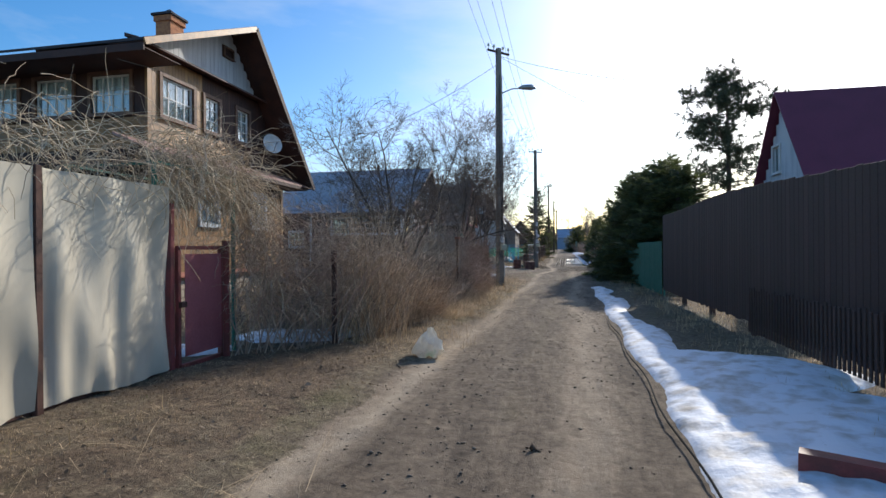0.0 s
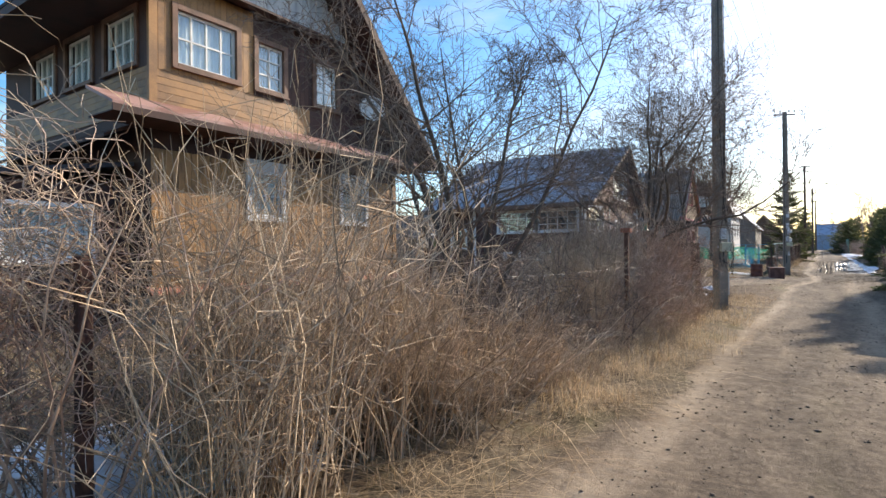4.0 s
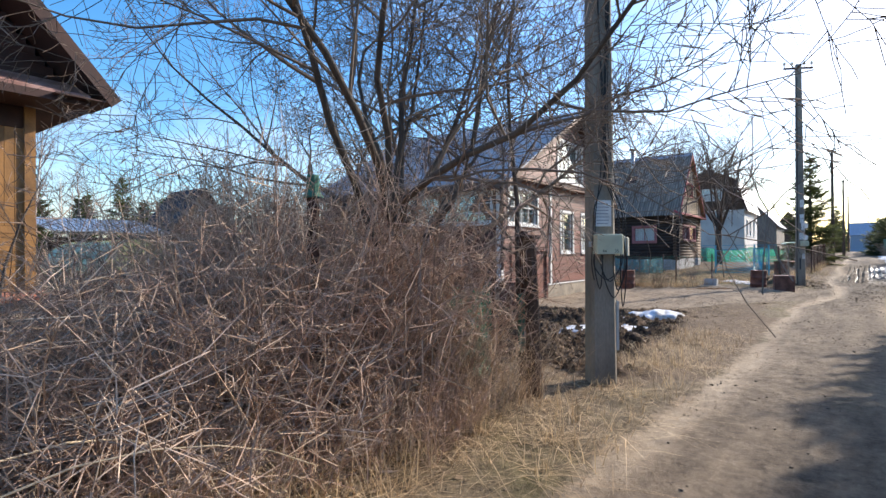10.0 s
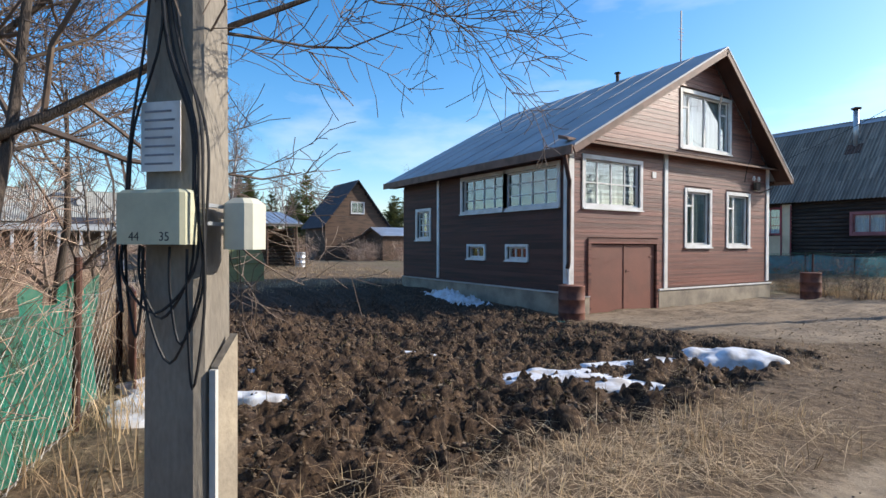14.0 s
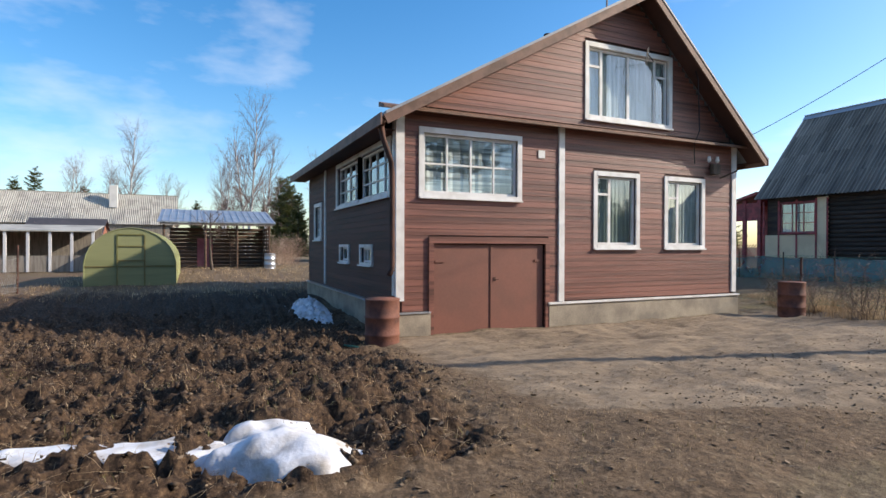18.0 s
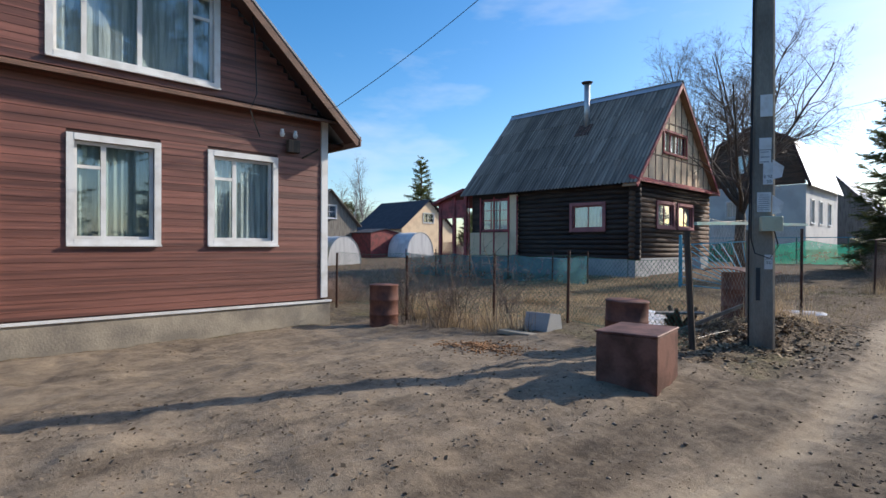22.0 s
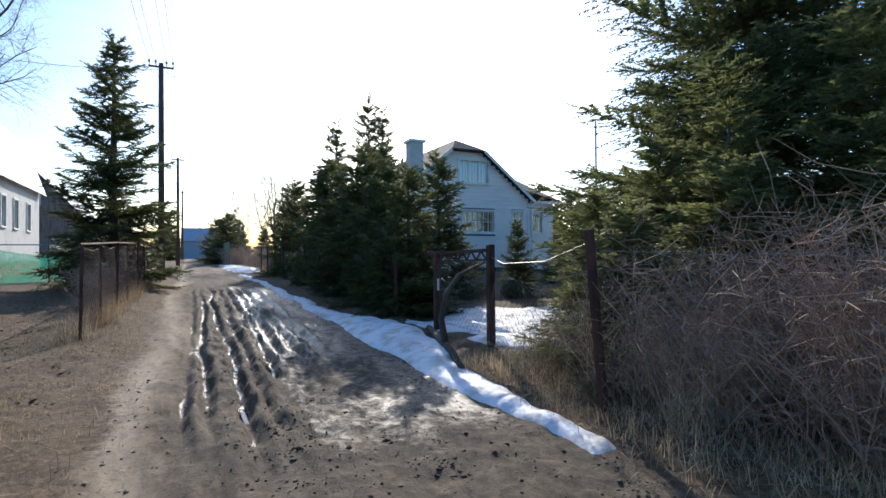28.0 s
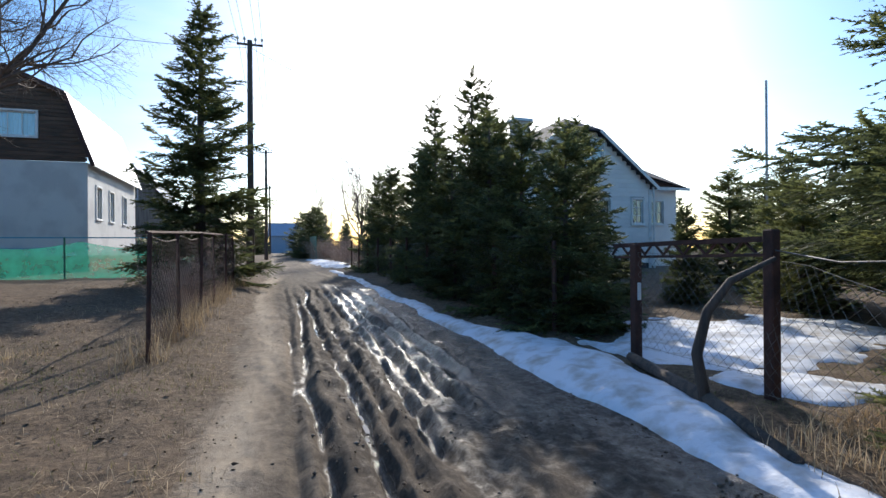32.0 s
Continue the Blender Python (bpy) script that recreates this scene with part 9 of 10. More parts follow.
for a, b in zip(hp, hp[1:]):
    chain_link(hedge_fence, a, b, 0.1, 1.25, M_WIRE, 0.09, 0.0022)
end_post = thing("gate_post", (-2.45, 20.8, 0), "thick dark wooden post with green netting", "post")
part("post_shaft", MB().tube([(-2.43, 20.78, -0.1), (-2.45, 20.8, 0.8), (-2.5, 20.83, 1.66)], [0.085, 0.075, 0.07], 9), M_LOG_BROWN, end_post)
part("post_cap", MB().bevel_box(-2.6, -2.4, 20.73, 20.93, 1.662, 1.7, 0.015), M_LOG_BROWN, end_post)
part("net_scrap", MB().box(-2.57, -2.545, 20.72, 20.86, 0.5, 1.1), M_GREEN_FENCE, end_post)
# garden boundary fence behind the dug plot
gfence = thing("garden_fence", (-12, 22.3, 0), "rusty posts and netting along the dug garden", "fence")
gp = [(-3.0 - 1.5 * i, 20.95 + 0.28 * min(i, 4) + 0.05 * i) for i in range(12)]
for i, (x, y) in enumerate(gp):
    post(gfence, x, y, 1.4 + 0.1 * ((i * 7) % 3 - 1), 0.03, M_RUST, (0.02 * (i % 3 - 1), 0.02 * (i % 2)))
for a, b in zip(gp, gp[1:]):
    chain_link(gfence, a, b, 0.1, 1.1, M_WIRE, 0.11, 0.0025)
net(gfence, (-3.0, 20.9), (-5.3, 21.4), 0.12, 1.25, M_NET, 0.18)
part("rusty_sheet", MB().bevel_box(-6.9, -5.5, 21.72, 21.74, 0.1, 1.05, 0.004), M_RUST_BOX, gfence, "rust-brown steel sheet")
# dark board fence and green sheet fence opposite
dark = thing("dark_board_fence", (3.25, 10, 0), "tall dark brown board fence along the lane", "fence")
r7 = random.Random(7)
for i in range(144):
    y = -2.8 + i * 0.14
    top = 2.34 + 0.16 * math.exp(-((y - 11) / 3.5) ** 2) + 0.01 * y
    part("board", MB().bevel_box(3.25, 3.275, y, y + 0.133, 0.28 + r7.uniform(-0.02, 0.02), top + r7.uniform(-0.01, 0.01), 0.005), M_DARK_FENCE, dark)
for z in (0.6, 2.0):
    part("rail", MB().beam((3.3, -2.8, z), (3.3, 17.3, z), 0.05, 0.08), M_DARK_FENCE, dark)
for y in np.arange(-2.5, 17.3, 2.5):
    part("post", MB().box(3.28, 3.38, y - 0.05, y + 0.05, -0.2, 2.4), M_DARK_FENCE, dark)
low = thing("picket_fence", (3.1, 8, 0), "low grey picket fence before the dark fence", "fence")
for i in range(56):
    y = 4.0 + i * 0.1
    part("picket", MB().bevel_box(3.08, 3.1, y, y + 0.048, 0.2, 0.9 + r7.uniform(-0.03, 0.03), 0.004), M_DARK_FENCE, low)
part("rail", MB().beam((3.12, 3.9, 0.4), (3.12, 9.7, 0.4), 0.03, 0.05), M_DARK_FENCE, low)
green = thing("green_sheet_fence", (3.7, 35, 0), "green ribbed sheet metal fence along the lane", "fence")
for i in range(22):
    y = 17.5 + i * 1.15
    gx0 = 3.25 + 0.016 * (y - 17.5)
    mb = MB()
    n = 24
    for k in range(n + 1):
        d = 0.012 * (1 if (k // 2) % 2 else -1)
        mb.v += [(gx0 + d, y + 1.14 * k / n, 0.12), (gx0 + d, y + 1.14 * k / n, 1.75)]
    for k in range(n):
        mb.f.append((2 * k, 2 * k + 2, 2 * k + 3, 2 * k + 1))
    part("sheet_panel", mb, M_GREEN_FENCE, green)
    part("post", MB().box(gx0 + 0.04, gx0 + 0.09, y, y + 0.05, -0.1, 1.7), M_GREEN_FENCE, green)
far_green = thing("green_sheet_fence", (4.0, 92, 1), "green sheet metal fence far along the lane", "fence")
for i in range(8):
    part("sheet_panel", MB().box(3.6, 3.63, 86 + i * 1.5, 87.48 + i * 1.5, gz(3.6, 86 + i) + 0.1, gz(3.6, 86 + i) + 1.8), M_GREEN_FENCE, far_green)

# old gate opposite, at the snow patch
rgate = thing("old_wire_gate", (4.2, 50, 0.1), "old rusty wire gate with lattice top rail", "gate")
zg = gz(4.2, 50)
for x, y, h in ((4.02, 48.97, 1.5), (4.02, 50.75, 1.4)):
    part("gate_post", MB().bevel_box(x - 0.05, x + 0.05, y - 0.05, y + 0.05, zg - 0.15, zg + h, 0.01), M_RUST, rgate)
part("top_rail", MB().beam((4.02, 48.97, zg + 1.42), (4.06, 51.2, zg + 1.38), 0.05, 0.05), M_RUST, rgate)
part("top_rail", MB().beam((4.02, 48.97, zg + 1.28), (4.06, 51.2, zg + 1.24), 0.03, 0.03), M_RUST, rgate)
for i in range(7):
    y = 49.25 + i * 0.3
    part("lattice_bar", MB().beam((4.04, y - 0.13, zg + 1.28), (4.04, y + 0.02, zg + 1.41), 0.02, 0.02).beam((4.04, y + 0.02, zg + 1.41), (4.04, y + 0.17, zg + 1.27), 0.02, 0.02), M_RUST, rgate)
chain_link(rgate, (4.02, 48.97), (4.02, 50.75), zg + 0.2, zg + 1.3, M_WIRE, 0.09, 0.0016)
rfence = thing("wire_fence", (3.6, 46, 0.1), "rusty chain link fence overgrown with shrubs", "fence")
post(rfence, 3.3, 45.9, 1.65, 0.045, M_RUST, (-0.12, 0.05))
post(rfence, 3.2, 43.2, 1.6, 0.04, M_RUST)
chain_link(rfence, (3.2, 43.2), (3.25, 45.9), 0.15, 1.5, M_WIRE, 0.1, 0.0017)
chain_link(rfence, (3.25, 45.9), (4.02, 48.97), 0.2, 1.35, M_WIRE, 0.1, 0.0017, sag=0.2)
part("sagging_wire", MB().tube([(3.22, 45.9, 1.6), (3.5, 47, 1.4), (3.75, 48.2, 1.36), (4.02, 48.97, 1.45)], 0.006, 4), M_WIRE, rfence)
rfence2 = thing("wire_fence", (4.0, 58, 0.3), "dark netting fence before the spruces", "fence")
for i in range(10):
    y = 52.5 + i * 2.2
    post(rfence2, 3.95 + 0.012 * i, y, 1.4, 0.035, M_RUST)
chain_link(rfence2, (3.95, 52.5), (4.1, 72), 0.35, 1.7, M_WIRE, 0.12, 0.0018)
solid("crooked_branch", MB().tube([(3.3, 48.97, 0.2), (3.24, 49.0, 0.6), (3.3, 48.95, 0.95), (3.44, 48.85, 1.2), (3.8, 48.75, 1.38)], [0.05, 0.045, 0.04, 0.032, 0.018], 8), M_BARK, "crooked bare branch lying against the gate", "branch", smooth=True, at=(3.3, 48.97, 0.2))
solid("fallen_trunk", MB().tube([(2.97, 47.9, 0.16), (3.3, 48.95, 0.24), (3.75, 50.5, 0.27)], [0.035, 0.06, 0.055], 8), M_BARK, "fallen trunk beside the snow bank", "log", smooth=True, at=(3.4, 51, 0.2))
part("scrap", MB().box(4.0, 4.03, 50.67, 50.75, zg + 0.75, zg + 0.95), M_WHITE, rgate, "white plastic scrap")


# ---- loose things ----
def barrel(x, y, label, r=0.29, h=0.88, tilt=(0, 0), z=None, mat=None, group="rusty barrels"):
    z0 = (gz(x, y) if z is None else z)
    t = thing("steel_barrel", (x, y, z0), label, "barrel", group)
    mat = mat or M_BARREL
    prof = [(0.0, r), (0.02, r + 0.012), (0.04, r), (h * 0.3, r), (h * 0.32, r + 0.016), (h * 0.34, r), (h * 0.63, r), (h * 0.65, r + 0.016), (h * 0.67, r), (h - 0.03, r), (h - 0.01, r + 0.012), (h, r), (h - 0.01, r - 0.015), (h * 0.35, r - 0.015)]
    mb = MB().tube([(x, y, z0 + a) for a, b in prof], [b for a, b in prof], 28, cap=False)
    part("barrel_wall", mb, mat, t, smooth=True)
    # near-black fill, painted as the shade down inside the barrel
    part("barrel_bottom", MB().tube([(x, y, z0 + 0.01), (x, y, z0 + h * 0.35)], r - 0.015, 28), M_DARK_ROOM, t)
    t.rotation_euler = (tilt[0], tilt[1], 0.7)
    return t


barrel(-8.15, 30.35, "rusty steel barrel at the house corner", z=gz(-8.1, 30.3) - 0.06)
barrel(-7.75, 40.55, "rusty steel barrel beside the house wall")
barrel(-2.66, 40.88, "rusty open steel barrel beside the wire fence", h=0.82, z=-0.09, tilt=(0.02, 0.03))
barrel(-2.07, 43.78, "rusty steel barrel on the leaf heap behind the pole", h=0.85, z=0.2, tilt=(-0.05, 0.03))
lid_sheet = MB()
for i in range(9):
    f = i / 8
    lid_sheet.v += [(-2.55 + 0.95 * f, 43.45 + 0.1 * f, 1.08 + 0.05 * math.sin(f * 5)), (-2.5 + 0.95 * f, 44.1 + 0.1 * f, 1.1 + 0.04 * math.sin(f * 4 + 1)), (-2.5 + 0.95 * f, 44.1 + 0.1 * f, 1.085 + 0.04 * math.sin(f * 4 + 1)), (-2.55 + 0.95 * f, 43.45 + 0.1 * f, 1.065 + 0.05 * math.sin(f * 5))]
for i in range(8):
    for k in range(4):
        lid_sheet.f.append((4 * i + k, 4 * i + (k + 1) % 4, 4 * i + 4 + (k + 1) % 4, 4 * i + 4 + k))
solid("rusty_sheet", lid_sheet, M_BARREL, "bent rusty steel sheet lying on the barrel", "metal sheet", at=(-2.07, 43.78, 1.06))
barrel(-30.2, 31.2, "pale grey metal barrel beside the log shed", mat=M_TIN, group="far barrel")

crate = thing("steel_box", (-1.66, 39.22, gz(-1.66, 39.2)), "rust-brown steel box standing on the drive", "metal box")
crate.rotation_euler = (0, 0, radians(9))
x, y, z = crate.location
part("box_body", MB().bevel_box(x - 0.31, x + 0.31, y - 0.4, y + 0.4, z - 0.03, z + 0.59, 0.012), M_RUST_BOX, crate)
part("box_lid", MB().bevel_box(x - 0.32, x + 0.32, y - 0.41, y + 0.41, z + 0.591, z + 0.61, 0.008), M_RUST_BOX, crate)

bag = MB()
rb = random.Random(2)
n, m = 26, 14
for j in range(m + 1):
    g = j / m
    r = 0.2 * (1 - abs(g - 0.35) ** 1.6 * 1.7) ** 1 if g < 0.9 else 0.05
    for i in range(n):
        a = 2 * math.pi * i / n
        k = 1 + 0.16 * math.sin(a * 2 + 1 + g * 4) + 0.11 * math.sin(a * 5 - g * 7) + 0.07 * math.sin(a * 9 + g * 13) + rb.gauss(0, 0.05)
        bag.v.append((-1.8 + max(r, 0.03) * k * math.cos(a) + 0.05 * g, 7.65 + max(r, 0.03) * k * 0.8 * math.sin(a), 0.4 * g ** 1.15 + 0.03 * math.sin(a * 4 + j)))
for j in range(m):
    for i in range(n):
        i2 = (i + 1) % n
        bag.f.append((j * n + i, j * n + i2, (j + 1) * n + i2, (j + 1) * n + i))
bag.f.append(tuple(m * n + i for i in range(n)))
solid("rubbish_bag", bag, M_BAG, "crumpled pale plastic rubbish bag on the verge", "bag", at=(-1.8, 7.65, 0.0))
solid("red_steel_beam", MB().beam((1.56, 3.92, 0.17), (2.9, 3.3, 0.15), 0.13, 0.13), M_RED_STEEL, "red painted steel beam lying on the snow", "beam", at=(2.2, 3.6, 0.12))
solid("concrete_slab", MB().prism([(41.2, -0.1), (41.75, -0.1), (41.66, 0.3), (41.36, 0.34)], "x", -4.75, -4.25), M_PLINTH_LIGHT, "pale broken concrete block by the fence", "slab", at=(-4.5, 41.4, 0))
solid("concrete_slab", MB().bevel_box(-4.9, -4.0, 40.75, 40.95, 0.0, 0.06), M_PLINTH, "flat concrete slab on the ground", "slab", at=(-4.4, 40.8, 0))
solid("boulder", MB().tube([(-2.9, 41.75, -0.05), (-2.92, 41.76, 0.06), (-2.9, 41.75, 0.12)], [0.22, 0.18, 0.06], 9), M_PLINTH, "grey boulder by the fence post", "stone", smooth=True, at=(-2.75, 41.7, 0))
r8 = random.Random(11)
sand = spread(9000, -5.2, -3.2, 38.9, 40.4, lambda x, y: np.exp(-(((x + 4.2) / 0.5) ** 2 + ((y - 39.6) / 0.3) ** 2)), 12)
bits("sand_pile", "scattered orange sand on the drive", sand, 0.013, M_SAND, 8, "sand", 0.5, 0.5)
for i in range(34):
    x, y, a = r8.uniform(-3.2, -0.9), r8.uniform(40.2, 45.5), r8.uniform(0, 6.28)
    L = r8.uniform(0.25, 0.8)
    z = gz(x, y) + 0.06
    solid("dry_stick", MB().tube([(x, y, z), (x + L * 0.5 * math.cos(a), y + L * 0.5 * math.sin(a), z + 0.05), (x + L * math.cos(a + 0.2), y + L * math.sin(a + 0.2), z + 0.02)], [0.009, 0.007, 0.004], 5), M_PALE_STEM, "dry pale stick on the leaf heap", "stick", "sticks round the pole", at=(x, y, z))
stump = MB()
for i in range(9):
    a = i * 0.7
    stump.tube([(-2.75, 43.0, 0.0), (-2.75 + 0.25 * math.cos(a), 43.0 + 0.3 * math.sin(a), 0.35 + 0.12 * math.sin(i * 2.1))], [0.09, 0.03], 6)
solid("rotten_stump", stump, M_LOG_BROWN, "rotten splintered tree stump by the pole", "stump", at=(-2.75, 43.0, 0))
solid("splintered_board", MB().beam((-3.1, 42.8, 0.35), (-2.4, 43.1, 0.38), 0.25, 0.03), M_GREY_PLANK, "splintered old board on the stump", "board", at=(-2.7, 43, 0.35))
solid("garden_hose", MB().tube([(-7.9, 29.9, gz(-7.9, 29.9) + 0.06), (-8.6, 29.5, gz(-8.6, 29.5) + 0.06), (-9.5, 29.6, gz(-9.5, 29.6) + 0.07), (-10.3, 29.2, gz(-10.3, 29.2) + 0.07)], 0.016, 6), M_GREEN_FENCE, "green garden hose on the dug earth", "hose", at=(-9, 29.6, -0.1))
# water standing in the ruts
M_WATER = bpy.data.materials.new("puddle_water")
M_WATER.use_nodes = True
wb = M_WATER.node_tree.nodes["Principled BSDF"]
wb.inputs["Base Color"].default_value, wb.inputs["Roughness"].default_value, wb.inputs["IOR"].default_value = (0.05, 0.045, 0.04, 1), 0.03, 1.33


def puddles(y0, y1, drop):
    """Standing water wherever the ruts lie lower than the water table of the lane."""
    step = 0.04
    ys, xs = np.arange(y0, y1 + step, step), np.arange(float(lane_x(y0)) - 1.3, float(lane_x(y1)) + 0.9, step)
    X, Y = np.meshgrid(xs, ys)
    level = rise(Y) - drop - 0.05 * (vnoise(Y * 0.9, Y * 0 + 5.0, 3) > 0.55)
    keep = full_height(X, Y) < level + 0.02
    idx = -np.ones(X.shape, int)
    idx[keep] = np.arange(keep.sum())
    a, b, c, d = idx[:-1, :-1], idx[:-1, 1:], idx[1:, 1:], idx[1:, :-1]
    ok = (a >= 0) & (b >= 0) & (c >= 0) & (d >= 0)
    mb = MB()
    mb.v = [(float(p), float(q), float(z)) for p, q, z in zip(X[keep], Y[keep], level[keep])]
    mb.f = [tuple(q) for q in np.stack([a[ok], b[ok], c[ok], d[ok]], -1).tolist()]
    solid("puddle", mb, M_WATER, "muddy water lying in the wheel ruts", "puddle", at=(float(lane_x(y0)), (y0 + y1) / 2, float(rise((y0 + y1) / 2))))


puddles(46.5, 60, 0.108)


# ---- greenhouse, sheds and far houses ----
def greenhouse():
    x0, x1, y0, y1, z0 = -27.2, -21.1, 24.05, 26.85, gz(-21.5, 25.4) - 0.02
    t = thing("arched_greenhouse", ((x0 + x1) / 2, 25.4, z0), "arched greenhouse of green polycarbonate sheets", "greenhouse")
    ym, hw, h = (y0 + y1) / 2, (y1 - y0) / 2, 2.08
    arc = [(ym - hw, 0.0), (ym - hw, 0.75)] + [(ym - hw * math.cos(a), 0.75 + (h - 0.75) * math.sin(a)) for a in np.linspace(0.12, math.pi - 0.12, 15)] + [(ym + hw, 0.75), (ym + hw, 0.0)]
    mb = MB()
    for x in (x0, x1):
        mb.v += [(x, y, z0 + z) for y, z in arc]
    k = len(arc)
    for i in range(k - 1):
        mb.f.append((i, i + 1, k + i + 1, k + i))
    part("cover_sheet", mb, M_POLYCARB, t, smooth=True)
    for x in (x0, x1):
        part("end_sheet", MB().face(*[(x, y, z0 + z) for y, z in arc]), M_POLYCARB, t)
    for x in np.linspace(x0, x1, 7):
        part("hoop", MB().tube([(x + 0.01, y, z0 + z + 0.01) for y, z in arc], 0.02, 5), M_POLYCARB, t)
    for y in (ym - 0.42, ym + 0.42):
        part("door_post", MB().box(x1 + 0.002, x1 + 0.03, y - 0.02, y + 0.02, z0, z0 + 1.85), M_GREEN_GRASS, t)
    for z in (0.95, 1.45, 1.85):
        part("door_rail", MB().box(x1 + 0.002, x1 + 0.028, ym - 0.4, ym + 0.4, z0 + z - 0.02, z0 + z + 0.02), M_GREEN_GRASS, t)
    part("end_rail", MB().box(x1 + 0.002, x1 + 0.025, y0, y1, z0 + 0.73, z0 + 0.77), M_GREEN_GRASS, t)


greenhouse()
ls = thing("log_shed", (-33, 28.7, 0.2), "open log shed with shiny tin roof", "shed")
part("roof", MB().prism([(-31.0, 2.72), (-35.5, 3.6), (-35.5, 3.66), (-31.0, 2.78)], "y", 25.7, 31.6), M_TIN, ls)
for y in np.arange(25.9, 31.6, 0.35):
    part("roof_seam", MB().beam((-31, y, 2.8), (-35.5, y, 3.68), 0.03, 0.03), M_TIN, ls)
for i in range(11):
    z = 0.3 + 0.21 * i
    part("log", MB().tube([(-33.2, 26.2, z), (-33.2, 31.2, z)], 0.1, 7), M_LOG_BROWN, ls)
    part("log", MB().tube([(-31.4, 31.2, z), (-34.8, 31.2, z)], 0.1, 7), M_LOG_BROWN, ls)
    part("log", MB().tube([(-32.4, 29.4, z), (-33.3, 29.4, z)], 0.1, 7), M_LOG_BROWN, ls)
for y in (26.0, 28.0, 29.6, 31.3):
    part("roof_post", MB().tube([(-31.3, y, 0.1), (-31.3, y, 2.75)], 0.06, 7), M_LOG_BROWN, ls)
part("eave_beam", MB().beam((-31.1, 25.8, 2.65), (-31.1, 31.5, 2.65), 0.1, 0.12), M_GREY_PLANK, ls)
part("shed_door", MB().box(-33.08, -33.05, 27.6, 28.4, 0.3, 1.9), M_CRIMSON, ls)
shed("grey corrugated-roofed house beyond the gardens", -69, -63, 9.5, 25.4, 0.3, 3.9, 6.9, "y", M_GREY_PLANK, M_SLATE_PALE, "garden_house", 0.3, None, "house")
chim = thing("roof_chimney", (-64.6, 19.8, 5.5), "pale brick chimney on the far roof", "chimney")
part("stack", MB().box(-65, -64.3, 19.5, 20.2, 5.4, 7.7), M_WHITE_BLOCK, chim)
shed("dark tarred-roof hut among the sheds", -45, -41, 17.8, 21.8, 0.2, 2.3, 3.3, "y", M_BRICK, M_DARK_TILE, "garden_hut", 0.2, None, "shed", waves=False)
shed("red brick garden house with tin roof", -38, -33, 10.5, 15.2, 0.2, 2.5, 3.8, "y", M_BRICK, M_TIN, "brick_garden_house", 0.3, None, "house", waves=False)
can = thing("veranda_shed", (-36, 20, 0.2), "long low open shed with white posts", "shed")
part("roof", MB().prism([(-33.5, 2.2), (-37, 2.6), (-37, 2.66), (-33.5, 2.26)], "y", 15.6, 22.6), M_SLATE_PALE, can)
for y in np.arange(15.8, 22.6, 0.95):
    part("post", MB().box(-33.7, -33.58, y, y + 0.12, 0.1, 2.2), M_WHITE_BOARD, can)
    part("panel", MB().box(-33.66, -33.62, y + 0.13, y + 0.94, 0.1, 0.95), M_GREY_PLANK, can)
part("back_wall", MB().box(-36.9, -36.8, 15.7, 22.5, 0.1, 2.5), M_GREY_PLANK, can)
shed("dark log cabin with steep gable", -47, -42, 37.0, 42.6, 0.3, 3.4, 7.0, "x", M_LOG_BROWN, M_DARK_TILE, "log_cabin", 0.35, (39.3, 40.4, 4.2, 5.1), "house", waves=False)
shed("low shed with pale tin roof", -42, -38.5, 40.5, 43.8, 0.3, 2.4, 3.0, "y", M_LOG_BROWN, M_TIN, "tin_roof_shed", 0.3, None, "shed", waves=False)
# beyond the fenced garden
shed("grey wooden house with chimney beyond the gardens", -42, -36, 54.5, 59.7, 0.3, 3.3, 5.9, "x", M_GREY_PLANK, M_SLATE, "garden_house", 0.3, (56.5, 57.7, 3.6, 4.6), "house", waves=False)
shed("green plank shed with flat roof", -29, -25.5, 47.3, 50.2, 0.2, 2.9, 3.2, "x", M_GREEN_GRASS, M_DARK_TILE, "plank_shed", 0.2, None, "shed", waves=False)
shed("small red shed in the garden", -36, -33.4, 59.2, 62, 0.3, 2.5, 2.8, "x", M_RED_STEEL, M_DARK_TILE, "red_shed", 0.15, None, "shed", waves=False)
shed("pale house with brown roof beyond the gardens", -50, -42, 69.5, 77, 0.6, 3.4, 6.4, "x", M_BEIGE, M_DARK_TILE, "garden_house", 0.3, (72.5, 74, 3.9, 4.9), "house", waves=False)
shed("blue-grey house at the end of the lane", 1.2, 7.2, 150, 158, 1.2, 4.6, 7.0, "x", M_BLUE_SHED, M_BLUE_SHED, "lane_end_house", 0.3, None, "house", waves=False)
shed("grey house with pale blue roof beside the lane", -12, -6, 88, 98, 1.0, 4.6, 8.0, "y", M_GREY_PLANK, M_BLUE_SHED, "roadside_house", 0.3, (-9.7, -8.4, 5.2, 6.2), "house", waves=False)
shed("far brown house beside the lane", -9, -4, 112, 120, 1.2, 4.2, 7.4, "y", M_LOG_BROWN, M_SLATE, "roadside_house", 0.3, None, "house", waves=False)


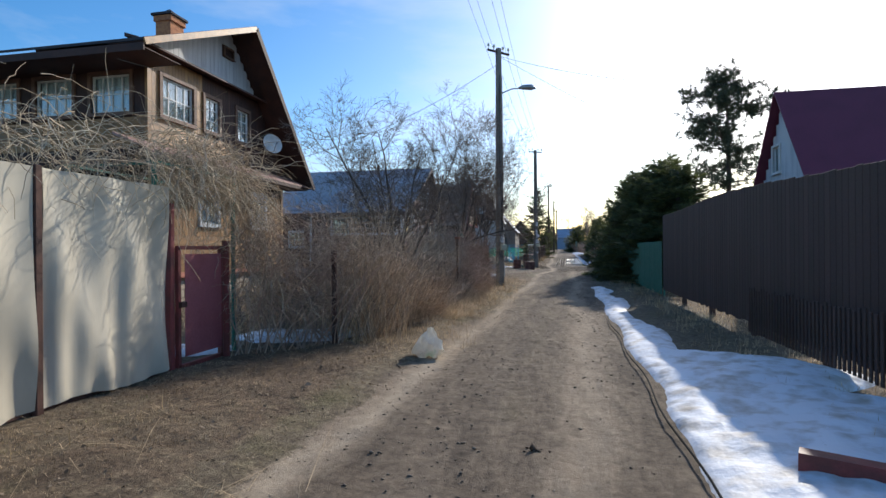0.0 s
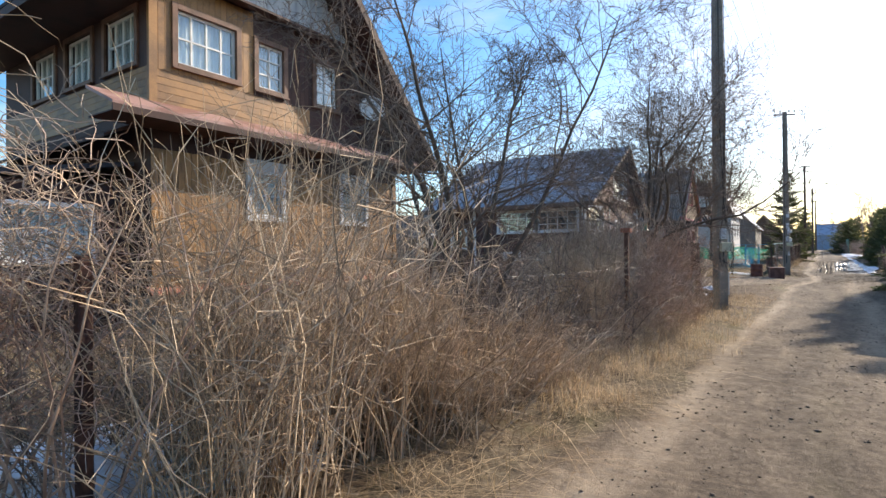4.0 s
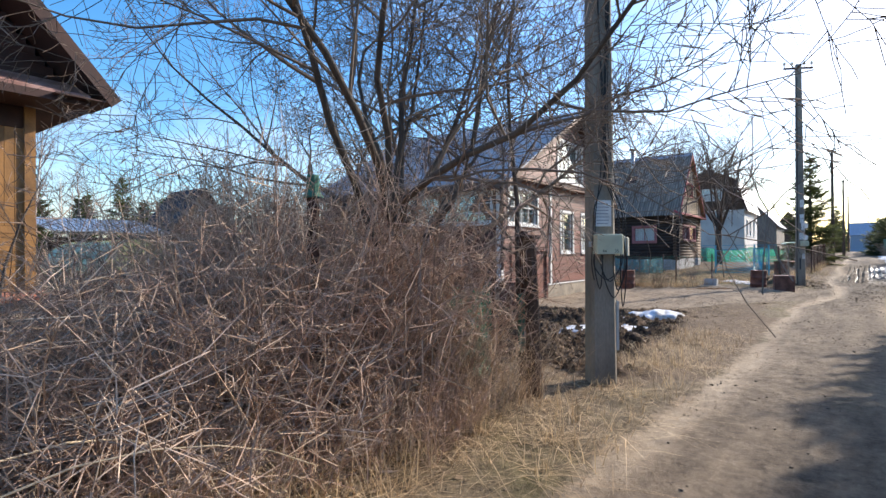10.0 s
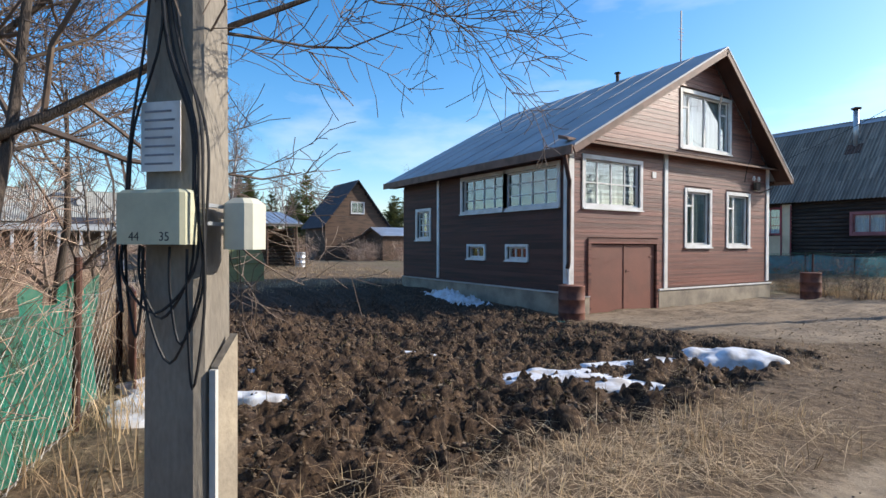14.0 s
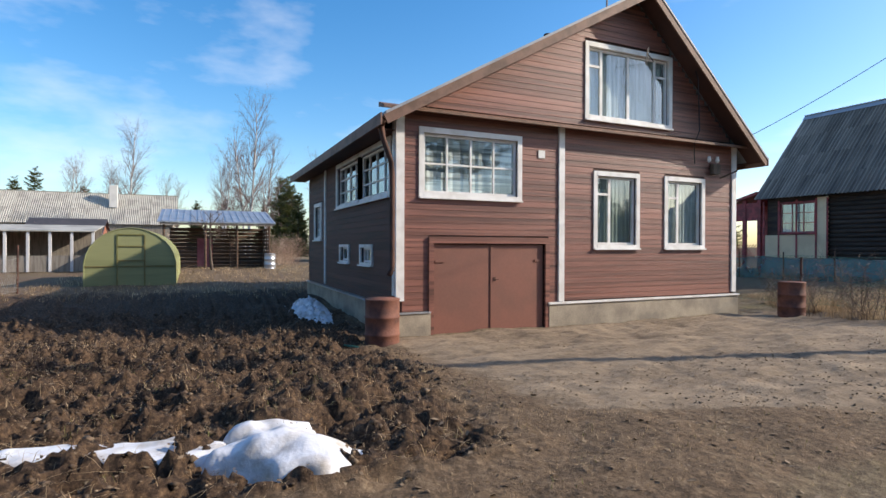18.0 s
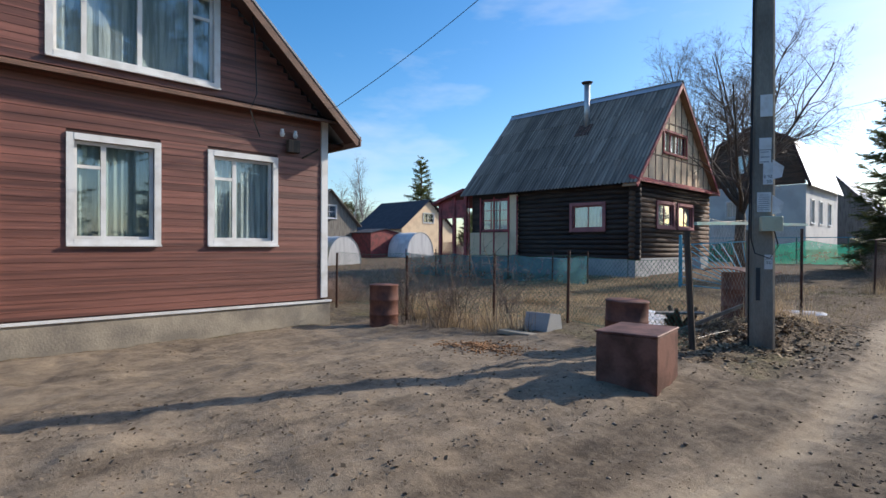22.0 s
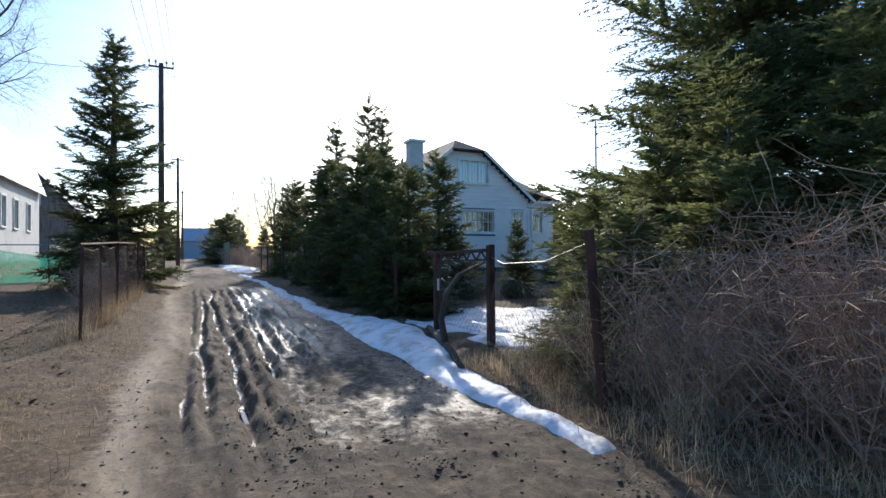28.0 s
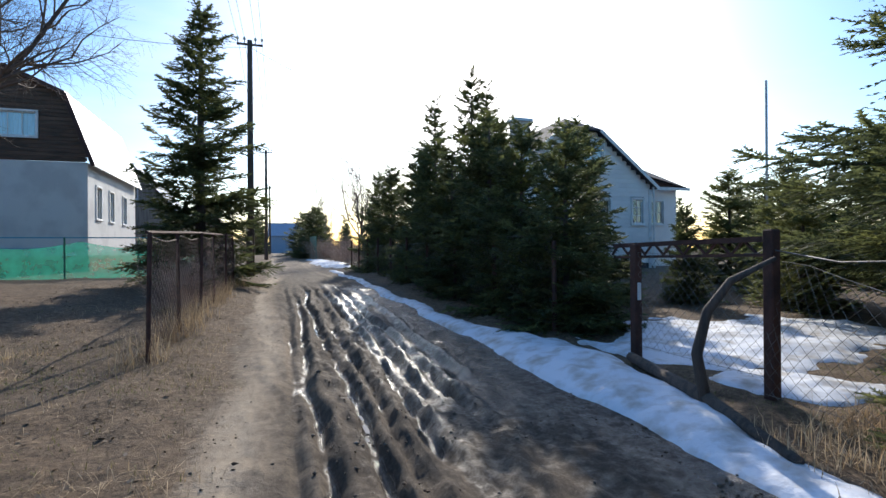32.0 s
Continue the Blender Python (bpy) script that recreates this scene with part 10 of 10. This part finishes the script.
def magenta_house():
    h = thing("magenta_roof_house", (12, 20.6, 0), "pale house with steep magenta sheet roof", "house")
    prof = [(17.4, 2.4), (20.6, 6.9), (23.6, 2.4)]
    top = profile_top(prof)
    win = (20.9, 21.5, 4.2, 5.1)
    part("wall", wall_mesh("x", 7.8, 0.2, 17.6, 23.4, 0, 2.4, [win], lambda u: top(u) - 0.1), M_WHITE_BOARD, h)
    part("wall", wall_mesh("y", 17.6, 0.2, 8.0, 18, 0, 2.6, []), M_WHITE_BOARD, h)
    part("wall", wall_mesh("y", 23.4, -0.2, 8.0, 18, 0, 2.6, []), M_WHITE_BOARD, h)
    window(h, "x", 7.8, -1, *win, trim=0.08, bars=(1, 0), mat=M_WHITE)
    roof_slab(h, M_MAGENTA, 7.5, 18.3, *prof[0], *prof[1], 0.05)
    roof_slab(h, M_MAGENTA, 7.5, 18.3, *prof[1], *prof[2], 0.05)
    part("chimney", MB().box(12.3, 12.9, 20.3, 20.9, 6.2, 7.6), M_WHITE_BLOCK, h)
    part("chimney_cap", MB().box(12.2, 13.0, 20.2, 21.0, 7.602, 7.7), M_TIN, h)


magenta_house()


def hoop_house(x, y, w, ln, hh, label, mat):
    z0 = gz(x, y)
    t = thing("hoop_greenhouse", (x, y, z0), label, "greenhouse")
    arc = [(y + w / 2 * math.cos(a), z0 + hh * math.sin(a) ** 0.8) for a in np.linspace(0.0, math.pi, 15)]
    mb = MB()
    for xx in (x - ln, x):
        mb.v += [(xx, p, q) for p, q in arc]
    for i in range(14):
        mb.f.append((i, i + 1, 15 + i + 1, 15 + i))
    part("cover_sheet", mb, mat, t, smooth=True)
    part("end_sheet", MB().face(*[(x, p, q) for p, q in arc]), mat, t)
    for xx in np.linspace(x - ln, x, 5):
        part("hoop", MB().tube([(xx + 0.01, p, q + 0.01) for p, q in arc], 0.02, 5), M_TIN, t)


hoop_house(-31, 62.3, 2.8, 5, 2.0, "pale hoop greenhouse in the far garden", M_WHITE_BOARD)
hoop_house(-27, 52.5, 2.4, 4, 1.8, "pale hoop greenhouse beside the plank shed", M_WHITE_BOARD)
spruce(-53.5, 82.5, 13, 0, 1.0, "tall dark spruce beyond the gardens", z=0.5)
spruce(-50, 92, 9, 0, 1.0, "dark spruce beyond the gardens", z=0.5)
shed("low green-roofed house behind the dark fence", 8.5, 13, 30, 36, 0, 2.6, 3.6, "x", M_GREY_PLANK, M_GREEN_FENCE, "garden_house", 0.3, None, "house", waves=False)
mast = thing("radio_mast", (13.1, 56.8, 0.4), "thin steel mast behind the garden", "mast")
part("mast_tube", MB().tube([(13.1, 56.8, 0.3), (13.1, 56.8, 6.1)], 0.035, 6), M_LAMP, mast)

# a black hose along the edge of the snow bank
pts = [(1.02 + 0.022 * (y - 4) - 0.05 + 0.03 * math.sin(y * 2.1), float(y), gz(1, y) + 0.045) for y in np.arange(2.2, 12.9, 0.4)]
solid("black_hose", MB().tube(pts, 0.009, 6), M_CABLE_DULL, "black hose lying along the edge of the snow", "hose", at=(1.1, 7.0, 0))


def fence_vines():
    """Dead climbers woven through the wire fence beside the garden gate."""
    t = thing("climbing_vine", (-3.95, 7.55, 0), "tangle of dead climbers on the wire fence by the gate", "climbing plant")
    rng = random.Random(61)
    a, b = Vector((-4.5, 7.0, 0)), Vector((-3.35, 8.2, 0))
    for k in range(40):
        f = rng.random()
        p = a.lerp(b, f) + Vector((rng.gauss(0, 0.05), rng.gauss(0, 0.05), 0))
        d, pts = Vector((rng.gauss(0, 0.3), rng.gauss(0, 0.3), 1)).normalized(), [p]
        for i in range(7):
            d = (d + Vector((rng.gauss(0, 0.22), rng.gauss(0, 0.22), rng.gauss(0.05, 0.12)))).normalized()
            p = p + d * rng.uniform(0.2, 0.34)
            pts.append(p)
        part("vine_stem", MB().tube(pts, [0.011 - 0.0011 * i for i in range(8)], 4, cap=False), M_SHRUB, t)
    twigs = MB()
    for k in range(1400):
        f = rng.random()
        p = a.lerp(b, f) + Vector((rng.gauss(0.02, 0.08), rng.gauss(0, 0.08), rng.triangular(0.15, 2.4, 1.5)))
        d, pts, n = Vector((rng.gauss(0, 0.7), rng.gauss(0, 0.7), rng.gauss(0, 0.6))).normalized(), [p], 5
        L = rng.uniform(0.2, 0.6)
        for i in range(n):
            d = (d + Vector((rng.gauss(0, 0.3), rng.gauss(0, 0.3), rng.gauss(-0.05, 0.25)))).normalized()
            p = p + d * (L / n)
            pts.append(p)
        twigs.tube(pts, [0.0038 - 0.0005 * i for i in range(n + 1)], 3, cap=False)
    tagged(part("twig", twigs, M_SHRUB, t), kind="stuff")


fence_vines()


def arching_canes():
    """Long dead canes that lean out of the hedge over the verge."""
    rng = random.Random(71)
    for k in range(20):
        x, y = rng.uniform(-3.1, -2.45), rng.uniform(12.4, 20.0)
        az, L, n = rng.uniform(-1.9, 1.4), rng.uniform(1.2, 2.3), 9
        d, p = Vector((0.35 * math.cos(az), 0.35 * math.sin(az), 1)).normalized(), Vector((x, y, gz(x, y) - 0.03))
        pts = [p]
        for i in range(n):
            d = (d + Vector((0.16 * math.cos(az) + rng.gauss(0, 0.09), 0.16 * math.sin(az) + rng.gauss(0, 0.09), -0.1 - 0.02 * i))).normalized()
            p = p + d * (L / n)
            if p.z < gz(p.x, p.y) + 0.03 or p.x > -1.9:
                break
            pts.append(p)
        if len(pts) > 4:
            solid("dead_cane", MB().tube(pts, [0.0075 - 0.0006 * i for i in range(len(pts))], 5), M_PALE_STEM, "long pale dead cane arching over the verge", "cane", "dead canes of the hedge", at=(x, y, gz(x, y)))


arching_canes()
bits("earth_clods", "dark crumbled clod of earth on the lane", spread(60, -0.3, 0.1, 4.1, 4.4, lambda x, y: np.exp(-(((x + 0.1) / 0.07) ** 2 + ((y - 4.24) / 0.05) ** 2)), 31), 0.018, M_CLOD, 31, "earth", 0.8, 0.3)
